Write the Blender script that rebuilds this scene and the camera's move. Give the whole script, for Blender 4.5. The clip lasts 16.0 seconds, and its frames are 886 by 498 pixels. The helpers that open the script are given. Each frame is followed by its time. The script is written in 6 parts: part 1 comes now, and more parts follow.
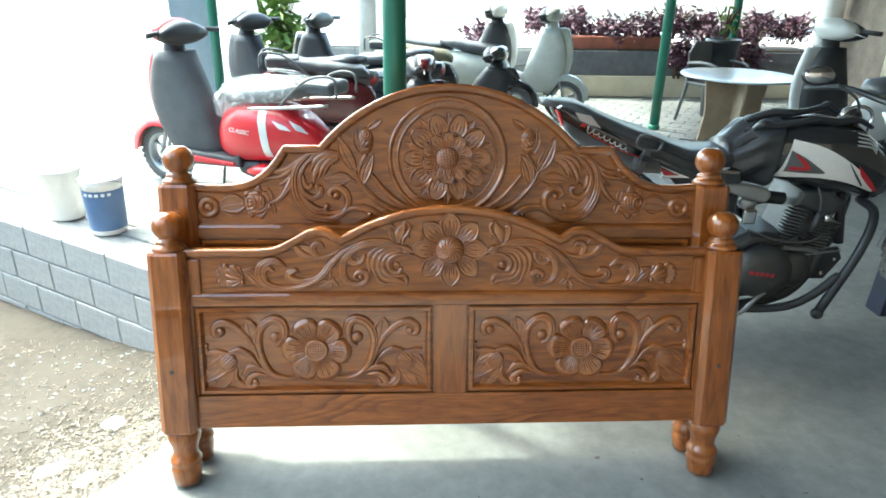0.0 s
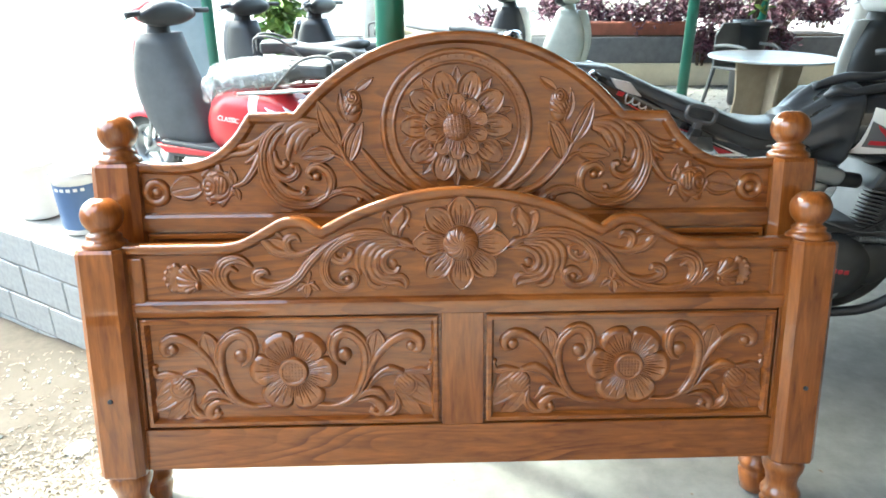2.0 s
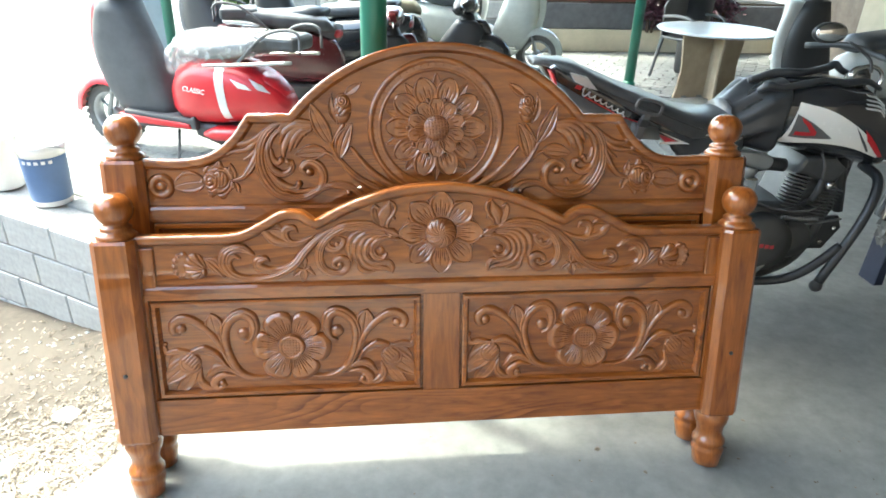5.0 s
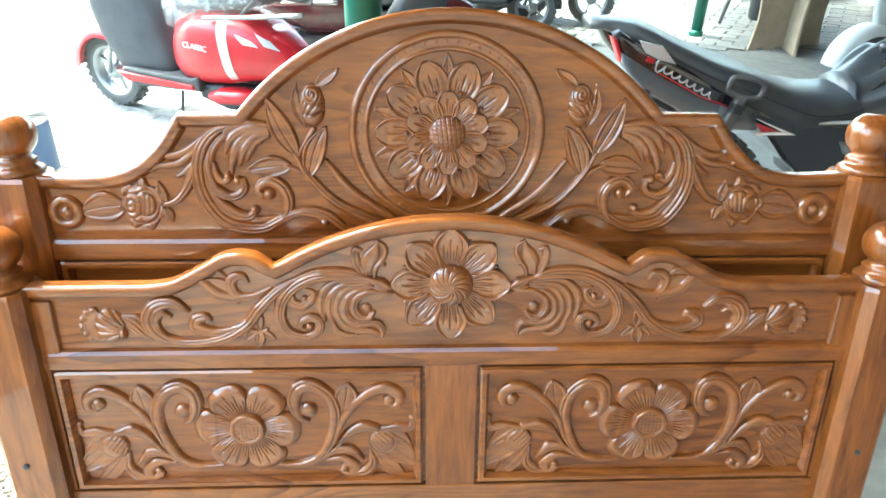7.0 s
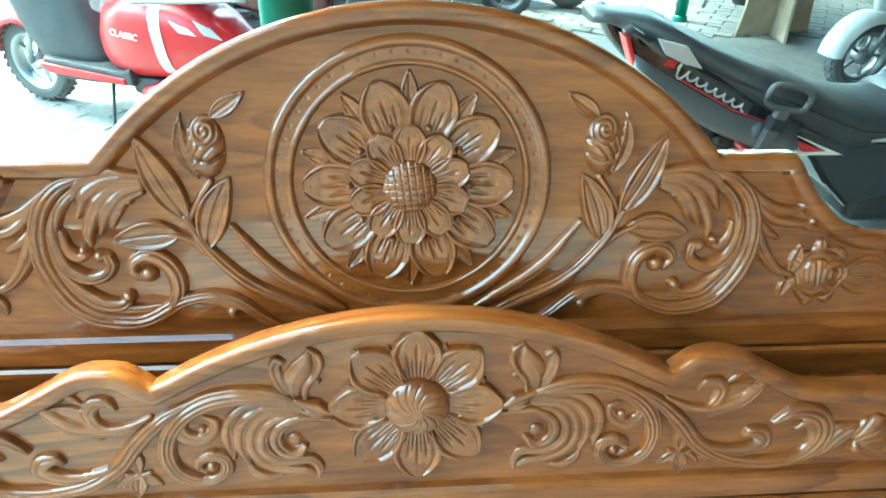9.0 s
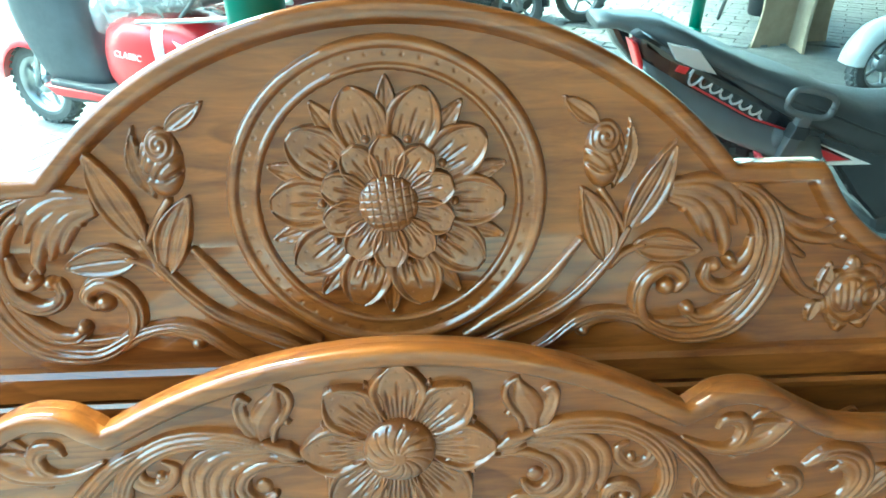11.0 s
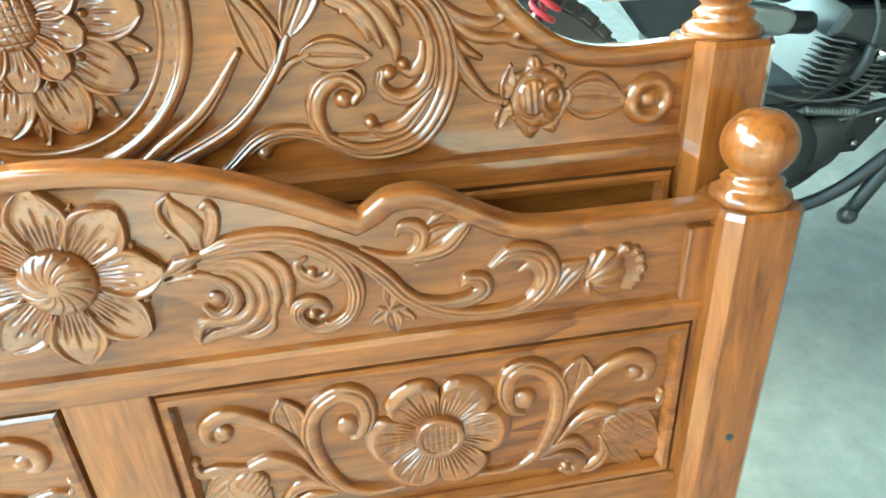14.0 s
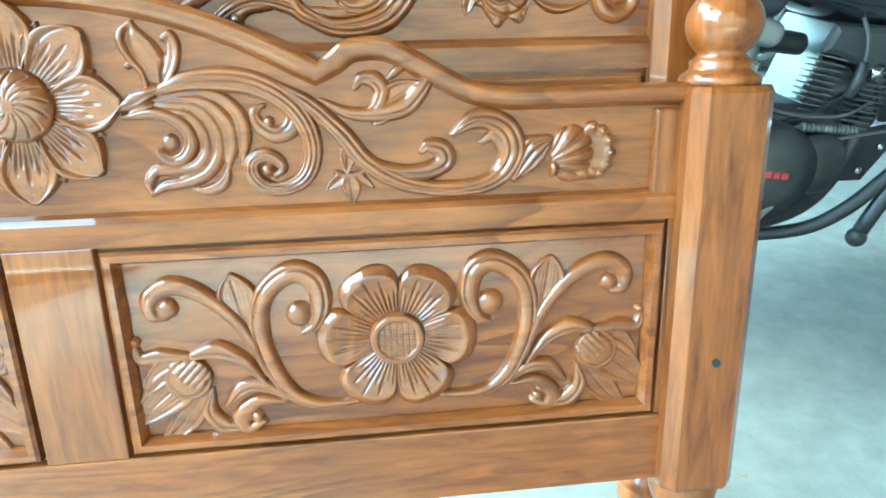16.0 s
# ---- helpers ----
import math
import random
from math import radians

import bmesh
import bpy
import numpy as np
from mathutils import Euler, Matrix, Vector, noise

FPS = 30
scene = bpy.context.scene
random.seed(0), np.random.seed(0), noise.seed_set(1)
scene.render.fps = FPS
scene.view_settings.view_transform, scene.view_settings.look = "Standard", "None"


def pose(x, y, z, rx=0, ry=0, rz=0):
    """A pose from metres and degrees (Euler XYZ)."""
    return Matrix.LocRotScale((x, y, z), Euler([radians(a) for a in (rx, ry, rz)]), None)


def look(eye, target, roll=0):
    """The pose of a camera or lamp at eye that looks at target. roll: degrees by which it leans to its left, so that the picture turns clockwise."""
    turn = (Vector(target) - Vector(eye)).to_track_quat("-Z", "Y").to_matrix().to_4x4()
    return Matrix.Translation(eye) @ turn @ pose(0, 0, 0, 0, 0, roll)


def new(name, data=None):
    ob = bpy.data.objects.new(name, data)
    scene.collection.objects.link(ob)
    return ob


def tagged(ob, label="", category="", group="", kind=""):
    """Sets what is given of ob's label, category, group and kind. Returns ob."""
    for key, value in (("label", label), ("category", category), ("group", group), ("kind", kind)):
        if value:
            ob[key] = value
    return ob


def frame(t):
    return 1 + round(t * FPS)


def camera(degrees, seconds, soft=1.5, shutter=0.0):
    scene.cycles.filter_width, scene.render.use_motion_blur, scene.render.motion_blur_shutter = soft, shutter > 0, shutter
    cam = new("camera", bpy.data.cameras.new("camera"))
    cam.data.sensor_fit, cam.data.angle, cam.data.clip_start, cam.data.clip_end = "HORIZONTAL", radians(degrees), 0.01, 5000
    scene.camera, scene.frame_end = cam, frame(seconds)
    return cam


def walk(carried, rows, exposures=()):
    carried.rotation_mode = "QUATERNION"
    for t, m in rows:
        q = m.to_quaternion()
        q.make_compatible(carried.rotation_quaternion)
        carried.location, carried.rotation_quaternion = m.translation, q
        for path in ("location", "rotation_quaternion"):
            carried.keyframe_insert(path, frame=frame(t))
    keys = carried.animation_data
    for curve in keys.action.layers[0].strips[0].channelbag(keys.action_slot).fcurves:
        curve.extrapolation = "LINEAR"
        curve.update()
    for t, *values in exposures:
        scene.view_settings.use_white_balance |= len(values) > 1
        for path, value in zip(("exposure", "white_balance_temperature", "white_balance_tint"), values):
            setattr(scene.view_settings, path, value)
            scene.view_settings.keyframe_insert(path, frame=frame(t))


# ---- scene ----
# camera and its walk
cam = camera(68.2, 16.0, 1.7)
PATH = [
    (0, (-0.117, -1.614, 1.464), (-0.019, 0.227, 0.688), 1.0),
    (0.5, (-0.129, -1.61, 1.465), (-0.068, 0.225, 0.672), 0.4),
    (1, (-0.122, -1.56, 1.45), (-0.052, 0.267, 0.64), 0.4),
    (1.5, (-0.084, -1.392, 1.404), (-0.036, 0.427, 0.573), -0.4),
    (2, (-0.09, -1.242, 1.289), (-0.029, 0.601, 0.514), 0.0),
    (2.5, (-0.086, -1.216, 1.262), (-0.01, 0.622, 0.477), 0.4),
    (3, (-0.054, -1.311, 1.384), (0.008, 0.487, 0.51), 0.5),
    (5.5, (-0.187, -1.385, 1.443), (0.041, 0.381, 0.532), 1.8),
    (6, (-0.17, -1.226, 1.427), (0.026, 0.517, 0.466), 0.7),
    (6.5, (-0.072, -1.022, 1.413), (0.004, 0.715, 0.425), 1.8),
    (7, (-0.059, -0.844, 1.401), (0.012, 0.86, 0.356), 0.9),
    (7.5, (-0.09, -0.613, 1.391), (0.058, 1.046, 0.283), -0.8),
    (8, (-0.074, -0.523, 1.368), (0.136, 1.104, 0.223), 2.2),
    (8.5, (-0.039, -0.48, 1.346), (0.102, 1.14, 0.182), 1.3),
    (8.7, (-0.033, -0.466, 1.342), (0.121, 1.187, 0.227), 1.9),
    (10.8, (-0.026, -0.371, 1.293), (0.094, 1.332, 0.251), 0.3),
    (11, (0.014, -0.375, 1.296), (0.116, 1.329, 0.253), 0.2),
    (11.5, (0.126, -0.388, 1.293), (0.286, 1.309, 0.247), -1.3),
    (12, (0.215, -0.404, 1.28), (0.443, 1.252, 0.182), -1.6),
    (12.5, (0.273, -0.424, 1.265), (0.548, 1.206, 0.139), -0.8),
    (13, (0.293, -0.43, 1.258), (0.586, 1.187, 0.119), -2.6),
    (13.5, (0.295, -0.436, 1.248), (0.592, 1.171, 0.095), -1.7),
    (14, (0.319, -0.455, 1.19), (0.572, 1.08, -0.068), -0.9),
    (14.5, (0.331, -0.485, 1.134), (0.529, 0.995, -0.196), -0.2),
    (15, (0.309, -0.517, 1.097), (0.47, 1.075, -0.103), 0.6),
    (15.5, (0.375, -0.569, 1.05), (0.497, 1.146, 0.027), 1.5),
    (16, (0.375, -0.617, 0.913), (0.582, 1.146, -0.008), -0.1),
]
EXPOSURES = [(0.0, 4.42, 6150, -11), (1.5, 4.52, 6200, -10), (2.5, 4.92, 6450, -4), (3.0, 4.82, 6450, -4), (5.5, 4.70, 6450, -7), (6.0, 4.84, 6350, -14), (6.5, 4.92, 6450, -8), (7.0, 5.18, 6050, -13), (8.5, 5.20, 5400, -34), (11.0, 5.18, 5000, -42), (12.5, 5.64, 5350, -42), (14.5, 5.88, 5750, -33), (15.0, 5.80, 5400, -36), (16.0, 5.98, 4850, -33)]
walk(cam, [(t, look(eye, target, roll)) for t, eye, target, roll in PATH], EXPOSURES)

# daylight: hazy sky and a high sun behind and to the side of the boards
world = bpy.data.worlds.new("sky")
scene.world = world
world.use_nodes = True
wn = world.node_tree.nodes
sky = wn.new("ShaderNodeTexSky")
sky.sky_type = 'NISHITA'
sky.sun_disc = False
sky.sun_elevation = radians(58)
sky.sun_rotation = radians(-53)
sky.dust_density = 4.0
sky.air_density = 0.9
sky.ozone_density = 0.4
world.node_tree.links.new(sky.outputs[0], wn["Background"].inputs[0])
wn["Background"].inputs[1].default_value = 0.076
sun = new("sun", bpy.data.lights.new("sun", "SUN"))
sun.data.energy = 0.34
sun.data.angle = radians(3)
sun.data.color = (1.0, 0.96, 0.88)
sun.matrix_world = look((-0.6 * 8, 0.45 * 8, 1.2 * 8), (0, 0, 0))


# ---- materials ----
def ramp(nt, stops):
    r = nt.nodes.new("ShaderNodeValToRGB")
    e = r.color_ramp.elements
    e[0].position, e[0].color = stops[0][0], (*stops[0][1], 1)
    e[1].position, e[1].color = stops[-1][0], (*stops[-1][1], 1)
    for p, c in stops[1:-1]:
        k = e.new(p)
        k.color = (*c, 1)
    return r


def base_mat(name, rough=0.5, metal=0.0, coat=0.0):
    m = bpy.data.materials.new(name)
    m.use_nodes = True
    nt = m.node_tree
    b = nt.nodes["Principled BSDF"]
    b.inputs["Roughness"].default_value = rough
    b.inputs["Metallic"].default_value = metal
    b.inputs["Coat Weight"].default_value = coat
    b.inputs["Coat Roughness"].default_value = 0.03
    b.inputs["Coat IOR"].default_value = 1.6
    return m, nt, b


def coords(nt, scale=(1, 1, 1), kind="Object"):
    tc = nt.nodes.new("ShaderNodeTexCoord")
    mp = nt.nodes.new("ShaderNodeMapping")
    mp.inputs["Scale"].default_value = scale
    nt.links.new(tc.outputs[kind], mp.inputs[0])
    return mp


def noise_tex(nt, vec, scale, detail=5, rough=0.6, dist=0.0):
    n = nt.nodes.new("ShaderNodeTexNoise")
    n.inputs["Scale"].default_value = scale
    n.inputs["Detail"].default_value = detail
    n.inputs["Roughness"].default_value = rough
    n.inputs["Distortion"].default_value = dist
    nt.links.new(vec.outputs[0], n.inputs["Vector"])
    return n


def mix(nt, a, b, fac, mode="MIX"):
    x = nt.nodes.new("ShaderNodeMix")
    x.data_type, x.blend_type = "RGBA", mode
    for sock, v in ((x.inputs[0], fac), (x.inputs[6], a), (x.inputs[7], b)):
        if isinstance(v, (int, float)):
            sock.default_value = v
        elif isinstance(v, tuple):
            sock.default_value = (*v, 1)
        else:
            nt.links.new(v, sock)
    return x.outputs[2]


def bump(nt, b, height, strength=0.2, dist=0.002):
    n = nt.nodes.new("ShaderNodeBump")
    n.inputs["Strength"].default_value = strength
    n.inputs["Distance"].default_value = dist
    nt.links.new(height, n.inputs["Height"])
    nt.links.new(n.outputs[0], b.inputs["Normal"])


def wood(name, scale, dark, light, rough=0.32, coat=1.0, rings=0.0, pieces=False):
    """Varnished teak: long grain, darker streaks, patches of tone."""
    m, nt, b = base_mat(name, rough, 0.0, coat)
    mp = coords(nt, scale)
    grain = noise_tex(nt, mp, 6, 8, 0.65, 0.6)
    fine = noise_tex(nt, mp, 30, 4, 0.6)
    mp2 = coords(nt, (1, 1, 1))
    if pieces:
        # each carved piece shows another stretch of the grain
        info = nt.nodes.new("ShaderNodeObjectInfo")
        far = nt.nodes.new("ShaderNodeVectorMath")
        far.operation = "SCALE"
        far.inputs[0].default_value = (7.0, 3.0, 11.0)
        nt.links.new(info.outputs["Random"], far.inputs["Scale"])
        for q in (mp, mp2):
            nt.links.new(far.outputs[0], q.inputs["Location"])
    patch = noise_tex(nt, mp2, 4.5, 3)
    mid = tuple(0.5 * (p + q) for p, q in zip(dark, light))
    r1 = ramp(nt, [(0.30, dark), (0.48, mid), (0.70, light)])
    nt.links.new(grain.outputs[0], r1.inputs[0])
    r2 = ramp(nt, [(0.30, (0.82, 0.78, 0.74)), (0.6, (1, 1, 1))])
    nt.links.new(fine.outputs[0], r2.inputs[0])
    r3 = ramp(nt, [(0.3, (0.82, 0.76, 0.7)), (0.7, (1.08, 1.05, 1.0))])
    nt.links.new(patch.outputs[0], r3.inputs[0])
    c = mix(nt, r1.outputs[0], r2.outputs[0], 0.4, "MULTIPLY")
    c = mix(nt, c, r3.outputs[0], 1.0, "MULTIPLY")
    if rings:
        # growth rings: level lines of a slow, stretched noise, strong in some places only
        slow = noise_tex(nt, coords(nt, tuple(0.30 * s for s in scale)), 2.2, 2, 0.45, 0.3)
        k1 = nt.nodes.new("ShaderNodeMath")
        k1.operation = "MULTIPLY"
        k1.inputs[1].default_value = 20.0
        nt.links.new(slow.outputs[0], k1.inputs[0])
        k2 = nt.nodes.new("ShaderNodeMath")
        k2.operation = "FRACT"
        nt.links.new(k1.outputs[0], k2.inputs[0])
        r4 = ramp(nt, [(0.0, (0.42, 0.34, 0.30)), (0.16, (0.62, 0.55, 0.5)), (0.55, (1, 1, 1)), (0.94, (1.08, 1.06, 1.0)), (1.0, (0.5, 0.42, 0.38))])
        nt.links.new(k2.outputs[0], r4.inputs[0])
        where = noise_tex(nt, coords(nt, (1.5, 3, 4)), 1.6, 2)
        r5 = ramp(nt, [(0.41, (0.10, 0.10, 0.10)), (0.62, (rings, rings, rings))])
        nt.links.new(where.outputs[0], r5.inputs[0])
        c = mix(nt, c, r4.outputs[0], r5.outputs[0], "MULTIPLY")
    nt.links.new(c, b.inputs["Base Color"])
    mr = nt.nodes.new("ShaderNodeMapRange")
    mr.inputs[3].default_value, mr.inputs[4].default_value = rough * 0.75, rough * 1.35
    nt.links.new(patch.outputs[0], mr.inputs[0])
    nt.links.new(mr.outputs[0], b.inputs["Roughness"])
    if coat:
        b.inputs["Specular IOR Level"].default_value = 0.15
        b.inputs["Coat IOR"].default_value = 1.68 if pieces else 1.56
        b.inputs["Coat Roughness"].default_value = 0.03
    # fine grain over the slow waviness of a hand-brushed varnish
    wave = noise_tex(nt, mp2, 24, 2)
    both = nt.nodes.new("ShaderNodeMath")
    both.operation = "MULTIPLY_ADD"
    both.inputs[1].default_value = 0.12
    nt.links.new(fine.outputs[0], both.inputs[0])
    nt.links.new(wave.outputs[0], both.inputs[2])
    bump(nt, b, both.outputs[0], 0.16, 0.0012)
    return m


def rough_mat(name, c1, c2, scale, rough=0.8, bumps=0.3, c3=None, big=0.7, kind="Object", metal=0.0, coat=0.0):
    """A two-scale mottled surface."""
    m, nt, b = base_mat(name, rough, metal, coat)
    mp = coords(nt, (1, 1, 1), kind)
    n1 = noise_tex(nt, mp, scale, 8, 0.65)
    n2 = noise_tex(nt, mp, scale * 0.09 * big, 4, 0.6)
    r = ramp(nt, [(0.32, c1), (0.68, c2)])
    nt.links.new(n1.outputs[0], r.inputs[0])
    c = r.outputs[0]
    if c3:
        r2 = ramp(nt, [(0.45, (0, 0, 0)), (0.62, (1, 1, 1))])
        nt.links.new(n2.outputs[0], r2.inputs[0])
        c = mix(nt, c, c3, r2.outputs[0])
    else:
        r2 = ramp(nt, [(0.3, (0.8, 0.8, 0.8)), (0.7, (1.1, 1.1, 1.1))])
        nt.links.new(n2.outputs[0], r2.inputs[0])
        c = mix(nt, c, r2.outputs[0], 1.0, "MULTIPLY")
    nt.links.new(c, b.inputs["Base Color"])
    if bumps:
        bump(nt, b, n1.outputs[0], bumps, 0.004)
    return m


def plain(name, c, rough=0.4, metal=0.0, coat=0.0, vary=0.12, scale=40):
    """A painted or moulded surface with slight grime and sheen changes."""
    m, nt, b = base_mat(name, rough, metal, coat)
    mp = coords(nt)
    n = noise_tex(nt, mp, scale, 4)
    n2 = noise_tex(nt, mp, scale * 0.12, 3)
    lo = tuple(max(0.0, v * (1 - vary)) for v in c)
    hi = tuple(min(1.0, v * (1 + vary)) for v in c)
    r = ramp(nt, [(0.3, lo), (0.7, hi)])
    nt.links.new(n2.outputs[0], r.inputs[0])
    nt.links.new(r.outputs[0], b.inputs["Base Color"])
    mr = nt.nodes.new("ShaderNodeMapRange")
    mr.inputs[3].default_value, mr.inputs[4].default_value = max(0.02, rough * 0.8), min(1.0, rough * 1.25)
    nt.links.new(n.outputs[0], mr.inputs[0])
    nt.links.new(mr.outputs[0], b.inputs["Roughness"])
    return m


TEAK_D, TEAK_L = (0.146, 0.0390, 0.0092), (0.332, 0.1110, 0.0220)
M_WOOD_H = wood("teak_grain_along", (1.2, 8, 9), TEAK_D, TEAK_L, rings=0.88)
M_WOOD_V = wood("teak_grain_upright", (9, 8, 1.0), TEAK_D, TEAK_L, rings=0.35)
M_CARVE = wood("teak_carved", (1.6, 8, 7), (0.146, 0.0390, 0.0092), (0.318, 0.1050, 0.0215), pieces=True)
M_CONCRETE = rough_mat("concrete_floor", (0.142, 0.147, 0.139), (0.202, 0.209, 0.197), 14, 0.75, 0.15, None, 1.0)
M_DIRT = rough_mat("dry_earth", (0.040, 0.033, 0.027), (0.088, 0.074, 0.060), 22, 0.95, 0.8, (0.072, 0.062, 0.051), 1.0)
M_BLOCK = rough_mat("grey_block", (0.32, 0.335, 0.335), (0.42, 0.435, 0.435), 30, 0.9, 0.12)
M_MORTAR = rough_mat("mortar", (0.2, 0.2, 0.19), (0.3, 0.3, 0.29), 60, 0.95, 0.4)
M_PAVER = rough_mat("paver", (0.158, 0.166, 0.162), (0.235, 0.245, 0.238), 30, 0.9, 0.3)
M_ROAD = rough_mat("street_ground", (0.34, 0.33, 0.31), (0.48, 0.46, 0.43), 3, 0.95, 0.2)
M_GREEN = plain("green_paint", (0.012, 0.13, 0.085), 0.4, 0, 0.2)
M_BLACKP = plain("black_plastic", (0.028, 0.031, 0.035), 0.42)
M_GLOSSB = plain("black_gloss_paint", (0.02, 0.022, 0.026), 0.15, 0, 0.8)
M_SEAT = plain("black_vinyl", (0.05, 0.056, 0.062), 0.42, 0, 0.1, 0.2, 120)
M_COVER = plain("black_vinyl_cover", (0.028, 0.031, 0.036), 0.38, 0, 0.1, 0.2, 120)
M_GUARD = plain("dark_steel", (0.035, 0.04, 0.046), 0.4, 0.3)
# gloss plastic whose grey takes in the sky reflected on it
M_SKYGREY = plain("sky_grey_gloss_plastic", (0.14, 0.155, 0.165), 0.3, 0, 0.6)
M_TYRE = plain("tyre_rubber", (0.105, 0.107, 0.106), 0.85)
M_CHROME = plain("chrome", (0.75, 0.76, 0.78), 0.12, 1.0)
M_ALU = plain("cast_aluminium", (0.36, 0.38, 0.39), 0.42, 0.9, 0, 0.25)
M_ENGINE = plain("dark_engine_metal", (0.08, 0.085, 0.09), 0.45, 0.6, 0, 0.35)
M_RED = plain("red_paint", (0.44, 0.012, 0.022), 0.38, 0, 0.25)
M_FIN = plain("cooling_fin_metal", (0.17, 0.178, 0.182), 0.45, 0.6, 0, 0.3)
M_REDS = plain("red_spring", (0.55, 0.05, 0.07), 0.35)
M_WHITE = plain("white_paint", (0.78, 0.78, 0.76), 0.25, 0, 0.6, 0.05)
M_SILVER = plain("silver_decal", (0.6, 0.62, 0.63), 0.3, 0.3)
M_GREY = plain("grey_plastic", (0.10, 0.105, 0.11), 0.5)
M_LTGREY = plain("light_grey_paint", (0.5, 0.52, 0.51), 0.3, 0, 0.4)
M_BLUE = plain("blue_plastic", (0.008, 0.014, 0.035), 0.45)
M_CREAM = rough_mat("cream_wall", (0.55, 0.50, 0.38), (0.64, 0.58, 0.45), 8, 0.9, 0.15)
M_PLY = wood("raw_plywood", (6, 6, 1.0), (0.36, 0.25, 0.15), (0.52, 0.38, 0.25), 0.6, 0.0)
M_CEMENT = rough_mat("stained_cement", (0.15, 0.125, 0.10), (0.24, 0.205, 0.17), 6, 0.9, 0.2)
M_ROOF = rough_mat("tin_roof", (0.13, 0.115, 0.10), (0.20, 0.185, 0.17), 5, 0.6, 0.1)


# ---- mesh helpers ----
def link(name, bm, mat, parent=None, label="", smooth=False, mats=()):
    me = bpy.data.meshes.new(name)
    bm.normal_update()
    bm.to_mesh(me)
    bm.free()
    for mm in ((mat,) if not isinstance(mat, (tuple, list)) else mat):
        me.materials.append(mm)
    if smooth:
        me.polygons.foreach_set("use_smooth", [True] * len(me.polygons))
    ob = new(name, me)
    if parent:
        ob.parent = parent
    if label:
        ob["label"] = label
    return ob


def part(name, bm, mat, parent, label="", smooth=False):
    return link(name, bm, mat, parent, label, smooth)


def empty(name, m=None):
    e = new(name)
    e.empty_display_size = 0.1
    if m is not None:
        e.matrix_world = m
    return e


def box(x0, x1, y0, y1, z0, z1, bev=0.0, seg=2, bm=None):
    bm = bm or bmesh.new()
    vs = bmesh.ops.create_cube(bm, size=1.0)["verts"]
    for v in vs:
        v.co = Vector(((x0 + x1) / 2 + v.co.x * (x1 - x0), (y0 + y1) / 2 + v.co.y * (y1 - y0), (z0 + z1) / 2 + v.co.z * (z1 - z0)))
    if bev:
        es = list({e for v in vs for e in v.link_edges})
        bmesh.ops.bevel(bm, geom=es, offset=bev, segments=seg, profile=0.5, affect='EDGES')
    return bm


def lathe(profile, seg=28, bm=None, m=None):
    """A turned form: (radius, z) pairs round the z axis."""
    bm = bm or bmesh.new()
    rings = []
    for r, z in profile:
        ring = []
        for k in range(seg):
            a = 2 * math.pi * k / seg
            v = Vector((r * math.cos(a), r * math.sin(a), z))
            ring.append(bm.verts.new(m @ v if m is not None else v))
        rings.append(ring)
    for p, q in zip(rings, rings[1:]):
        for k in range(seg):
            bm.faces.new((p[k], p[(k + 1) % seg], q[(k + 1) % seg], q[k]))
    bm.faces.new(rings[0][::-1])
    bm.faces.new(rings[-1])
    return bm


def spline(pts, n=8):
    """Catmull-Rom through the points."""
    P = [np.array(p, float) for p in pts]
    P = [2 * P[0] - P[1]] + P + [2 * P[-1] - P[-2]]
    out = []
    for i in range(1, len(P) - 2):
        for k in range(n):
            t = k / n
            a, b, c, d = P[i - 1:i + 3]
            out.append(0.5 * (2 * b + (c - a) * t + (2 * a - 5 * b + 4 * c - d) * t * t + (3 * b - a - 3 * c + d) * t ** 3))
    out.append(P[-2])
    return np.array(out)


def tube(pts, r, seg=10, bm=None, n=6, flat=1.0):
    """A round bar along a smooth line; r may be one radius or one at each end or at each point."""
    bm = bm or bmesh.new()
    S = spline(pts, n) if len(pts) > 2 else np.array(pts, float)
    rr = np.interp(np.linspace(0, 1, len(S)), np.linspace(0, 1, len(r)), r) if isinstance(r, (tuple, list)) else np.full(len(S), r)
    rings, up = [], Vector((0, 0, 1))
    for i, p in enumerate(S):
        d = Vector(S[min(i + 1, len(S) - 1)] - S[max(i - 1, 0)]).normalized()
        side = d.cross(up)
        if side.length < 0.05:
            side = d.cross(Vector((0, 1, 0)))
        side.normalize()
        w = side.cross(d).normalized()
        rings.append([bm.verts.new(Vector(p) + float(rr[i]) * (math.cos(a) * side * flat + math.sin(a) * w)) for a in (2 * math.pi * k / seg for k in range(seg))])
    for p, q in zip(rings, rings[1:]):
        for k in range(seg):
            bm.faces.new((p[k], p[(k + 1) % seg], q[(k + 1) % seg], q[k]))
    bm.faces.new(rings[0][::-1])
    bm.faces.new(rings[-1])
    return bm


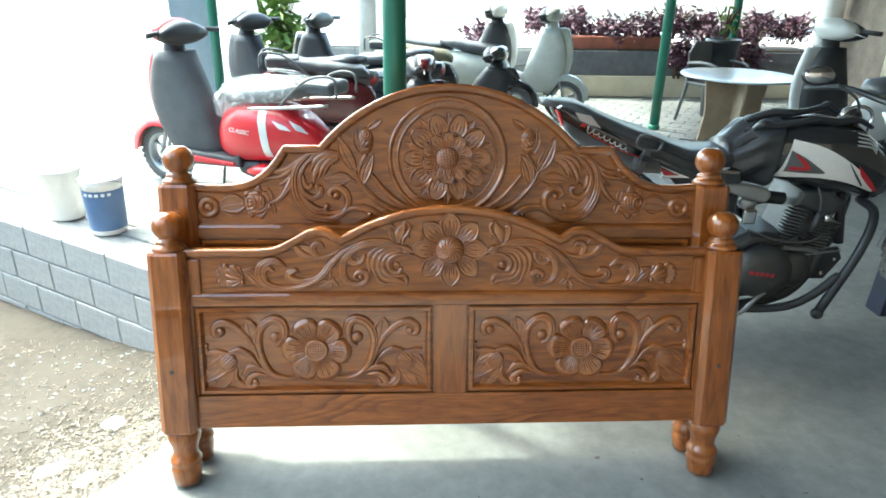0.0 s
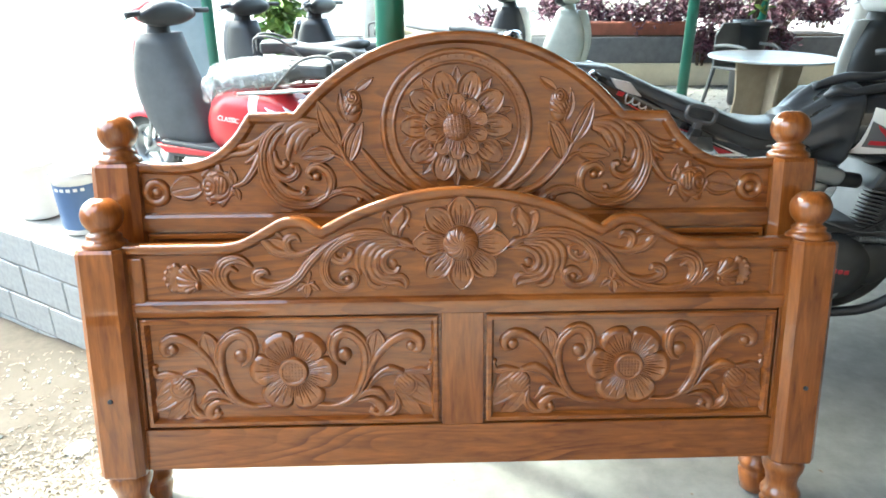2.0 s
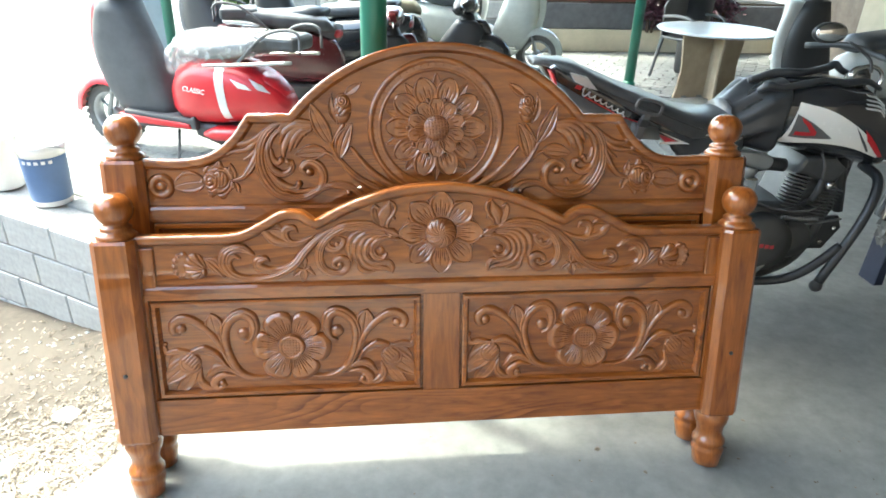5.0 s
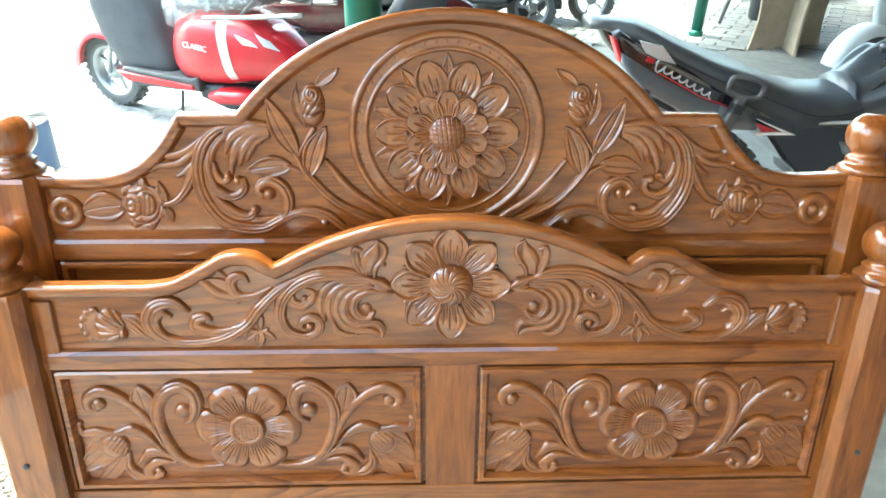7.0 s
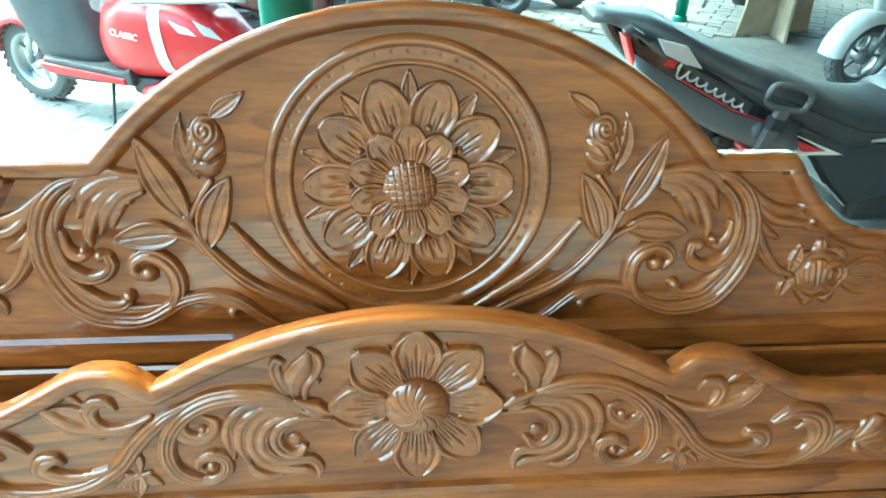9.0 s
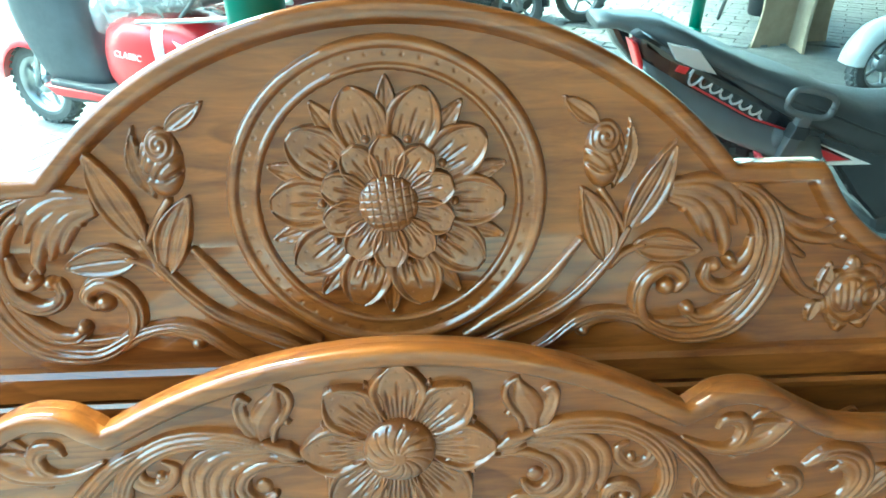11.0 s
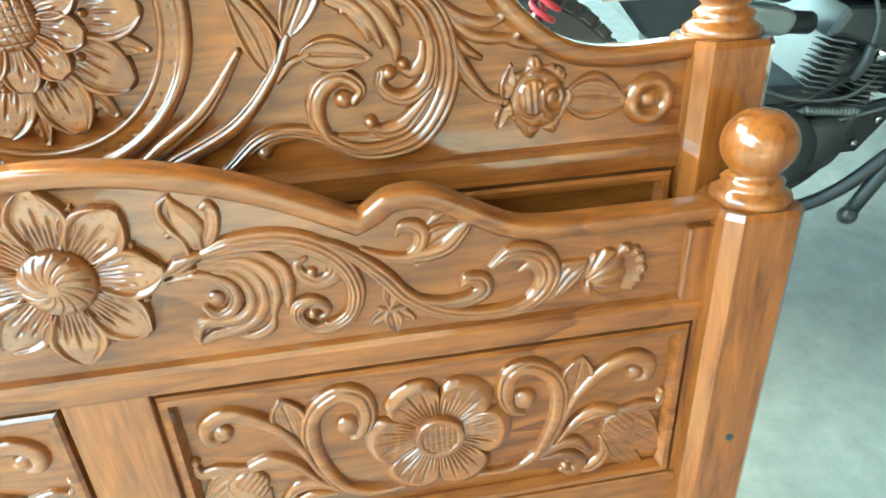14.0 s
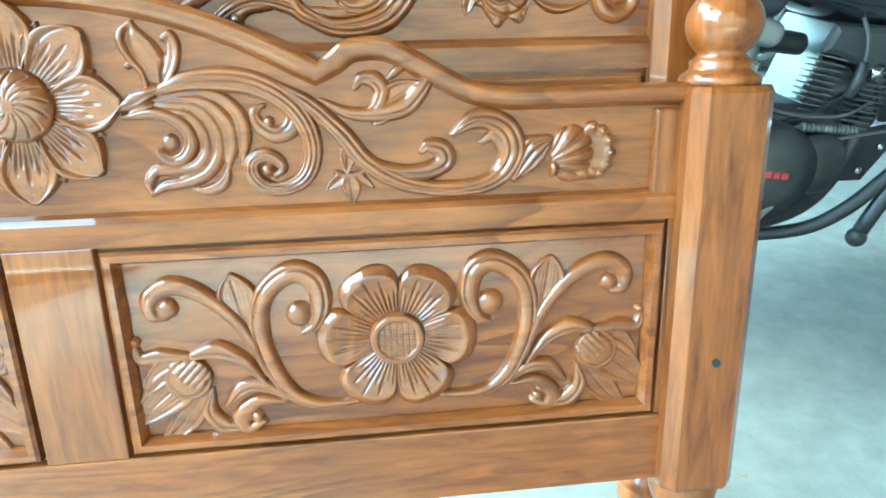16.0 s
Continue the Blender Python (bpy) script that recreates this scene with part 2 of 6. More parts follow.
def plate(outline, y0, y1, bev=0.0, seg=2, bm=None):
    """A plate with an outline in x and z, between two depths, its edges rounded."""
    bm = bm or bmesh.new()
    f = bm.faces.new([bm.verts.new((x, y0, z)) for x, z in outline])
    ext = bmesh.ops.extrude_face_region(bm, geom=[f])["geom"]
    vs = [g for g in ext if isinstance(g, bmesh.types.BMVert)]
    for v in vs:
        v.co.y = y1
    bmesh.ops.recalc_face_normals(bm, faces=bm.faces[:])
    if bev:
        es = [e for e in bm.edges if len(e.link_faces) == 2 and abs(e.verts[0].co.y - e.verts[1].co.y) < 1e-6]
        bmesh.ops.bevel(bm, geom=es, offset=bev, segments=seg, profile=0.5, affect='EDGES')
    return bm


def ball(c, r, bm=None, u=20, v=12, sc=(1, 1, 1)):
    bm = bm or bmesh.new()
    bmesh.ops.create_uvsphere(bm, u_segments=u, v_segments=v, radius=1.0, matrix=Matrix.Translation(c) @ Matrix.Diagonal((r * sc[0], r * sc[1], r * sc[2], 1)))
    return bm


def loft(sections, bm=None, cap=True):
    """A skin through closed rings of equal length."""
    bm = bm or bmesh.new()
    rings = [[bm.verts.new(p) for p in s] for s in sections]
    n = len(rings[0])
    for p, q in zip(rings, rings[1:]):
        for k in range(n):
            bm.faces.new((p[k], p[(k + 1) % n], q[(k + 1) % n], q[k]))
    if cap:
        bm.faces.new(rings[0][::-1])
        bm.faces.new(rings[-1])
    bmesh.ops.recalc_face_normals(bm, faces=bm.faces[:])
    return bm


def oval(cx, cy, cz, a, b, n=16, power=2.5, axis="x", twist=0.0):
    """A rounded-rectangle ring across an axis: a is its half width, b its half height."""
    out = []
    for k in range(n):
        t = 2 * math.pi * k / n + twist
        c, s = math.cos(t), math.sin(t)
        u = a * math.copysign(abs(c) ** (2 / power), c)
        w = b * math.copysign(abs(s) ** (2 / power), s)
        out.append((cx, cy + u, cz + w) if axis == "x" else (cx + u, cy, cz + w) if axis == "y" else (cx + u, cy + w, cz))
    return out

# ---- the setting ----
def structure(ob, label, category):
    return tagged(ob, label, category, kind="structure")


def slab_edge(y):
    """The ragged edge of the concrete floor beside the earth pit."""
    return -1.02 + 0.55 * (y - 0.05) + 0.02 * math.sin(9 * y) + 0.012 * math.sin(23 * y + 1)


# concrete floor under the roof
bm = bmesh.new()
ys = [-6 + 0.15 * k for k in range(49)]
left = [(slab_edge(min(y, 1.2)) if y > -1.2 else slab_edge(-1.2) - 0.02 * math.sin(5 * y), y) for y in ys if y <= 1.32]
top = left + [(-0.20, 1.40), (-0.18, 4.55), (8.0, 4.55), (8.0, -6.0)]
vs = [bm.verts.new((x, y, 0)) for x, y in top]
f = bm.faces.new(vs[::-1])
if f.normal.z < 0:
    f.normal_flip()
ext = bmesh.ops.extrude_face_region(bm, geom=[f])["geom"]
for v in [g for g in ext if isinstance(g, bmesh.types.BMVert)]:
    v.co.z -= 0.25
bmesh.ops.recalc_face_normals(bm, faces=bm.faces[:])
structure(link("floor", bm, M_CONCRETE), "smooth grey concrete floor of a work shed", "floor")

# earth pit beside the floor
bm = bmesh.new()
nx, ny = 130, 170
grid = []
for j in range(ny + 1):
    row = []
    for i in range(nx + 1):
        x, y = -9.0 + 8.4 * i / nx, -5.95 + 12.5 * j / ny
        e = slab_edge(max(-1.2, min(y, 1.2)))
        d = max(0.0, e - x)
        z = -0.035 - 0.62 * (1 - math.exp(-d * 1.5)) * min(1.0, 0.25 + max(0.0, y + 1.2) / 2.2)
        z += 0.02 * noise.noise((x * 3, y * 3, 0)) + 0.008 * noise.noise((x * 14, y * 14, 3))
        row.append(bm.verts.new((x, y, min(z, -0.02))))
    grid.append(row)
for j in range(ny):
    for i in range(nx):
        bm.faces.new((grid[j][i], grid[j][i + 1], grid[j + 1][i + 1], grid[j + 1][i]))
structure(link("ground", bm, M_DIRT, smooth=True), "dry brown earth in a pit beside the floor", "ground")

# street ground to the horizon, under the pavers
bm = bmesh.new()
for x0, x1, y0, y1 in ((-400, 400, 4.5, 700),):
    bm.faces.new([bm.verts.new(p) for p in ((x0, y0, -0.05), (x1, y0, -0.05), (x1, y1, -0.05), (x0, y1, -0.05))])
for q in (((-400, -300), (-8.9, -300), (-8.9, 4.5), (-400, 4.5)), ((-8.9, -300), (400, -300), (400, -5.9), (-8.9, -5.9)), ((7.9, -5.9), (400, -5.9), (400, 4.5), (7.9, 4.5))):
    bm.faces.new([bm.verts.new((x, y, -0.05)) for x, y in q])
structure(link("road", bm, M_ROAD), "pale sunlit street ground", "road")

# ---- the two bed boards, leaning back together ----
LEAN_BACK = 11.0
footboard = tagged(empty("bed_footboard", pose(0, 0, 0.006, -LEAN_BACK, 0, 0)), "low varnished teak footboard with carved flowers, leaning on the headboard", "bed footboard", "bed boards")
headboard = tagged(empty("bed_headboard", pose(0, 0.0, 0.004, -LEAN_BACK, 0, 0)), "tall arched varnished teak headboard with a carved flower medallion", "bed headboard", "bed boards")
POST_X = 0.807


def post_bm(z0, z1, w, cx, cy, ch=0.016):
    """A squared post with planed-off corners."""
    h = w / 2
    ring = [(h, -h + ch), (h, h - ch), (h - ch, h), (-h + ch, h), (-h, h - ch), (-h, -h + ch), (-h + ch, -h), (h - ch, -h)]
    b = loft([[(cx + x * k, cy + y * k, z) for x, y in ring] for z, k in ((z0, 0.95), (z0 + 0.006, 1.0), (z1 - 0.008, 1.0), (z1, 0.93))])
    return b


def bed_post(parent, cx, cy, z0, z1, name="post"):
    p = part(name, post_bm(z0 + 0.180, z1, 0.105, cx, cy), M_WOOD_V, parent)
    M = Matrix.Translation((cx, cy, 0))
    foot = [(0.030, z0), (0.040, z0 + 0.004), (0.043, z0 + 0.03), (0.046, z0 + 0.048), (0.0465, z0 + 0.056), (0.042, z0 + 0.062), (0.044, z0 + 0.068), (0.0475, z0 + 0.076), (0.046, z0 + 0.086),
            (0.040, z0 + 0.094), (0.037, z0 + 0.104), (0.037, z0 + 0.115), (0.041, z0 + 0.132), (0.047, z0 + 0.146), (0.049, z0 + 0.160), (0.045, z0 + 0.172), (0.040, z0 + 0.182)]
    part("turned_foot", lathe(foot, 32, None, M), M_WOOD_V, p, "turned bun foot", True)
    zb = z1
    cap = [(0.047, zb - 0.002), (0.049, zb + 0.005), (0.047, zb + 0.012), (0.039, zb + 0.017), (0.036, zb + 0.022), (0.038, zb + 0.027), (0.033, zb + 0.031), (0.027, zb + 0.036)]
    R, zc = 0.045, zb + 0.036 + 0.036
    for k in range(1, 14):
        a = -0.92 + (0.92 + math.pi / 2 - 0.05) * k / 13
        r = R * math.cos(a)
        z = zc + R * math.sin(a) * (0.93 if a > 0 else 1.0)
        cap.append((max(r, 0.004), min(z, zc + R * 0.86)))
    part("ball_finial", lathe(cap, 36, None, M), M_WOOD_V, p, "polished ball finial on a turned collar", True)
    return p


def arc(cz, R, a, b, n):
    return [(x, cz + math.sqrt(max(0, R * R - x * x))) for x in np.linspace(a, b, n)]


def mirror_outline(half, z0):
    """Closed outline from the right half of a top edge, running from the centre out."""
    r = list(half)
    l = [(-x, z) for x, z in half[::-1] if x > 1e-6]
    return l + r + [(r[-1][0], z0), (-r[-1][0], z0)]


def curve2(pts, n=6):
    return [tuple(p) for p in spline(pts, n)]


# top edges, right half
H_TOP = arc(0.702, 0.504, 0.0, 0.386, 22) + [(0.400, 1.027), (0.487, 1.027)] + curve2([(0.496, 1.018), (0.535, 0.966), (0.590, 0.926), (0.660, 0.912), (0.765, 0.915)], 6)
F_TOP = arc(0.246, 0.614, 0.0, 0.322, 18) + curve2([(0.330, 0.776), (0.358, 0.793), (0.405, 0.793), (0.455, 0.767), (0.505, 0.742), (0.550, 0.735)], 5) + [(0.765, 0.735)]


def inset(half, d):
    """The same top edge, moved in by d."""
    P = np.array(half)
    t = np.gradient(P, axis=0)
    n = np.stack([t[:, 1], -t[:, 0]], 1)
    n /= np.linalg.norm(n, axis=1)[:, None] + 1e-9
    Q = P + d * n * np.array([1, 1])
    Q[0, 0] = 0.0
    return [tuple(q) for q in Q]


def moulding(half, parent, y_front, y_field, width=0.030, name="moulding"):
    """The rounded edge that runs along a top edge, proud of the carved field."""
    full = [(-x, z) for x, z in half[::-1] if x > 1e-6] + list(half)
    inn = inset(half, width)
    finn = [(-x, z) for x, z in inn[::-1] if x > 1e-6] + list(inn)
    bm = bmesh.new()
    rows = []
    for (x, z), (u, w) in zip(full, finn):
        prof = [(0.0, y_field + 0.004), (0.0, y_front + 0.006), (0.10, y_front + 0.001), (0.25, y_front), (0.62, y_front), (0.74, y_front + 0.003), (0.80, y_field - 0.003), (1.0, y_field + 0.003)]
        rows.append([bm.verts.new((x + (u - x) * k, y, z + (w - z) * k)) for k, y in prof])
    for p, q in zip(rows, rows[1:]):
        for k in range(len(p) - 1):
            bm.faces.new((p[k], p[k + 1], q[k + 1], q[k]))
    bmesh.ops.recalc_face_normals(bm, faces=bm.faces[:])
    return part(name, bm, M_WOOD_H, parent, "", True)


def board(parent, top, y, z_field, z0, zf, panels, beads):
    """Frame, carved field and lower panels of one board. y: front of the frame."""
    back = y + 0.036
    part("carved_board", plate(mirror_outline(top, z_field - 0.012), y + 0.012, back, 0.006, 3), M_WOOD_H, parent)
    moulding(top, parent, y, y + 0.012)
    if beads:
        part("side_bead", box(0.722, 0.764, y + 0.002, y + 0.02, z_field - 0.008, top[-1][1] - 0.030, 0.004), M_WOOD_V, parent)
        part("side_bead", box(-0.764, -0.722, y + 0.002, y + 0.02, z_field - 0.008, top[-1][1] - 0.030, 0.004), M_WOOD_V, parent)
    # middle rail with a sloped upper edge
    zr0, zr1 = panels[1], z_field
    prof = [(y + 0.030, zr0), (y, zr0), (y, zr1 - 0.010), (y + 0.004, zr1 - 0.003), (y + 0.014, zr1 + 0.002), (y + 0.030, zr1 + 0.002)]
    part("middle_rail", loft([[(x, yy, z) for yy, z in prof] for x in (-0.764, 0.764)]), M_WOOD_H, parent)
    # bottom rail and centre stile
    part("bottom_rail", box(-0.764, 0.764, y, y + 0.034, z0, panels[0], 0.003), M_WOOD_H, parent)
    part("centre_stile", box(-0.050, 0.050, y + 0.0005, y + 0.034, panels[0], panels[1], 0.002), M_WOOD_V, parent)
    for sx in (-1, 1):
        xa, xb = sorted((sx * 0.050, sx * 0.748))
        part("outer_stile", box(*sorted((sx * 0.748, sx * 0.766)), y + 0.004, y + 0.034, panels[0], panels[1], 0.002), M_WOOD_V, parent)
        part("panel_board", box(xa, xb, y + 0.014, y + 0.030, panels[0], panels[1]), M_WOOD_H, parent)
        g, w = 0.006, 0.024
        bm = bmesh.new()
        za, zb = panels
        rings = []
        for k, yy in ((g, y + 0.014), (g, y + 0.001), (g + 0.004, y - 0.003), (g + 0.012, y - 0.003), (w, y + 0.010), (w, y + 0.015)):
            rings.append([bm.verts.new(q) for q in ((xa + k, yy, za + k), (xb - k, yy, za + k), (xb - k, yy, zb - k), (xa + k, yy, zb - k))])
        for p, q in zip(rings, rings[1:]):
            for k in range(4):
                bm.faces.new((p[k], p[(k + 1) % 4], q[(k + 1) % 4], q[k]))
        bmesh.ops.recalc_face_normals(bm, faces=bm.faces[:])
        part("panel_frame", bm, M_WOOD_H, parent)


board(footboard, F_TOP, -0.012, 0.606, 0.185, 0.0, (0.288, 0.568), True)
board(headboard, H_TOP, 0.085, 0.793, 0.205, 0.0, (0.440, 0.752), False)
for sx in (-1, 1):
    bed_post(footboard, sx * POST_X, 0.008, 0.0, 0.730)
    bed_post(headboard, sx * (POST_X - 0.005), 0.116, 0.022, 0.912)

# ---- carving: relief forms worked up from the flat field of a board ----
def near(S, W, X, Z):
    """Distance to a line of points, the half width there, the way along it and the side."""
    shape = X.shape
    x, z = X.ravel(), Z.ravel()
    d2 = (x[:, None] - S[None, :, 0]) ** 2 + (z[:, None] - S[None, :, 1]) ** 2
    k = d2.argmin(1)
    T = np.gradient(S, axis=0)
    T /= np.linalg.norm(T, axis=1)[:, None] + 1e-9
    off = (x - S[k, 0]) * T[k, 1] - (z - S[k, 1]) * T[k, 0]
    return np.sqrt(d2[np.arange(len(x)), k]).reshape(shape), W[k].reshape(shape), (k / (len(S) - 1)).reshape(shape), off.reshape(shape)


def stroke(pts, widths, h=0.013, cuts=(), depth=0.3):
    """A rounded stem along a smooth line, with its width at points along it and gouged lines."""
    S = spline(pts, 14)
    W = np.interp(np.linspace(0, 1, len(S)), np.linspace(0, 1, len(widths)), widths) * 1.24
    pad = 1.24 * max(widths) + 0.003

    def f(X, Z):
        d, w, t, off = near(S, W, X, Z)
        q = d / w
        H = 0.84 * h * np.sqrt(np.clip(1 - q ** 2.6, 0, 1)) * np.clip(0.55 + 0.6 * w / 0.008, 0.5, 1.15)
        for c in cuts:
            H = H * (1 - 1.2 * depth * np.exp(-((off / w - c) / 0.10) ** 2))
        return np.where(q < 1, H, -0.002)
    return f, (S[:, 0].min() - pad, S[:, 0].max() + pad, S[:, 1].min() - pad, S[:, 1].max() + pad)


def knobf(cx, cz, r, h=0.015, sx=1.0, sz=1.0, ringed=0):
    def f(X, Z):
        d = np.sqrt(((X - cx) / sx) ** 2 + ((Z - cz) / sz) ** 2) / r
        H = h * np.sqrt(np.clip(1 - d ** 2, 0, 1))
        if ringed:
            H = H * (1 - 0.22 * (np.cos(d * math.pi * 2 * ringed) > 0.75))
        return np.where(d < 1, H, -0.002)
    p = r + 0.003
    return f, (cx - p * sx, cx + p * sx, cz - p * sz, cz + p * sz)


def leaf(base, tip, w, h=0.011, bend=0.0, veins=2, blunt=0.85):
    """A pointed leaf with a raised rim, a middle vein and side cuts."""
    b, e = np.array(base, float), np.array(tip, float)
    L = np.linalg.norm(e - b)
    a = (e - b) / L
    n = np.array([-a[1], a[0]])

    def f(X, Z):
        u = ((X - b[0]) * a[0] + (Z - b[1]) * a[1]) / L
        uc = np.clip(u, 0, 1)
        v = (X - b[0]) * n[0] + (Z - b[1]) * n[1] - bend * np.sin(math.pi * uc)
        ww = w * np.sin(math.pi * uc ** blunt) ** 0.85 + 1e-5
        q = np.abs(v) / ww
        H = h * (0.72 + 0.28 * np.clip((q - 0.55) / 0.3, 0, 1)) * np.clip((1 - q) / 0.14, 0, 1) ** 0.5
        H = H - 0.10 * h * np.exp(-((q - 0.60) / 0.06) ** 2) * (uc > 0.08) * (uc < 0.9)
        H = H - 0.30 * h * np.exp(-(v / 0.0014) ** 2) * (uc < 0.9)
        for k in range(veins):
            c = (k + 1) / (veins + 1) * 0.8
            H = H - 0.10 * h * np.exp(-((q - c) / 0.045) ** 2) * (uc > 0.15) * (uc < 0.80)
        return np.where((u > 0) & (u < 1) & (q < 1), H, -0.002)
    p = w + abs(bend) + 0.003
    return f, (min(b[0], e[0]) - p, max(b[0], e[0]) + p, min(b[1], e[1]) - p, max(b[1], e[1]) + p)


def relief(name, parent, forms, y, mat=None, res=0.0016, flip=None, label="", at=None):
    """One carved ornament: the highest of its forms at each place, as a fine skin over the field at depth y."""
    x0, x1 = min(b[0] for _, b in forms), max(b[1] for _, b in forms)
    z0, z1 = min(b[2] for _, b in forms), max(b[3] for _, b in forms)
    nx, nz = int((x1 - x0) / res) + 2, int((z1 - z0) / res) + 2
    X, Z = np.meshgrid(np.linspace(x0, x1, nx), np.linspace(z0, z1, nz))
    H = np.full(X.shape, -0.002)
    for f, (a, b, c, d) in forms:
        i0, i1 = max(0, int((a - x0) / (x1 - x0) * (nx - 1))), min(nx, int((b - x0) / (x1 - x0) * (nx - 1)) + 2)
        j0, j1 = max(0, int((c - z0) / (z1 - z0) * (nz - 1))), min(nz, int((d - z0) / (z1 - z0) * (nz - 1)) + 2)
        s = np.s_[j0:j1, i0:i1]
        H[s] = np.maximum(H[s], f(X[s], Z[s]))
    up = H > 0.0003
    cell = up[:-1, :-1] | up[1:, :-1] | up[:-1, 1:] | up[1:, 1:]
    idx = -np.ones(X.shape, int)
    use = np.zeros(X.shape, bool)
    use[:-1, :-1] |= cell
    use[1:, :-1] |= cell
    use[:-1, 1:] |= cell
    use[1:, 1:] |= cell
    idx[use] = np.arange(use.sum())
    XX = X if flip is None else 2 * flip - X
    V = np.stack([XX[use], y - 0.92 * H[use], Z[use]], 1)
    j, i = np.nonzero(cell)
    F = np.stack([idx[j, i], idx[j, i + 1], idx[j + 1, i + 1], idx[j + 1, i]], 1)
    if flip is not None:
        F = F[:, ::-1]
    me = bpy.data.meshes.new(name)
    me.from_pydata(V.tolist(), [], F.tolist())
    me.polygons.foreach_set("use_smooth", [True] * len(me.polygons))
    me.materials.append(mat or M_CARVE)
    ob = new(name, me)
    ob.parent = parent
    if label:
        ob["label"] = label
    return ob


def spin(ob, parent, cx, cz, y, angles):
    """Place a form built round its own origin at several turns about a centre."""
    for k, a in enumerate(angles):
        o = ob if k == 0 else ob.copy()
        if k:
            scene.collection.objects.link(o)
            o.parent = parent
        o.matrix_basis = pose(cx, y, cz, 0, a, 0)


def petal(r0, r1, w, h, lift=0.0, tipness=0.8, grooves=3, pits=True, point=0.62):
    """A petal that points up from the origin: raised rim, gouged lines from its root, small pits."""
    def f(X, Z):
        u = (Z - r0) / (r1 - r0)
        uc = np.clip(u, 0, 1)
        ww = w * np.sin(math.pi * np.clip(0.12 + 0.88 * uc, 0, 1) ** (1.45 * tipness + 0.2)) ** point + 1e-5
        q = np.abs(X) / ww
        rim = np.clip((1 - q) / 0.10, 0, 1) ** 0.5 * np.clip((1 - u) / 0.05, 0, 1) ** 0.45
        H = lift + h * (0.70 + 0.30 * np.clip((q - 0.62) / 0.2, 0, 1)) * (0.72 + 0.33 * uc)
        H = H - 0.14 * h * np.exp(-((q - 0.66) / 0.06) ** 2) * (uc > 0.15)
        for k in range(-grooves, grooves + 1):
            c = k / (grooves + 1.0)
            reach = 0.74 - 0.24 * abs(c) - 0.16 * (k % 2)
            H = H - 0.30 * h * np.exp(-((X - c * w * (0.40 + 0.60 * uc)) / 0.0015) ** 2) * np.clip((reach - uc) / 0.12, 0, 1)
        if pits:
            for px, pu in ((-0.34, 0.74), (0.0, 0.86), (0.34, 0.74)):
                H = H - 0.0014 * np.exp(-(((X - px * w) ** 2 + (Z - r0 - pu * (r1 - r0)) ** 2) / 0.0009 ** 2))
        H = H * rim
        return np.where((u > -0.02) & (u < 1) & (q < 1), H, -0.002)
    return f, (-w - 0.003, w + 0.003, r0 - 0.002, r1 + 0.003)


def lobe(n, r0, r1, notch, h, lines=4):
    """One of n round-lobed petals that meet along their sides, pointing up from the origin: fine lines fan out from the root."""
    half = math.pi / n

    def f(X, Z):
        rr, ph = np.hypot(X, Z), np.arctan2(X, Z)
        q = np.clip(np.abs(ph) / half, 0, 1)
        edge = notch + (r1 - notch) * np.sqrt(np.clip(1 - q ** 2.6, 0, 1))
        u = rr / edge
        H = h * (0.50 + 0.55 * np.clip((rr - r0) / (r1 - r0), 0, 1) ** 0.8) * np.clip((1 - u) / 0.13, 0, 1) ** 0.45
        H = H - 0.30 * h * np.exp(-((1 - q) * half * rr / 0.0018) ** 2)
        H = H + 0.10 * h * np.exp(-((u - 0.84) / 0.07) ** 2)
        for k in range(-lines, lines + 1):
            reach = 0.88 - 0.12 * abs(k) / lines - (0.16 if k % 2 else 0.0)
            H = H - 0.36 * h * np.exp(-((ph - half * 0.86 * k / lines) * rr / 0.0011) ** 2) * np.clip((reach - u) / 0.10, 0, 1)
        return np.where((np.abs(ph) <= half * 1.02) & (u < 1) & (rr > r0), H, -0.002)
    return f, (-r1, r1, 0.0, r1 + 0.003)


def dome(r, h, base, style):
    def f(X, Z):
        d = np.hypot(X, Z) / r
        H = base + h * np.sqrt(np.clip(1 - d ** 2, 0, 1))
        if style == "net":
            c, s = math.cos(0.12), math.sin(0.12)
            U, V = X * c + Z * s, -X * s + Z * c
            g = np.maximum(np.cos(2 * math.pi * U / 0.0085), np.cos(2 * math.pi * V / 0.0085))
            H = H - 0.0022 * np.clip((g - 0.72) / 0.28, 0, 1) * (d < 0.95)
        elif style == "swirl":
            th = np.arctan2(Z, X) + 0.9 * d
            H = H - 0.0026 * np.clip((np.cos(14 * th) - 0.72) / 0.28, 0, 1) * (d > 0.16) * (d < 0.90)
        elif style == "button":
            g = np.maximum(np.cos(2 * math.pi * X / 0.0075), np.cos(2 * math.pi * Z / 0.0075))
            H = np.where(d > 0.72, base + h, base + h * 0.62 - 0.0016 * np.clip((g - 0.7) / 0.3, 0, 1)) * np.clip((1 - d) / 0.1, 0, 1) ** 0.4
        return np.where(d < 1, H, -0.002)
    return f, (-r - 0.002, r + 0.002, -r - 0.002, r + 0.002)


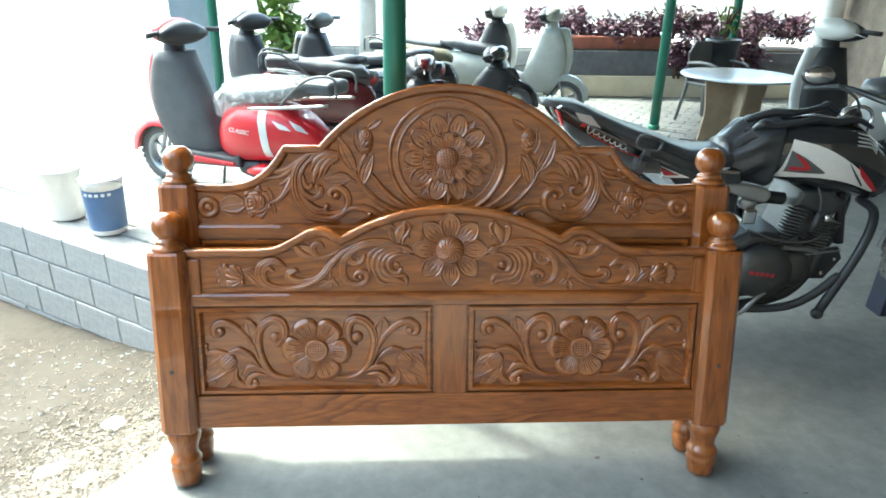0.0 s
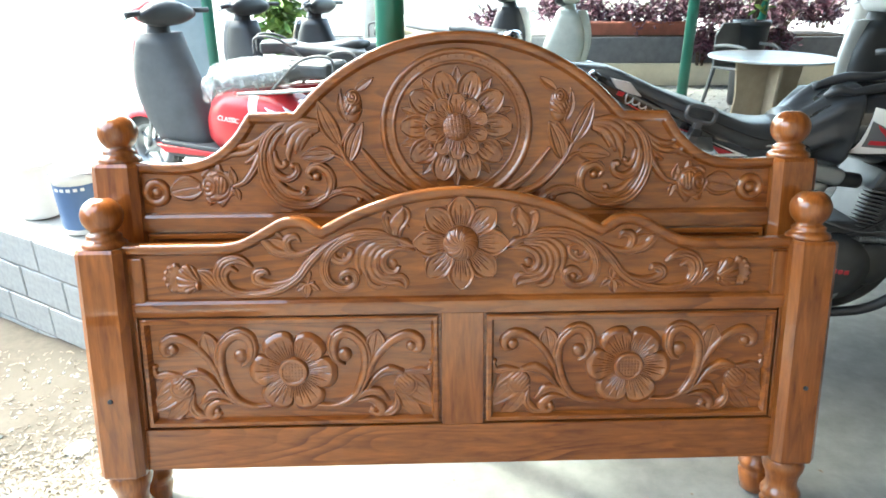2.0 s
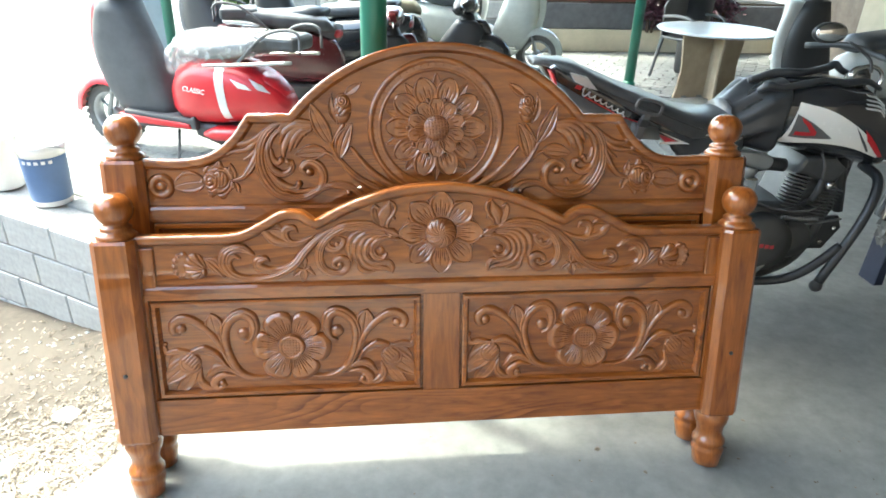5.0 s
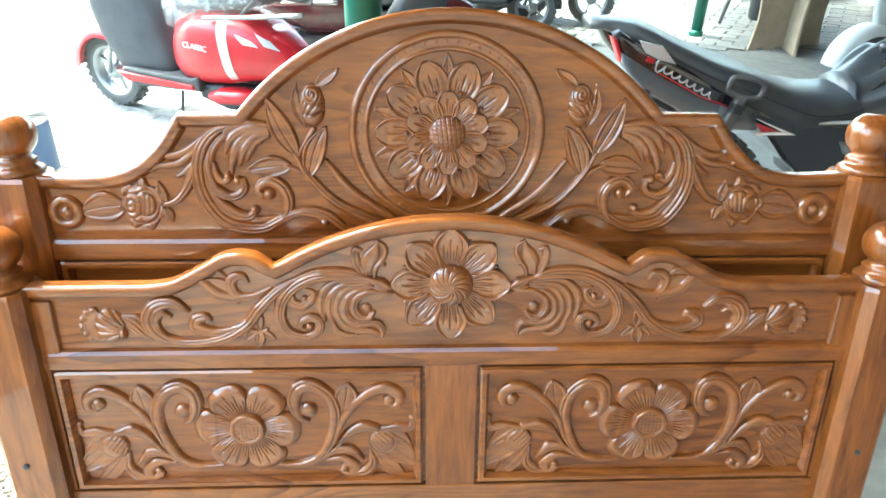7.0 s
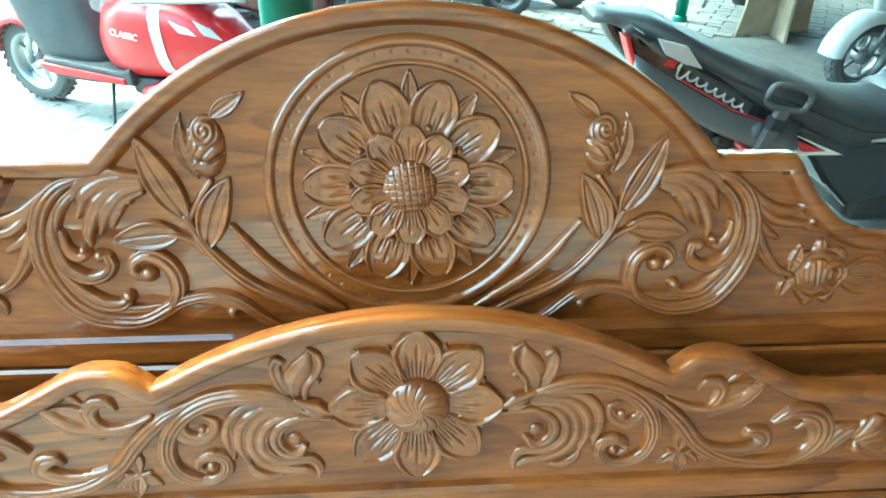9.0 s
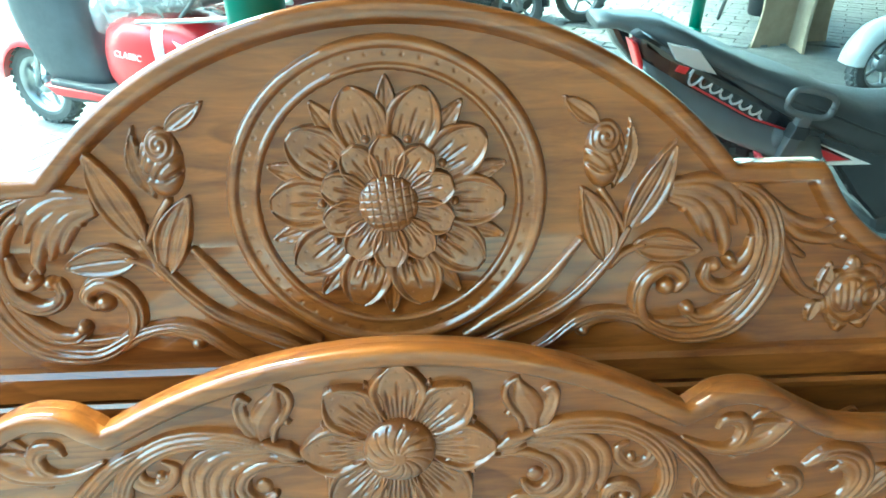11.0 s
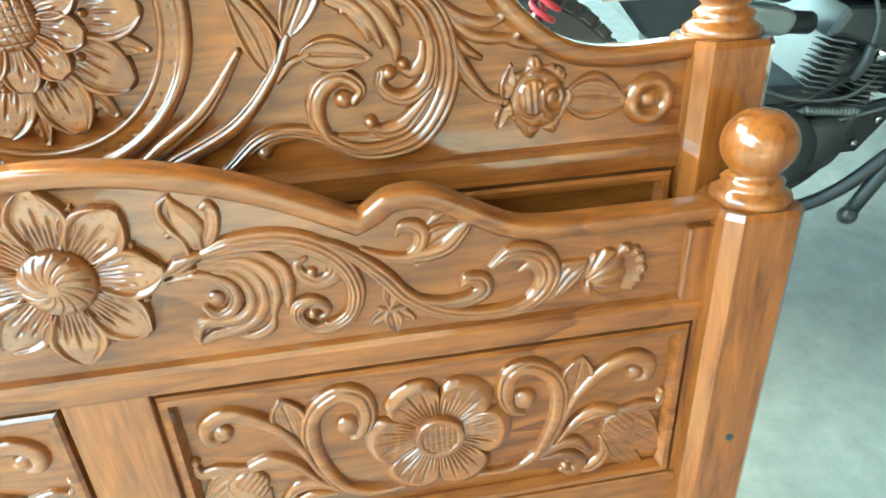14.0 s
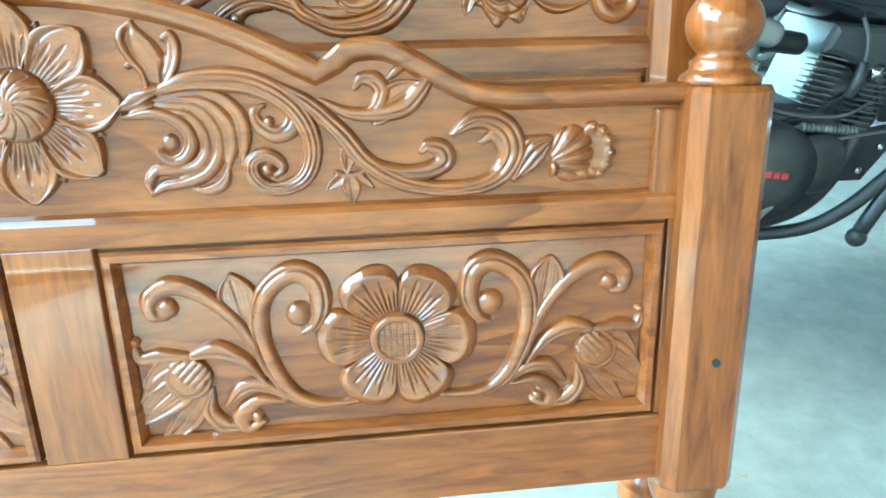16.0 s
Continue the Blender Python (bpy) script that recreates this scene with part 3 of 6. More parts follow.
def rose(cx, cz, r):
    """A full-blown rose: a ribbed cup on one side, a tight spiral on the other, ragged outer petals."""
    def f(X, Z):
        x, z = (X - cx) / r, (Z - cz) / (r * 1.12)
        th, d = np.arctan2(z, x), np.hypot(x, z)
        edge = 0.88 + 0.10 * np.cos(7 * th + 0.6) + 0.04 * np.cos(11 * th)
        H = 0.014 * np.sqrt(np.clip(1 - (d / edge) ** 2 * 0.75, 0, 1))
        x2, z2 = x - 0.45, z - 0.02
        d2, t2 = np.hypot(x2, z2), np.arctan2(z2, x2)
        turn = (d2 * 4.2 - t2 / (2 * math.pi)) % 1.0
        H = H - 0.0038 * np.exp(-((turn - 0.5) / 0.17) ** 2) * (d2 < 0.52) * (d < edge * 0.95)
        c1 = np.hypot((x + 0.16) / 0.44, (z - 0.06) / 0.46)
        H = H + 0.003 * np.exp(-c1 ** 4) - 0.0040 * np.exp(-((c1 - 1.0) / 0.10) ** 2) * (d2 >= 0.50)
        H = H - 0.0020 * np.clip(np.cos(34 * x + 5 * z), 0, 1) * (c1 < 0.8)
        c2 = np.hypot((x - 0.02) / 0.72, z / 0.70)
        H = H - 0.0034 * np.exp(-((c2 - 1.0) / 0.07) ** 2) * (d < edge * 0.96)
        H = H - 0.0022 * np.clip(np.cos(26 * th) - 0.3, 0, 1) * (c2 > 1.08) * (d < edge * 0.97)
        return np.where(d < edge, H, -0.002)
    p = 1.18 * r + 0.003
    return f, (cx - p, cx + p, cz - p, cz + p)


def bud(cx, cz, a, b):
    """A closed bud: a spiral at its tip, petals that fold across it and a cupped base."""
    def f(X, Z):
        x, z = (X - cx) / a, (Z - cz) / b
        d = np.hypot(x, z)
        H = 0.016 * np.sqrt(np.clip(1 - d ** 2, 0, 1))
        x2, z2 = x + 0.05, (z - 0.52) * 1.5
        d2, t2 = np.hypot(x2, z2), np.arctan2(z2, x2)
        turn = (d2 * 3.4 - t2 / (2 * math.pi)) % 1.0
        H = H - 0.0036 * np.exp(-((turn - 0.5) / 0.16) ** 2) * (d2 < 0.72) * (d < 0.96)
        fold = (1.5 * z + 1.1 * x + 0.5 * x * x) % 0.62
        H = H - 0.0032 * np.exp(-((fold - 0.31) / 0.085) ** 2) * (d2 >= 0.72) * (z > -0.45) * (d < 0.94)
        H = H - 0.0030 * np.exp(-((z + 0.45 - 0.35 * x * x) / 0.07) ** 2) * (d < 0.96)
        return np.where(d < 1, H, -0.002)
    return f, (cx - a - 0.002, cx + a + 0.002, cz - b - 0.002, cz + b + 0.002)


def round_bud(cx, cz, r):
    """A round bud: a rim line round it and short slanting cuts over its upper side."""
    def f(X, Z):
        x, z = (X - cx) / r, (Z - cz) / r
        d = np.hypot(x, z)
        along, across = (x - z) * 0.7071, (x + z) * 0.7071
        H = 0.006 + 0.0075 * np.sqrt(np.clip(1 - d ** 2, 0, 1))
        H = H - 0.0030 * np.exp(-((d - 0.80) / 0.06) ** 2) * (along > -0.5)
        comb = (across * 3.4) % 1.0
        H = H - 0.0030 * np.exp(-((comb - 0.5) / 0.13) ** 2) * (along < 0.18 - 0.25 * across ** 2) * (d < 0.95)
        return np.where(d < 1, H, -0.002)
    return f, (cx - r - 0.002, cx + r + 0.002, cz - r - 0.002, cz + r + 0.002)


def tulip(cx, cz, a, b):
    """An opening blossom: ribbed sepals fan out from a small ring, a scalloped lip curls round a hollow."""
    def f(X, Z):
        x, z = (X - cx) / a, (Z - cz) / b
        H = np.full(X.shape, -0.002)
        fan = np.hypot((x + 0.28) / 0.62, (z - 0.02) / 0.92)
        th = np.arctan2(z + 0.25, x + 1.0)
        F = 0.013 * np.sqrt(np.clip(1 - fan ** 2 * 0.8, 0, 1)) - 0.0036 * np.clip((np.cos(17 * th) - 0.2) / 0.8, 0, 1)
        H = np.where(fan < 1, np.maximum(H, F), H)
        low = np.hypot((x - 0.12) / 0.70, (z + 0.62) / 0.26)
        L = 0.009 * np.sqrt(np.clip(1 - low ** 2, 0, 1)) - 0.0022 * np.clip(np.cos(14 * x + 6 * z), 0, 1)
        H = np.where(low < 1, np.maximum(H, L), H)
        cup = np.hypot((x - 0.30) / 0.60, (z - 0.10) / 0.78)
        H = np.where((cup < 1) & (x > 0.1), np.maximum(H, 0.004 + 0.004 * cup ** 2), H)
        for k in range(6):
            t = 1.45 - 0.50 * k
            d = np.hypot(x - 0.26 - 0.62 * math.cos(t), z - 0.06 - 0.80 * math.sin(t)) / 0.20
            H = np.where(d < 1, np.maximum(H, 0.012 * np.sqrt(np.clip(1 - d ** 2, 0, 1)) - 0.003 * np.exp(-((d - 0.45) / 0.15) ** 2)), H)
        r = np.hypot((x + 0.80) / 0.16, (z + 0.42) / 0.30)
        H = np.where(r < 1, np.maximum(H, 0.014 * np.sqrt(np.clip(1 - r ** 2, 0, 1))), H)
        return H
    return f, (cx - a - 0.002, cx + a + 0.002, cz - b - 0.002, cz + b + 0.002)


# -- headboard: the medallion --
HF = 0.0972
HC = (-0.0075, 0.991)


def ring_form(X, Z):
    """Two beads with a pitted flat band between them."""
    d = np.hypot(X, Z)
    H = 0.0045 * np.sqrt(np.clip(1 - ((d - 0.1605) / 0.0185) ** 6, 0, 1))
    H = np.maximum(H, 0.0095 * np.sqrt(np.clip(1 - ((d - 0.1715) / 0.0075) ** 2, 0, 1)))
    H = np.maximum(H, 0.0065 * np.sqrt(np.clip(1 - ((d - 0.1475) / 0.0045) ** 2, 0, 1)))
    th = np.arctan2(Z, X) / (2 * math.pi) * 52
    H = H - 0.0024 * np.exp(-((th - np.round(th)) * 0.0195 / 0.0016) ** 2 - ((d - 0.1600) / 0.0016) ** 2)
    return np.where((d < 0.1795) & (d > 0.1425), H, -0.002)


o = relief("medallion_ring", headboard, [(ring_form, (-0.185, 0.185, -0.185, 0.185))], 0.0, None, 0.0016)
o.matrix_basis = pose(HC[0], HF, HC[1])
spin(relief("sepal", headboard, [leaf((0, 0.080), (0, 0.140), 0.012, 0.010, 0, 1)], 0.0), headboard, *HC, HF, [36 * k for k in range(10)])
spin(relief("outer_petal", headboard, [petal(0.046, 0.133, 0.0325, 0.013, 0, 0.8, 3, True, 0.66)], 0.0, None, 0.0013), headboard, *HC, HF, [18 + 36 * k for k in range(10)])
spin(relief("stamen", headboard, [knobf(0, 0.074, 0.0058, 0.018)], 0.0), headboard, *HC, HF, [18 + 36 * k for k in range(10)])
spin(relief("inner_petal", headboard, [petal(0.026, 0.077, 0.0225, 0.012, 0.009, 0.72, 2, True, 0.50)], 0.0, None, 0.0012), headboard, *HC, HF, [36 * k for k in range(10)])
o = relief("flower_base", headboard, [knobf(0, 0, 0.092, 0.010)], 0.0)
o.matrix_basis = pose(HC[0], HF, HC[1])
o = relief("flower_centre", headboard, [dome(0.0335, 0.015, 0.013, "net")], 0.0, None, 0.0010)
o.matrix_basis = pose(HC[0], HF, HC[1])

# -- headboard: flowers and scrolls on either side --
HEAD_SIDE = []
HEAD_SIDE.append(("stem", [stroke([(0.080, 0.822), (0.108, 0.838), (0.165, 0.879), (0.213, 0.939)], (0.004, 0.008, 0.008, 0.004), 0.013, (0.4,)),
              stroke([(0.098, 0.810), (0.125, 0.822), (0.197, 0.859), (0.244, 0.909), (0.268, 0.952)], (0.005, 0.009, 0.008, 0.006, 0.004), 0.014, (-0.35,)),
              stroke([(0.233, 0.998), (0.246, 0.980), (0.264, 0.950)], (0.004, 0.004), 0.011),
              stroke([(0.250, 0.905), (0.266, 0.921), (0.288, 0.931)], (0.004, 0.004), 0.011)]))
HEAD_SIDE.append(("leaf", [leaf((0.264, 0.948), (0.314, 1.055), 0.021, 0.012, -0.004)]))
HEAD_SIDE.append(("leaf", [leaf((0.246, 0.910), (0.210, 1.004), 0.021, 0.012, -0.006)]))
HEAD_SIDE.append(("leaf", [leaf((0.276, 0.931), (0.361, 0.922), 0.021, 0.011, 0.002)]))
HEAD_SIDE.append(("leaf", [leaf((0.226, 1.074), (0.183, 1.104), 0.011, 0.009)]))
HEAD_SIDE.append(("rose_bud", [bud(0.234, 1.040, 0.0235, 0.039), leaf((0.246, 1.000), (0.259, 1.080), 0.009, 0.011, -0.010, 1)]))
HEAD_SIDE.append(("scroll", [stroke([(0.165, 0.799), (0.182, 0.808), (0.217, 0.836), (0.250, 0.845), (0.290, 0.836), (0.341, 0.811), (0.402, 0.820), (0.437, 0.861), (0.449, 0.911), (0.439, 0.960), (0.414, 0.991), (0.379, 1.006)],
                       (0.004, 0.006, 0.008, 0.007, 0.008, 0.009, 0.013, 0.013, 0.011, 0.010, 0.008, 0.004), 0.014, (-0.3, 0.35)),
                knobf(0.223, 0.822, 0.009), stroke([(0.223, 0.824), (0.236, 0.834), (0.262, 0.838)], (0.006, 0.005), 0.012)]))
HEAD_SIDE.append(("scroll", [stroke([(0.312, 0.832), (0.352, 0.828), (0.395, 0.838), (0.421, 0.870), (0.430, 0.912), (0.421, 0.955), (0.398, 0.984), (0.366, 0.999)], (0.004, 0.007, 0.008, 0.008, 0.007, 0.006, 0.003), 0.011, (0.1,))]))
HEAD_SIDE.append(("scroll", [knobf(0.322, 0.877, 0.0115), stroke([(0.334, 0.873), (0.342, 0.886), (0.332, 0.899), (0.315, 0.902), (0.295, 0.887), (0.288, 0.860), (0.299, 0.830), (0.325, 0.814)], (0.005, 0.007, 0.009, 0.010, 0.010, 0.008, 0.005), 0.014, (0.4,))]))
HEAD_SIDE.append(("scroll", [knobf(0.377, 0.903, 0.0095), stroke([(0.369, 0.903), (0.367, 0.889), (0.379, 0.876), (0.399, 0.874), (0.421, 0.891), (0.429, 0.929), (0.423, 0.958)], (0.006, 0.007, 0.008, 0.009, 0.008, 0.004), 0.013, (0.3,))]))
HEAD_SIDE.append(("scroll", [knobf(0.351, 0.847, 0.009), stroke([(0.353, 0.840), (0.366, 0.834), (0.392, 0.841), (0.427, 0.880)], (0.006, 0.009, 0.011, 0.005), 0.013, (0.2,))]))
HEAD_SIDE.append(("scroll", [knobf(0.394, 0.912, 0.0075), stroke([(0.392, 0.908), (0.404, 0.902), (0.415, 0.914), (0.418, 0.935)], (0.005, 0.008, 0.004), 0.012)]))
HEAD_SIDE.append(("acanthus", [stroke([(0.316, 1.006), (0.353, 1.008), (0.384, 0.998), (0.398, 0.978)], (0.004, 0.008, 0.008, 0.004), 0.011),
                  stroke([(0.316, 1.001), (0.350, 1.000), (0.379, 0.984), (0.395, 0.955)], (0.004, 0.008, 0.008, 0.003), 0.013),
                  stroke([(0.315, 0.996), (0.345, 0.991), (0.369, 0.971), (0.386, 0.935), (0.386, 0.918)], (0.004, 0.007, 0.009, 0.007, 0.003), 0.012),
                  stroke([(0.315, 0.991), (0.340, 0.983), (0.358, 0.963), (0.371, 0.934)], (0.004, 0.007, 0.008, 0.003), 0.013),
                  stroke([(0.316, 0.985), (0.336, 0.976), (0.350, 0.958), (0.357, 0.942)], (0.004, 0.006, 0.006, 0.003), 0.011), knobf(0.331, 0.974, 0.005, 0.011)]))
HEAD_SIDE.append(("tendril", [stroke([(0.425, 0.988), (0.449, 0.933), (0.471, 0.892), (0.493, 0.866), (0.518, 0.857)], (0.005, 0.009, 0.008, 0.006, 0.004), 0.012, (0.2,)),
                 stroke([(0.436, 0.976), (0.471, 0.941), (0.500, 0.932), (0.528, 0.931)], (0.004, 0.006, 0.006, 0.004), 0.010), knobf(0.531, 0.935, 0.006, 0.011),
                 stroke([(0.432, 0.984), (0.462, 0.960), (0.492, 0.950), (0.512, 0.953)], (0.004, 0.006, 0.006, 0.004), 0.010), knobf(0.514, 0.957, 0.0065, 0.011),
                 stroke([(0.448, 0.944), (0.466, 0.924), (0.486, 0.911)], (0.004, 0.006, 0.003), 0.010),
                 stroke([(0.500, 0.938), (0.530, 0.925), (0.556, 0.917)], (0.003, 0.005, 0.003), 0.008)]))
HEAD_SIDE.append(("rose", [rose(0.557, 0.857, 0.046), leaf((0.514, 0.858), (0.524, 0.902), 0.009, 0.010, 0, 0), leaf((0.514, 0.852), (0.506, 0.822), 0.008, 0.010, 0, 0)]))
HEAD_SIDE.append(("leaf", [leaf((0.588, 0.855), (0.674, 0.842), 0.031, 0.0075, 0.004, 3)]))
for nm, forms in HEAD_SIDE:
    relief(nm, headboard, forms, HF)
    relief(nm, headboard, forms, HF, None, 0.0016, -0.008)


def eye_form(X, Z):
    d = np.hypot(X, Z)
    H = np.maximum(0.013 * np.sqrt(np.clip(1 - ((d - 0.0235) / 0.0105) ** 2, 0, 1)), 0.010 * np.sqrt(np.clip(1 - (d / 0.0125) ** 2, 0, 1)))
    return np.where(d < 0.034, H, -0.002)


for cx in (0.703, -0.716):
    o = relief("round_boss", headboard, [(eye_form, (-0.036, 0.036, -0.036, 0.036))], 0.0, None, 0.0014)
    o.matrix_basis = pose(cx, HF, 0.843)

# -- footboard: the middle flower --
FF = 0.0002
FC = (-0.003, 0.731)
spin(relief("sepal", footboard, [leaf((0, 0.050), (0, 0.093), 0.011, 0.010, 0, 1)], 0.0), footboard, *FC, FF, [22.5 + 45 * k for k in range(8)])
spin(relief("petal", footboard, [petal(0.026, 0.112, 0.0335, 0.014, 0, 0.82, 3, True, 0.95)], 0.0, None, 0.0013), footboard, *FC, FF, [45 * k for k in range(8)])
o = relief("flower_base", footboard, [knobf(0, 0, 0.058, 0.006)], 0.0)
o.matrix_basis = pose(FC[0], FF, FC[1])
o = relief("flower_centre", footboard, [dome(0.0405, 0.021, 0.006, "swirl")], 0.0, None, 0.0011)
o.matrix_basis = pose(FC[0], FF, FC[1])

FOOT_SIDE = []
FOOT_SIDE.append(("bud", [stroke([(0.129, 0.808), (0.136, 0.791), (0.144, 0.774), (0.144, 0.754)], (0.0045, 0.0113, 0.0125, 0.0045), 0.007),
                    stroke([(0.128, 0.815), (0.117, 0.807), (0.114, 0.793), (0.122, 0.776), (0.132, 0.763), (0.135, 0.746)], (0.0023, 0.0034, 0.0039, 0.0039, 0.0039, 0.0028), 0.010),
                    stroke([(0.129, 0.812), (0.133, 0.797), (0.142, 0.783), (0.149, 0.768), (0.149, 0.748)], (0.0023, 0.0034, 0.0034, 0.0034, 0.0023), 0.010),
                    stroke([(0.160, 0.798), (0.167, 0.791), (0.163, 0.770), (0.151, 0.751)], (0.0029, 0.0057, 0.0057, 0.0029), 0.006),
                    stroke([(0.158, 0.798), (0.166, 0.802), (0.172, 0.792), (0.170, 0.774), (0.163, 0.759), (0.153, 0.746)], (0.0029, 0.0040, 0.0034, 0.0034, 0.0034, 0.0023), 0.010),
                    knobf(0.118, 0.770, 0.0046, 0.008)]))
FOOT_SIDE.append(("leaf", [stroke([(0.102, 0.723), (0.122, 0.734), (0.146, 0.744)], (0.0029, 0.0088, 0.0041), 0.013, (0.3,), 0.30),
                    stroke([(0.112, 0.718), (0.126, 0.723), (0.139, 0.727)], (0.0024, 0.0053, 0.0024), 0.011)]))
FOOT_SIDE.append(("scroll", [stroke([(0.141, 0.741), (0.179, 0.752), (0.215, 0.753), (0.250, 0.747), (0.282, 0.729), (0.302, 0.704), (0.310, 0.672), (0.301, 0.643), (0.280, 0.629), (0.255, 0.629), (0.240, 0.643), (0.240, 0.660), (0.254, 0.667), (0.269, 0.661), (0.274, 0.650), (0.265, 0.642)], (0.0038, 0.0095, 0.0114, 0.0114, 0.0108, 0.0101, 0.0095, 0.0089, 0.0082, 0.0076, 0.0076, 0.0076, 0.0070, 0.0057, 0.0044, 0.0032), 0.013, (-0.5, 0.0, 0.45,), 0.26),
                    knobf(0.257, 0.650, 0.0084, 0.012)]))
FOOT_SIDE.append(("scroll", [stroke([(0.105, 0.715), (0.142, 0.718), (0.168, 0.705), (0.175, 0.685), (0.165, 0.668), (0.149, 0.665), (0.139, 0.675)], (0.0030, 0.0061, 0.0073, 0.0079, 0.0073, 0.0067, 0.0043), 0.012, (0.35,), 0.30),
                    knobf(0.152, 0.685, 0.0104, 0.007)]))
FOOT_SIDE.append(("acanthus", [stroke([(0.131, 0.722), (0.171, 0.716), (0.188, 0.698), (0.190, 0.674), (0.177, 0.658), (0.155, 0.654), (0.133, 0.654), (0.123, 0.641), (0.124, 0.626)], (0.0025, 0.0056, 0.0068, 0.0068, 0.0068, 0.0062, 0.0062, 0.0056, 0.0025), 0.010, (0.4,), 0.30),
                    stroke([(0.138, 0.727), (0.182, 0.723), (0.201, 0.702), (0.204, 0.675), (0.190, 0.651), (0.165, 0.640), (0.140, 0.636), (0.125, 0.627)], (0.0025, 0.0056, 0.0068, 0.0074, 0.0074, 0.0068, 0.0056, 0.0025), 0.009, (0.4,), 0.30),
                    stroke([(0.142, 0.733), (0.190, 0.730), (0.214, 0.709), (0.219, 0.682), (0.213, 0.657)], (0.0025, 0.0055, 0.0074, 0.0074, 0.0037), 0.009, (0.4,), 0.30),
                    stroke([(0.146, 0.737), (0.200, 0.738), (0.228, 0.718), (0.234, 0.691), (0.229, 0.659)], (0.0025, 0.0049, 0.0067, 0.0074, 0.0031), 0.008, (0.4,), 0.30),
                    stroke([(0.212, 0.653), (0.206, 0.637), (0.189, 0.628), (0.171, 0.630)], (0.0026, 0.0058, 0.0058, 0.0026), 0.007, (0.2,), 0.30)]))
FOOT_SIDE.append(("scroll", [stroke([(0.245, 0.735), (0.272, 0.734), (0.290, 0.718), (0.287, 0.697), (0.268, 0.690), (0.251, 0.702), (0.247, 0.716), (0.258, 0.723)], (0.0025, 0.0081, 0.0093, 0.0093, 0.0087, 0.0068, 0.0050, 0.0025), 0.008, (0.3,), 0.30),
                    knobf(0.263, 0.705, 0.0063, 0.008)]))
FOOT_SIDE.append(("scroll", [stroke([(0.274, 0.745), (0.309, 0.723), (0.345, 0.687), (0.370, 0.655), (0.410, 0.629), (0.458, 0.618), (0.506, 0.620), (0.535, 0.635), (0.548, 0.661), (0.540, 0.686), (0.520, 0.698), (0.497, 0.698), (0.474, 0.683)], (0.0041, 0.0075, 0.0095, 0.0095, 0.0088, 0.0081, 0.0088, 0.0109, 0.0129, 0.0122, 0.0109, 0.0095, 0.0034), 0.013, (0.35, -0.3,), 0.26),
                    stroke([(0.509, 0.672), (0.522, 0.678), (0.535, 0.666), (0.532, 0.644), (0.513, 0.626)], (0.0035, 0.0063, 0.0070, 0.0063, 0.0035), 0.010)]))
FOOT_SIDE.append(("scroll", [stroke([(0.321, 0.709), (0.350, 0.675), (0.382, 0.650), (0.416, 0.640), (0.445, 0.641), (0.464, 0.651), (0.461, 0.665), (0.445, 0.670), (0.437, 0.664)], (0.0027, 0.0054, 0.0068, 0.0075, 0.0095, 0.0108, 0.0102, 0.0075, 0.0034), 0.011, (0.2,), 0.30)]))
FOOT_SIDE.append(("scroll", [stroke([(0.322, 0.727), (0.353, 0.712), (0.385, 0.709), (0.418, 0.716), (0.437, 0.734), (0.450, 0.750)], (0.0026, 0.0058, 0.0077, 0.0097, 0.0090, 0.0032), 0.010, (0.3,), 0.30),
                    stroke([(0.362, 0.739), (0.370, 0.749), (0.385, 0.748), (0.393, 0.736), (0.387, 0.719), (0.371, 0.712)], (0.0025, 0.0064, 0.0083, 0.0083, 0.0070, 0.0032), 0.009, (0.2,), 0.30),
                    leaf((0.380, 0.697), (0.453, 0.741), 0.0189, 0.007, 0.0104, 3, 0.85),
                    stroke([(0.401, 0.749), (0.410, 0.756), (0.420, 0.761)], (0.0025, 0.0051, 0.0025), 0.007)]))
FOOT_SIDE.append(("bell_flower", [leaf((0.351, 0.680), (0.348, 0.641), 0.0098, 0.008, 0.0000, 1, 0.85),
                    stroke([(0.335, 0.643), (0.349, 0.638), (0.367, 0.642)], (0.0027, 0.0040, 0.0027), 0.008),
                    leaf((0.348, 0.641), (0.321, 0.622), 0.0074, 0.007, 0.0000, 0, 0.85),
                    leaf((0.349, 0.641), (0.354, 0.604), 0.0114, 0.008, 0.0000, 1, 0.80),
                    leaf((0.351, 0.641), (0.379, 0.621), 0.0074, 0.007, 0.0000, 0, 0.85)]))
FOOT_SIDE.append(("leaf", [stroke([(0.549, 0.627), (0.563, 0.647), (0.576, 0.662), (0.592, 0.672)], (0.0043, 0.0143, 0.0158, 0.0050), 0.010, (-0.5, 0.0, 0.5,), 0.35)]))
FOOT_SIDE.append(("blossom", [tulip(0.631, 0.653, 0.0422, 0.0379)]))
for nm, forms in FOOT_SIDE:
    relief(nm, footboard, forms, FF)
    relief(nm, footboard, forms, FF, None, 0.0016, FC[0])

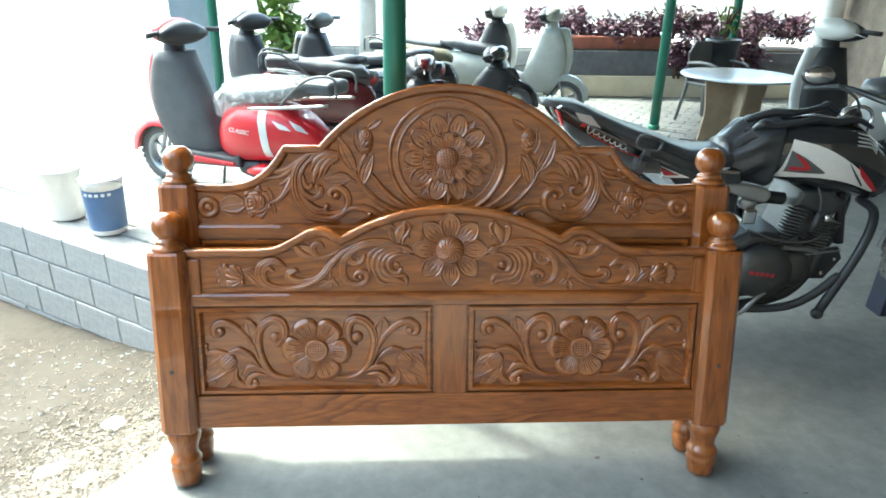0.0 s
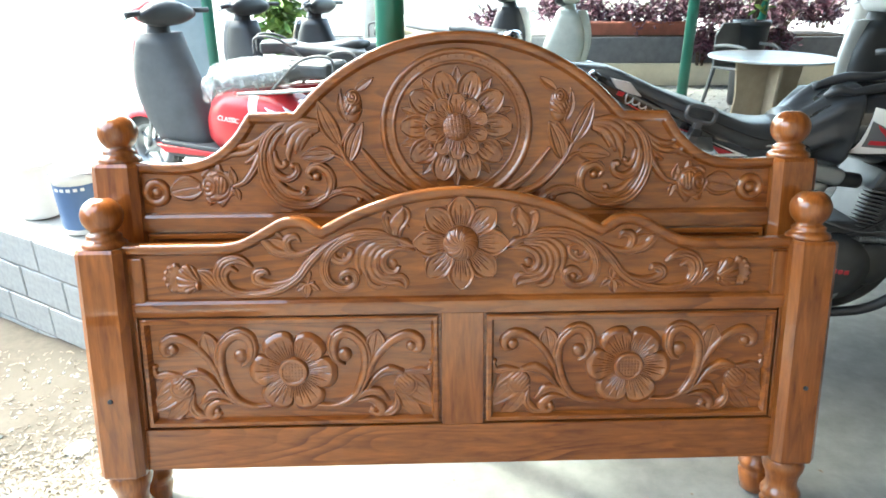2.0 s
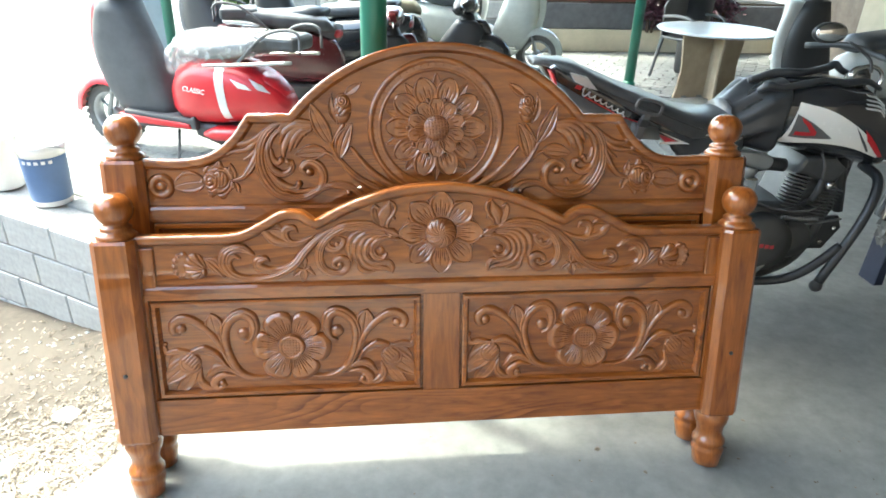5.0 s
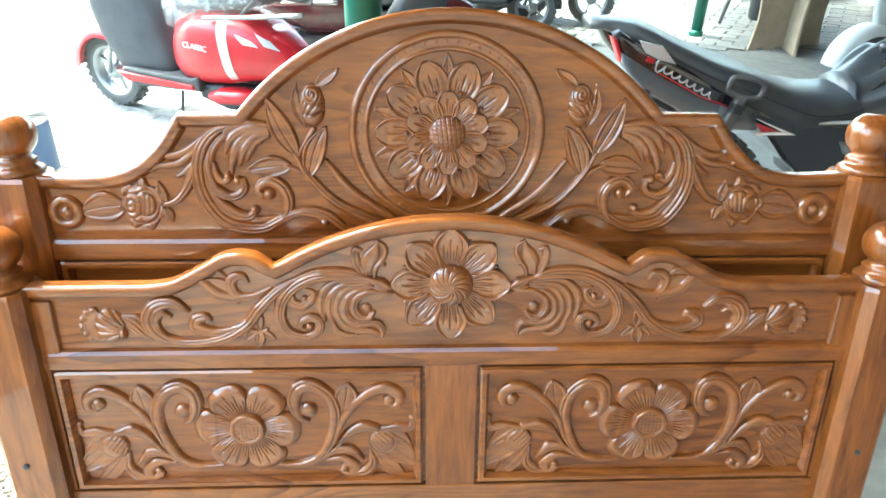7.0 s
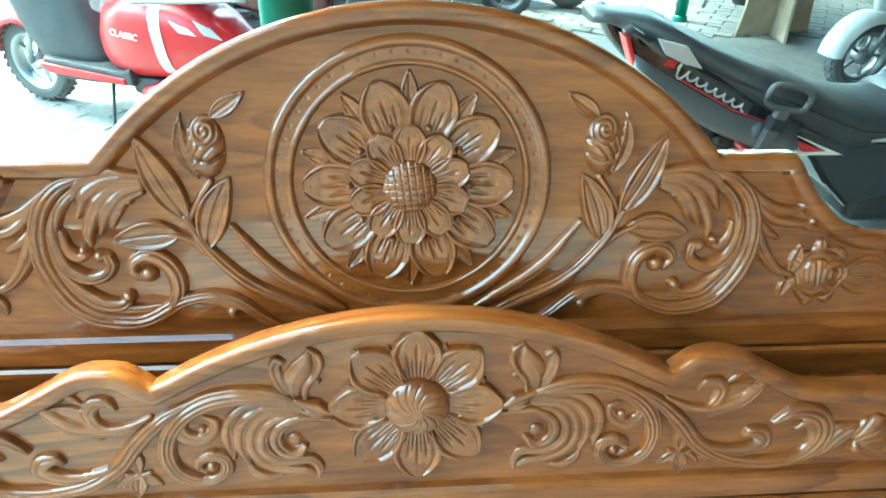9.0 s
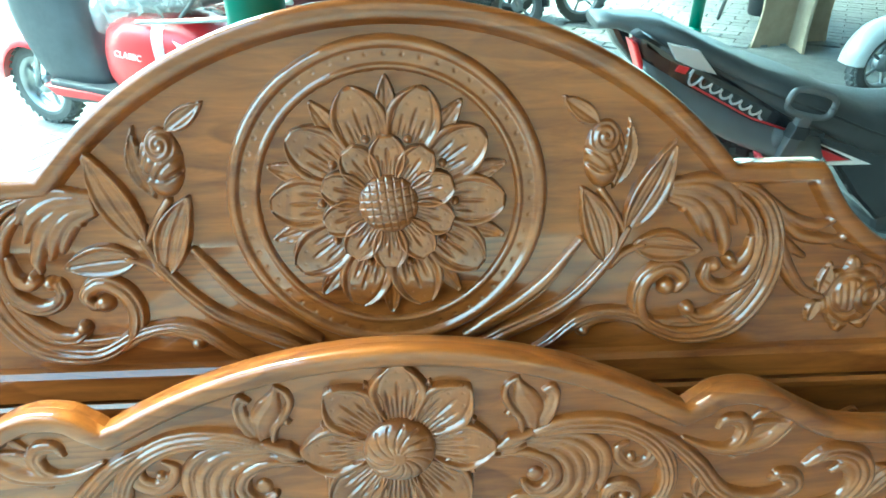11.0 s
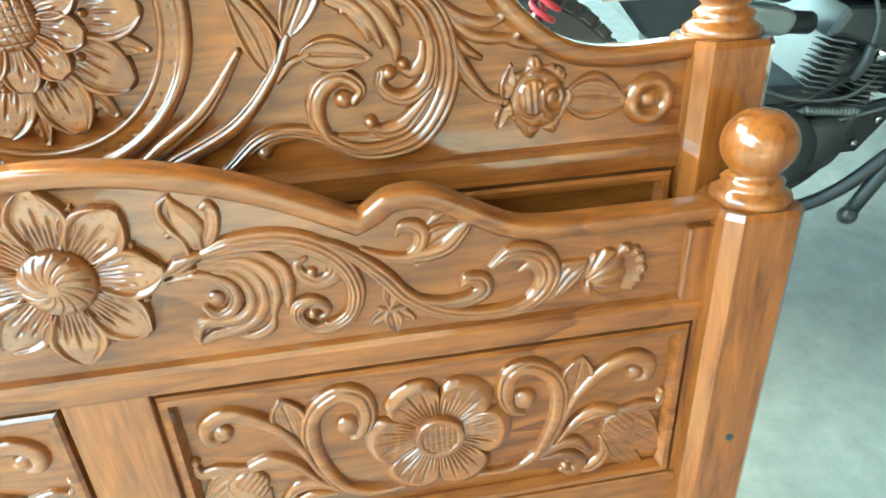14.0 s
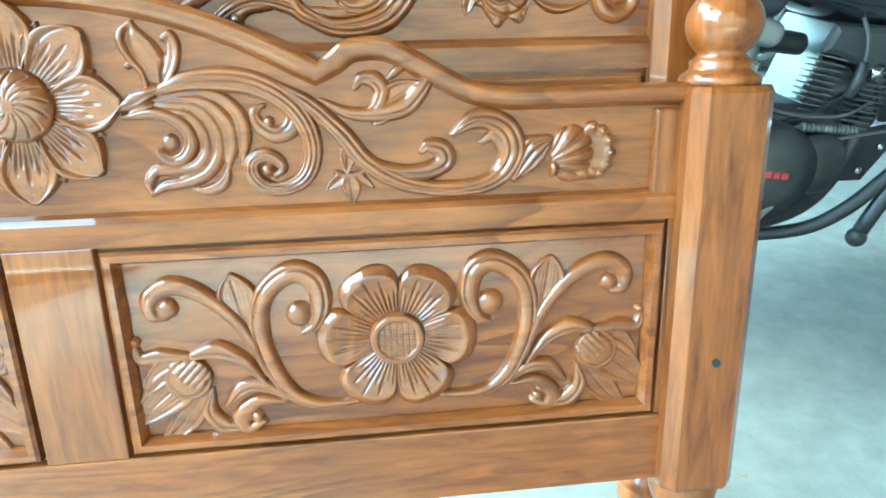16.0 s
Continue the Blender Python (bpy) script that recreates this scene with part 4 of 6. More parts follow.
# -- lower panels: a six-petalled flower between scrolls --
PANEL_SIDE = []
PANEL_SIDE.append(("scroll", [stroke([(0.454, 0.341), (0.499, 0.340), (0.536, 0.358), (0.560, 0.401), (0.570, 0.449), (0.564, 0.488), (0.542, 0.514), (0.517, 0.522), (0.497, 0.509), (0.491, 0.480), (0.500, 0.453), (0.517, 0.442)], (0.0040, 0.0063, 0.0087, 0.0103, 0.0111, 0.0111, 0.0119, 0.0127, 0.0127, 0.0111, 0.0079, 0.0032), 0.013, (0.35,), 0.30),
                    knobf(0.519, 0.467, 0.0174, 0.014)]))
PANEL_SIDE.append(("scroll", [stroke([(0.565, 0.389), (0.584, 0.443), (0.613, 0.483), (0.645, 0.507), (0.673, 0.513), (0.695, 0.499), (0.694, 0.478), (0.680, 0.473)], (0.0040, 0.0073, 0.0081, 0.0097, 0.0105, 0.0097, 0.0081, 0.0040), 0.013),
                    knobf(0.676, 0.485, 0.0132, 0.012)]))
PANEL_SIDE.append(("leaf", [leaf((0.583, 0.437), (0.598, 0.526), 0.0256, 0.010, 0.0000, 3, 1.45)]))
PANEL_SIDE.append(("leaf", [stroke([(0.565, 0.372), (0.593, 0.410), (0.623, 0.425), (0.651, 0.422)], (0.0033, 0.0075, 0.0116, 0.0066), 0.013, (0.2,), 0.30)]))
PANEL_SIDE.append(("bud", [leaf((0.643, 0.409), (0.741, 0.328), 0.0290, 0.009, 0.0000, 3, 0.80),
                    leaf((0.639, 0.382), (0.710, 0.296), 0.0207, 0.007, -0.0052, 2, 0.80),
                    leaf((0.656, 0.423), (0.722, 0.368), 0.0170, 0.009, 0.0068, 2, 0.80),
                    round_bud(0.662, 0.390, 0.0287),
                    stroke([(0.654, 0.418), (0.691, 0.423), (0.716, 0.421), (0.723, 0.441)], (0.0042, 0.0084, 0.0076, 0.0034), 0.010, (0.0,), 0.30),
                    knobf(0.720, 0.444, 0.0069, 0.010)]))
PANEL_SIDE.append(("leaf", [stroke([(0.635, 0.372), (0.641, 0.341), (0.626, 0.319), (0.602, 0.315)], (0.0026, 0.0095, 0.0113, 0.0052), 0.011, (0.0,), 0.30)]))
PANEL_SIDE.append(("leaf", [stroke([(0.536, 0.348), (0.566, 0.370), (0.596, 0.371), (0.619, 0.349)], (0.0025, 0.0076, 0.0101, 0.0042), 0.011, (0.2,), 0.30),
                    stroke([(0.547, 0.348), (0.581, 0.351), (0.603, 0.331), (0.596, 0.313), (0.576, 0.321)], (0.0026, 0.0077, 0.0103, 0.0086, 0.0043), 0.011),
                    knobf(0.583, 0.328, 0.0088, 0.011)]))


def lower_panels(parent, yf, dz):
    pc = 0.398
    for sx in (-1, 1):
        for nm, forms in PANEL_SIDE:
            for fl in (False, True):
                o = relief(nm, parent, forms, yf, None, 0.0017, pc if fl else None)
                o.matrix_basis = pose(0 if sx > 0 else -2 * pc, 0, dz)
        c = (sx * pc, 0.427 + dz)
        spin(relief("petal", parent, [lobe(6, 0.018, 0.104, 0.072, 0.013, 4)], 0.0, None, 0.0013), parent, *c, yf, [33 + 60 * k for k in range(6)])
        o = relief("flower_centre", parent, [dome(0.036, 0.006, 0.011, "button")], 0.0, None, 0.0011)
        o.matrix_basis = pose(c[0], yf, c[1])


lower_panels(footboard, 0.0022, 0)
lower_panels(headboard, 0.0992, 0.166)

# bolt holes in the footboard posts, their dark inside drawn as black discs
for sx in (-1, 1):
    bm = lathe([(0.0055, -0.002), (0.0055, 0.0015), (0.0035, 0.002)], 12, None, pose(sx * 0.810, -0.0465, 0.378, 90))
    part("hole_disc", bm, M_BLACKP, footboard, "black disc standing for the dark of a bolt hole")

# ---- low block wall, pavers, roof and far ground ----
WALL_A, WALL_B = Vector((-6.2, 4.62, 0)), Vector((-0.62, 1.05, 0))
WDIR = (WALL_B - WALL_A).normalized()
WNRM = Vector((WDIR.y, -WDIR.x, 0))
WLEN = (WALL_B - WALL_A).length
if WNRM.y > 0:
    WNRM = -WNRM


def wall_pt(s, d, z):
    return WALL_A + WDIR * s - WNRM * d + Vector((0, 0, z))


bm = bmesh.new()
loft([[wall_pt(s, d, z) for d, z in ((0.008, -0.85), (0.008, -0.006), (0.19, -0.006), (0.19, -0.85))] for s in (0, WLEN)], bm)
wall_low = structure(link("wall_low", bm, M_MORTAR), "low retaining wall of grey concrete blocks beside the pit", "wall")


def block_mesh(L):
    b = box(0, L - 0.012, 0, 0.19, 0, 0.188, 0.005, 1)
    me = bpy.data.meshes.new("block")
    b.to_mesh(me)
    b.free()
    me.materials.append(M_BLOCK)
    return me


BLOCK, HALF = block_mesh(0.40), block_mesh(0.20)
ang = math.degrees(math.atan2(WDIR.y, WDIR.x))
rng = random.Random(5)
for row in range(4):
    s = 0.0
    first = row % 2 == 1
    while s < WLEN - 0.2:
        me, L = (HALF, 0.20) if first else (BLOCK, 0.40)
        first = False
        p = wall_pt(s, -0.002 + rng.uniform(-0.003, 0.003), -0.20 * (row + 1) + 0.002)
        o = new("block", me)
        o.parent = wall_low
        o.matrix_basis = Matrix.Translation(p) @ pose(0, 0, 0, 0, rng.uniform(-0.25, 0.25), ang)
        s += L


def paver_mesh(w, l):
    b = box(-l / 2, l / 2, -w / 2, w / 2, -0.06, 0.0, 0.006, 1)
    me = bpy.data.meshes.new("paver")
    b.to_mesh(me)
    b.free()
    me.materials.append(M_PAVER)
    return me


# sand bed of the pavers, behind the wall and clear of the floor
bm = bmesh.new()
bed = [(-6.0, 4.62), (-0.62, 1.20), (-0.185, 1.42), (-0.185, 4.56), (9.0, 4.56), (9.0, 11.5), (-9.0, 11.5), (-9.0, 6.6)]
f = bm.faces.new([bm.verts.new((x, y, -0.016)) for x, y in bed])
f.normal_update()
if f.normal.z < 0:
    f.normal_flip()
pave = structure(link("pavement", bm, M_MORTAR), "grey concrete paver yard beside the shed", "pavement")

PAVER = paver_mesh(0.121, 0.246)
cells = []
PA = math.radians(-32.5)
ca, sa = math.cos(PA), math.sin(PA)
for j in range(-80, 120):
    for i in range(-50, 60):
        u, v = i * 0.25 + (0.125 if j % 2 else 0), j * 0.125
        x, y = -0.6 + u * ca - v * sa, 1.1 + u * sa + v * ca
        inside = (y < 11.3 and -8.8 < x < 8.8) and ((x < -0.26 and (Vector((x, y, 0)) - WALL_A).dot(WNRM) < -0.30) or y > 4.66)
        if inside:
            cells.append((x, y))
cells.sort(key=lambda c: (c[0] + 1.6) ** 2 + (c[1] - 2.3) ** 2)
for x, y in cells[:290]:
    o = new("paver", PAVER)
    o.parent = pave
    o.matrix_basis = Matrix.Translation((x, y, rng.uniform(-0.003, 0.001))) @ pose(0, 0, 0, rng.uniform(-0.4, 0.4), rng.uniform(-0.4, 0.4), math.degrees(PA))
V, F = [], []
for x, y in cells[290:]:
    z = rng.uniform(-0.003, 0.001)
    k = len(V)
    for hx, hy, dz in ((-0.123, -0.0605, -0.012), (0.123, -0.0605, -0.012), (0.123, 0.0605, -0.012), (-0.123, 0.0605, -0.012), (-0.118, -0.0555, 0), (0.118, -0.0555, 0), (0.118, 0.0555, 0), (-0.118, 0.0555, 0)):
        V.append((x + hx * ca - hy * sa, y + hx * sa + hy * ca, z + dz))
    F += [(k + 4, k + 5, k + 6, k + 7), (k, k + 1, k + 5, k + 4), (k + 1, k + 2, k + 6, k + 5), (k + 2, k + 3, k + 7, k + 6), (k + 3, k, k + 4, k + 7)]
me = bpy.data.meshes.new("paver_field")
me.from_pydata(V, [], F)
me.materials.append(M_PAVER)
o = new("paver_field", me)
o.parent = pave
tagged(o, "many more grey pavers laid in running bond", kind="stuff")

# shed roof, its edge over the pit, and the wall on the far side
structure(link("roof", plate([(-0.95, 2.72), (6.2, 3.0), (6.2, 3.04), (-0.95, 2.76)], -2.2, 5.9), M_ROOF), "corrugated tin shed roof overhead", "roof")
# unseen roof piece, added to darken the right-hand side of the yard
structure(link("shade_sheet_south", plate([(0.9, 2.79), (6.2, 3.0), (6.2, 3.04), (0.9, 2.83)], -5.2, -2.203), M_ROOF), "unseen tin roof added over the south bay to shade its right side", "roof")
# out-of-view paving, put in as bright ground reflected by the boards
structure(link("mirror_paving", box(-1.55, 5.19, -5.95, -2.75, -0.03, 0.006, 0.003, 1), M_PAVER), "unseen sunlit yard paving added beyond the shed for the varnish to mirror", "pavement")
# roof run on, out of view, to shade the paving round the table
structure(link("shade_roof", plate([(1.25, 2.806), (6.2, 3.0), (6.2, 3.04), (1.25, 2.846)], 5.903, 7.5), M_ROOF), "unseen tin roof run on over the table to shade the paving", "roof")
structure(link("wall_east", box(5.2, 5.4, -6.2, 7.0, -0.05, 3.2), M_CEMENT), "stained cement side wall of the shed", "wall")
# unseen sheet without supports, added only to block sun from boards and floor
structure(link("shade_roof", plate([(-2.75, 3.58), (-0.97, 3.58), (-0.97, 3.62), (-2.75, 3.62)], -0.55, 0.9), M_ROOF), "unseen tin sheet added to keep the sun off the boards", "roof")
# low unseen wall added along the yard's west side against low sky, open above
structure(link("skyblock_west", box(-6.6, -6.4, -6.2, 4.0, -0.9, 2.3, 0.01), M_CREAM), "unseen cream wall added beyond the pit to cut off the low sky", "wall")
# tall wall out of view, added to hide the southern sky from the varnish
structure(link("skyblock_south", box(-6.6, 5.4, -6.4, -6.2, -0.6, 6.0), M_CEMENT), "unseen stained cement wall added to keep sky out of the reflections", "wall")
structure(link("wall_street", box(-30, 30, 24, 24.3, -0.05, 1.0), M_CREAM), "low pale wall across the street", "wall")


def pole(x, y, r, h, m=M_GREEN, name="pole", label="round green-painted steel pole holding the roof", z0=-0.05):
    e = tagged(empty(name, pose(x, y, 0)), label, "pole", "shed poles")
    part("shaft", lathe([(r, z0), (r, h * 0.5), (r, h)], 24), m, e, "", True)
    part("base_collar", lathe([(r * 1.25, z0), (r * 1.25, 0.03), (r * 1.02, 0.045)], 24), m, e, "", True)
    return e


pole(-0.165, 0.47, 0.036, 2.75)
pole(2.43, 5.10, 0.050, 2.85)
pole(3.56, 6.05, 0.048, 2.9)
pole(-1.93, 4.85, 0.045, 2.9, M_GREEN, "pole", "thin green-painted steel pole at the yard edge")
pole(-0.62, 6.6, 0.11, 3.2, M_LTGREY, "round_pillar", "thick pale grey round pillar behind the scooters")
pole(5.0, 6.6, 0.13, 3.2, M_WHITE, "round_pillar", "thick white-painted pillar at the shed corner")

# grey sheet panel beside the thin pole
e = tagged(empty("sheet_panel", pose(-2.15, 4.95, 0)), "tall blue-grey sheet panel standing by the thin pole", "panel")
part("sheet", box(-0.20, 0.20, 0, 0.02, 0.0, 1.9, 0.004), plain("blue_grey_sheet", (0.20, 0.25, 0.27), 0.4), e)
part("edge_strip", box(0.20, 0.225, -0.004, 0.024, 0.0, 1.9, 0.004), M_GREY, e)

# low block wall behind the scooters
bm = box(-1.6, 1.6, 6.9, 7.08, -0.02, 0.62)
low2 = structure(link("wall_back", bm, M_MORTAR), "low grey block wall behind the parked scooters", "wall")
for row in range(3):
    for i in range(8):
        o = new("block", BLOCK)
        o.parent = low2
        o.matrix_basis = Matrix.Translation((-1.6 + 0.40 * i + (0.2 if row % 2 else 0) - (0.2 if row % 2 and i == 7 else 0), 6.886, 0.205 * row))

# ---- things: helpers ----
def thing(name, loc, label, category, group="", yaw=0.0):
    return tagged(empty(name, pose(*loc, 0, 0, yaw)), label, category, group)


def wp(name, bm, mat, e, label="", smooth=True):
    """A part built in world places under a thing that stands without a turn."""
    bmesh.ops.translate(bm, verts=bm.verts[:], vec=-e.location)
    return part(name, bm, mat, e, label, smooth)


def turned_y(profile, c, seg=32, bm=None):
    """A disc-like form turned about the y axis at c: (radius, depth)."""
    return lathe(profile, seg, bm, Matrix.Translation(c) @ pose(0, 0, 0, 90))


def tyre(c, R, w, e, rim_r, rim_mat=None, spokes=6, tread=36, lug=0.014):
    """A wheel across the y axis: tyre with tread blocks, rim, hub and spokes."""
    bm = bmesh.new()
    prof = [(rim_r, -w * 0.42), (rim_r + 0.02, -w * 0.5), (R - 0.02, -w * 0.46), (R - 0.004, -w * 0.25), (R, 0), (R - 0.004, w * 0.25), (R - 0.02, w * 0.46), (rim_r + 0.02, w * 0.5), (rim_r, w * 0.42)]
    rings = []
    for k in range(72):
        a = 2 * math.pi * k / 72
        rings.append([bm.verts.new((c[0] + r * math.cos(a), c[1] + d, c[2] + r * math.sin(a))) for r, d in prof])
    for k in range(72):
        p, q = rings[k], rings[(k + 1) % 72]
        for i in range(len(prof) - 1):
            bm.faces.new((p[i], p[i + 1], q[i + 1], q[i]))
    for k in range(tread):
        for off, half, turn, drop in ((-0.40, 0.17, 12, 0.010), (-0.14, 0.22, -20, 0.002), (0.14, 0.22, 20, 0.002), (0.40, 0.17, -12, 0.010)):
            a = 2 * math.pi * (k + (0.5 if abs(off) < 0.2 else 0.0)) / tread
            m = Matrix.Translation(c) @ pose(0, 0, 0, 0, -math.degrees(a), 0) @ Matrix.Translation((R - drop, off * w, 0)) @ pose(0, 0, 0, turn, 0, -70 * off)
            vs = bmesh.ops.create_cube(bm, size=1.0)["verts"]
            for v in vs:
                v.co = m @ Vector((v.co.x * lug, v.co.y * w * half, v.co.z * 2 * math.pi * R / tread * 0.62))
    bmesh.ops.recalc_face_normals(bm, faces=bm.faces[:])
    t = wp("tyre", bm, M_TYRE, e, "", False)
    bm = bmesh.new()
    prof = [(rim_r + 0.004, -w * 0.44), (rim_r - 0.012, -w * 0.36), (rim_r - 0.02, -w * 0.1), (rim_r - 0.02, w * 0.1), (rim_r - 0.012, w * 0.36), (rim_r + 0.004, w * 0.44)]
    rings = [[bm.verts.new((c[0] + r * math.cos(a), c[1] + d, c[2] + r * math.sin(a))) for r, d in prof] for a in (2 * math.pi * k / 40 for k in range(40))]
    for k in range(40):
        p, q = rings[k], rings[(k + 1) % 40]
        for i in range(len(prof) - 1):
            bm.faces.new((p[i], p[i + 1], q[i + 1], q[i]))
    rm = rim_mat or M_ALU
    wp("rim", bm, rm, e)
    wp("hub", turned_y([(0.02, -w * 0.5), (0.045, -w * 0.4), (0.05, 0), (0.045, w * 0.4), (0.02, w * 0.5)], c, 20), rm, e)
    for k in range(spokes):
        a = 2 * math.pi * k / spokes
        d = Vector((math.cos(a), 0, math.sin(a)))
        wp("spoke", tube([Vector(c) + d * 0.04, Vector(c) + d * (rim_r - 0.012)], 0.010, 8), rm, e)
    return t


# ---- the motorcycle behind the boards ----
BY = 0.85
bike = thing("motorcycle", (1.30, BY, 0), "black motorcycle with white and red stripes and a vinyl tank cover", "motorcycle")
tyre((0.63, BY, 0.425), 0.355, 0.11, bike, 0.245, M_ALU, 5, 46)
tyre((2.22, BY, 0.382), 0.31, 0.09, bike, 0.225, M_ALU, 5)
# seat
SX, SZ = [0.37, 0.50, 0.58, 0.69, 0.81, 0.93, 1.04, 1.12, 1.17], [1.040, 1.035, 1.0, 0.955, 0.918, 0.870, 0.857, 0.872, 0.880]
secs = []
for k, x in enumerate(np.linspace(0.37, 1.17, 22)):
    z = float(np.interp(x, SX, SZ))
    th = float(np.interp(x, [0.42, 0.5, 0.8, 1.0, 1.17], [0.012, 0.028, 0.046, 0.050, 0.040]))
    hw = float(np.interp(x, [0.42, 0.5, 0.75, 0.95, 1.10, 1.17], [0.05, 0.10, 0.145, 0.14, 0.105, 0.085]))
    secs.append(oval(x, BY, z - th, hw, th, 20, 3.2))
wp("seat", loft(secs), M_SEAT, bike)
wp("seat_seam", tube([(x, BY - float(np.interp(x, [0.42, 0.5, 0.75, 0.95, 1.10, 1.17], [0.05, 0.10, 0.146, 0.141, 0.106, 0.086])), float(np.interp(x, SX, SZ)) - 0.040) for x in (0.52, 0.65, 0.8, 0.95, 1.05, 1.14)], 0.003, 6), M_BLACKP, bike)
# tail panels
TAIL = [(0.415, 1.022), (0.43, 1.03), (0.48, 1.003), (0.58, 0.955), (0.74, 0.885), (0.83, 0.845), (0.83, 0.805), (0.75, 0.798), (0.68, 0.815), (0.60, 0.85), (0.50, 0.905), (0.445, 0.958), (0.425, 0.99)]
for s in (-1, 1):
    y0, y1 = sorted((BY + s * 0.07, BY + s * 0.128))
    wp("tail_panel", plate(TAIL, y0, y1, 0.018, 3), M_GLOSSB, bike, "", False)
NY = BY - 0.1305
wp("tail_lamp", plate([(0.408, 1.016), (0.420, 1.012), (0.442, 0.962), (0.434, 0.958)], BY - 0.1335, BY - 0.09, 0.004), M_RED, bike, "red tail lamp", False)
wp("silver_badge", plate([(0.475, 1.012), (0.535, 0.998), (0.575, 0.955), (0.535, 0.965), (0.495, 0.982)], NY - 0.004, NY + 0.01, 0.002), M_SILVER, bike, "silver inlay", False)
# fine cursive squiggle of the badge
script = []
for k in range(65):
    u = k / 64
    x, z = 0.520 + 0.165 * u, 0.950 - 0.083 * u
    w = (0.012 if u < 0.15 else 0.0062) * math.sin(15.5 * math.pi * u)
    script.append((x + 0.45 * w + 0.0045 * math.cos(15.5 * math.pi * u), NY - 0.001, z + 0.006 + w))
wp("badge_script", tube(script, 0.0024, 6, None, 2), M_SILVER, bike, "silver script squiggle")
wp("red_mark", plate([(0.497, 0.962), (0.516, 0.956), (0.522, 0.968), (0.503, 0.973)], NY - 0.002, NY + 0.006), M_RED, bike, "small red mark", False)
wp("red_line", plate([(0.53, 0.934), (0.66, 0.869), (0.745, 0.841), (0.747, 0.844), (0.66, 0.8725), (0.532, 0.937)], NY - 0.002, NY + 0.006), M_RED, bike, "", False)
# lower tail cowl, swelling outwards to its lower edge; its grey holds the mirrored sky
secs = []
for u in np.linspace(0, 1, 14):
    x = 0.435 + 0.375 * u
    zt = float(np.interp(x, [0.43, 0.53, 0.66, 0.75, 0.82], [0.985, 0.930, 0.866, 0.838, 0.825]))
    zb = float(np.interp(x, [0.43, 0.46, 0.52, 0.62, 0.72, 0.82], [0.962, 0.925, 0.882, 0.832, 0.795, 0.790]))
    secs.append([(x, NY - 0.001, zt), (x, NY - 0.014, 0.55 * zt + 0.45 * zb), (x, NY - 0.026, 0.2 * zt + 0.8 * zb), (x, NY - 0.022, zb), (x, NY + 0.03, zb + 0.002), (x, NY + 0.03, zt)])
wp("tail_cowl", loft(secs), M_SKYGREY, bike, "glossy lower tail cowl, grey for the sky it mirrors")
# side panel with arrow
wp("side_panel", plate([(0.775, 0.850), (0.95, 0.815), (1.14, 0.80), (1.15, 0.75), (1.10, 0.66), (1.0, 0.63), (0.93, 0.69), (0.86, 0.77)], BY - 0.125, BY + 0.125, 0.02, 3), M_GLOSSB, bike, "", False)
wp("arrow_stripe", plate([(0.795, 0.822), (0.935, 0.768), (0.825, 0.768), (0.83, 0.774), (0.895, 0.777)], BY - 0.129, BY - 0.12), M_WHITE, bike, "white arrow stripe", False)
wp("arrow_stripe", plate([(0.812, 0.805), (0.885, 0.779), (0.84, 0.777)], BY - 0.1305, BY - 0.12), M_RED, bike, "red arrow stripe", False)
wp("line_stripe", plate([(0.93, 0.797), (1.07, 0.799), (1.085, 0.807), (0.98, 0.803)], BY - 0.129, BY - 0.12), M_SILVER, bike, "", False)
# grab handle and shock absorber
ring = []
for a in np.linspace(0, 2 * math.pi, 25):
    u, v = 0.046 * math.copysign(abs(math.cos(a)) ** 0.6, math.cos(a)), 0.023 * math.copysign(abs(math.sin(a)) ** 0.6, math.sin(a))
    ring.append((0.750 + 0.97 * u + 0.22 * v, BY - 0.165, 0.908 - 0.22 * u + 0.97 * v))
wp("grab_handle", tube(ring, 0.0062, 8, None, 2), M_GREY, bike)
wp("grab_stem", plate([(0.736, 0.888), (0.760, 0.884), (0.738, 0.795), (0.712, 0.802)], BY - 0.170, BY - 0.150, 0.003), M_GREY, bike, "", False)
wp("grab_clamp", plate([(0.728, 0.868), (0.758, 0.862), (0.752, 0.838), (0.721, 0.844)], BY - 0.175, BY - 0.146, 0.003), M_GUARD, bike, "", False)
wp("shock_rod", tube([(0.725, BY - 0.135, 0.83), (0.60, BY - 0.135, 0.52)], 0.012, 12), M_CHROME, bike)
wp("shock_cap", tube([(0.727, BY - 0.135, 0.845), (0.708, BY - 0.135, 0.80)], 0.017, 14), M_GREY, bike)
helix = []
for k in range(145):
    t = k / 144
    c = Vector((0.720 - 0.085 * t, BY - 0.135, 0.800 - 0.195 * t))
    a = 2 * math.pi * 10 * t ** 1.12
    helix.append(c + Vector((0.026 * math.cos(a) * 0.92, 0.026 * math.sin(a), -0.026 * math.cos(a) * 0.40)))
wp("shock_spring", tube(helix, 0.0060, 8, None, 2), M_REDS, bike, "red coil spring")
# rear mudguard and chain guard
bm = bmesh.new()
rows = []
for k in range(17):
    a = math.radians(88 + 34 * k / 16)
    rows.append([bm.verts.new((0.63 + r * math.cos(a), BY + d, 0.425 + r * math.sin(a))) for d, r in ((-0.06, 0.400), (-0.055, 0.425), (0, 0.435), (0.055, 0.425), (0.06, 0.400))])
for p, q in zip(rows, rows[1:]):
    for i in range(4):
        bm.faces.new((p[i], p[i + 1], q[i + 1], q[i]))
wp("rear_mudguard", bm, M_SKYGREY, bike)
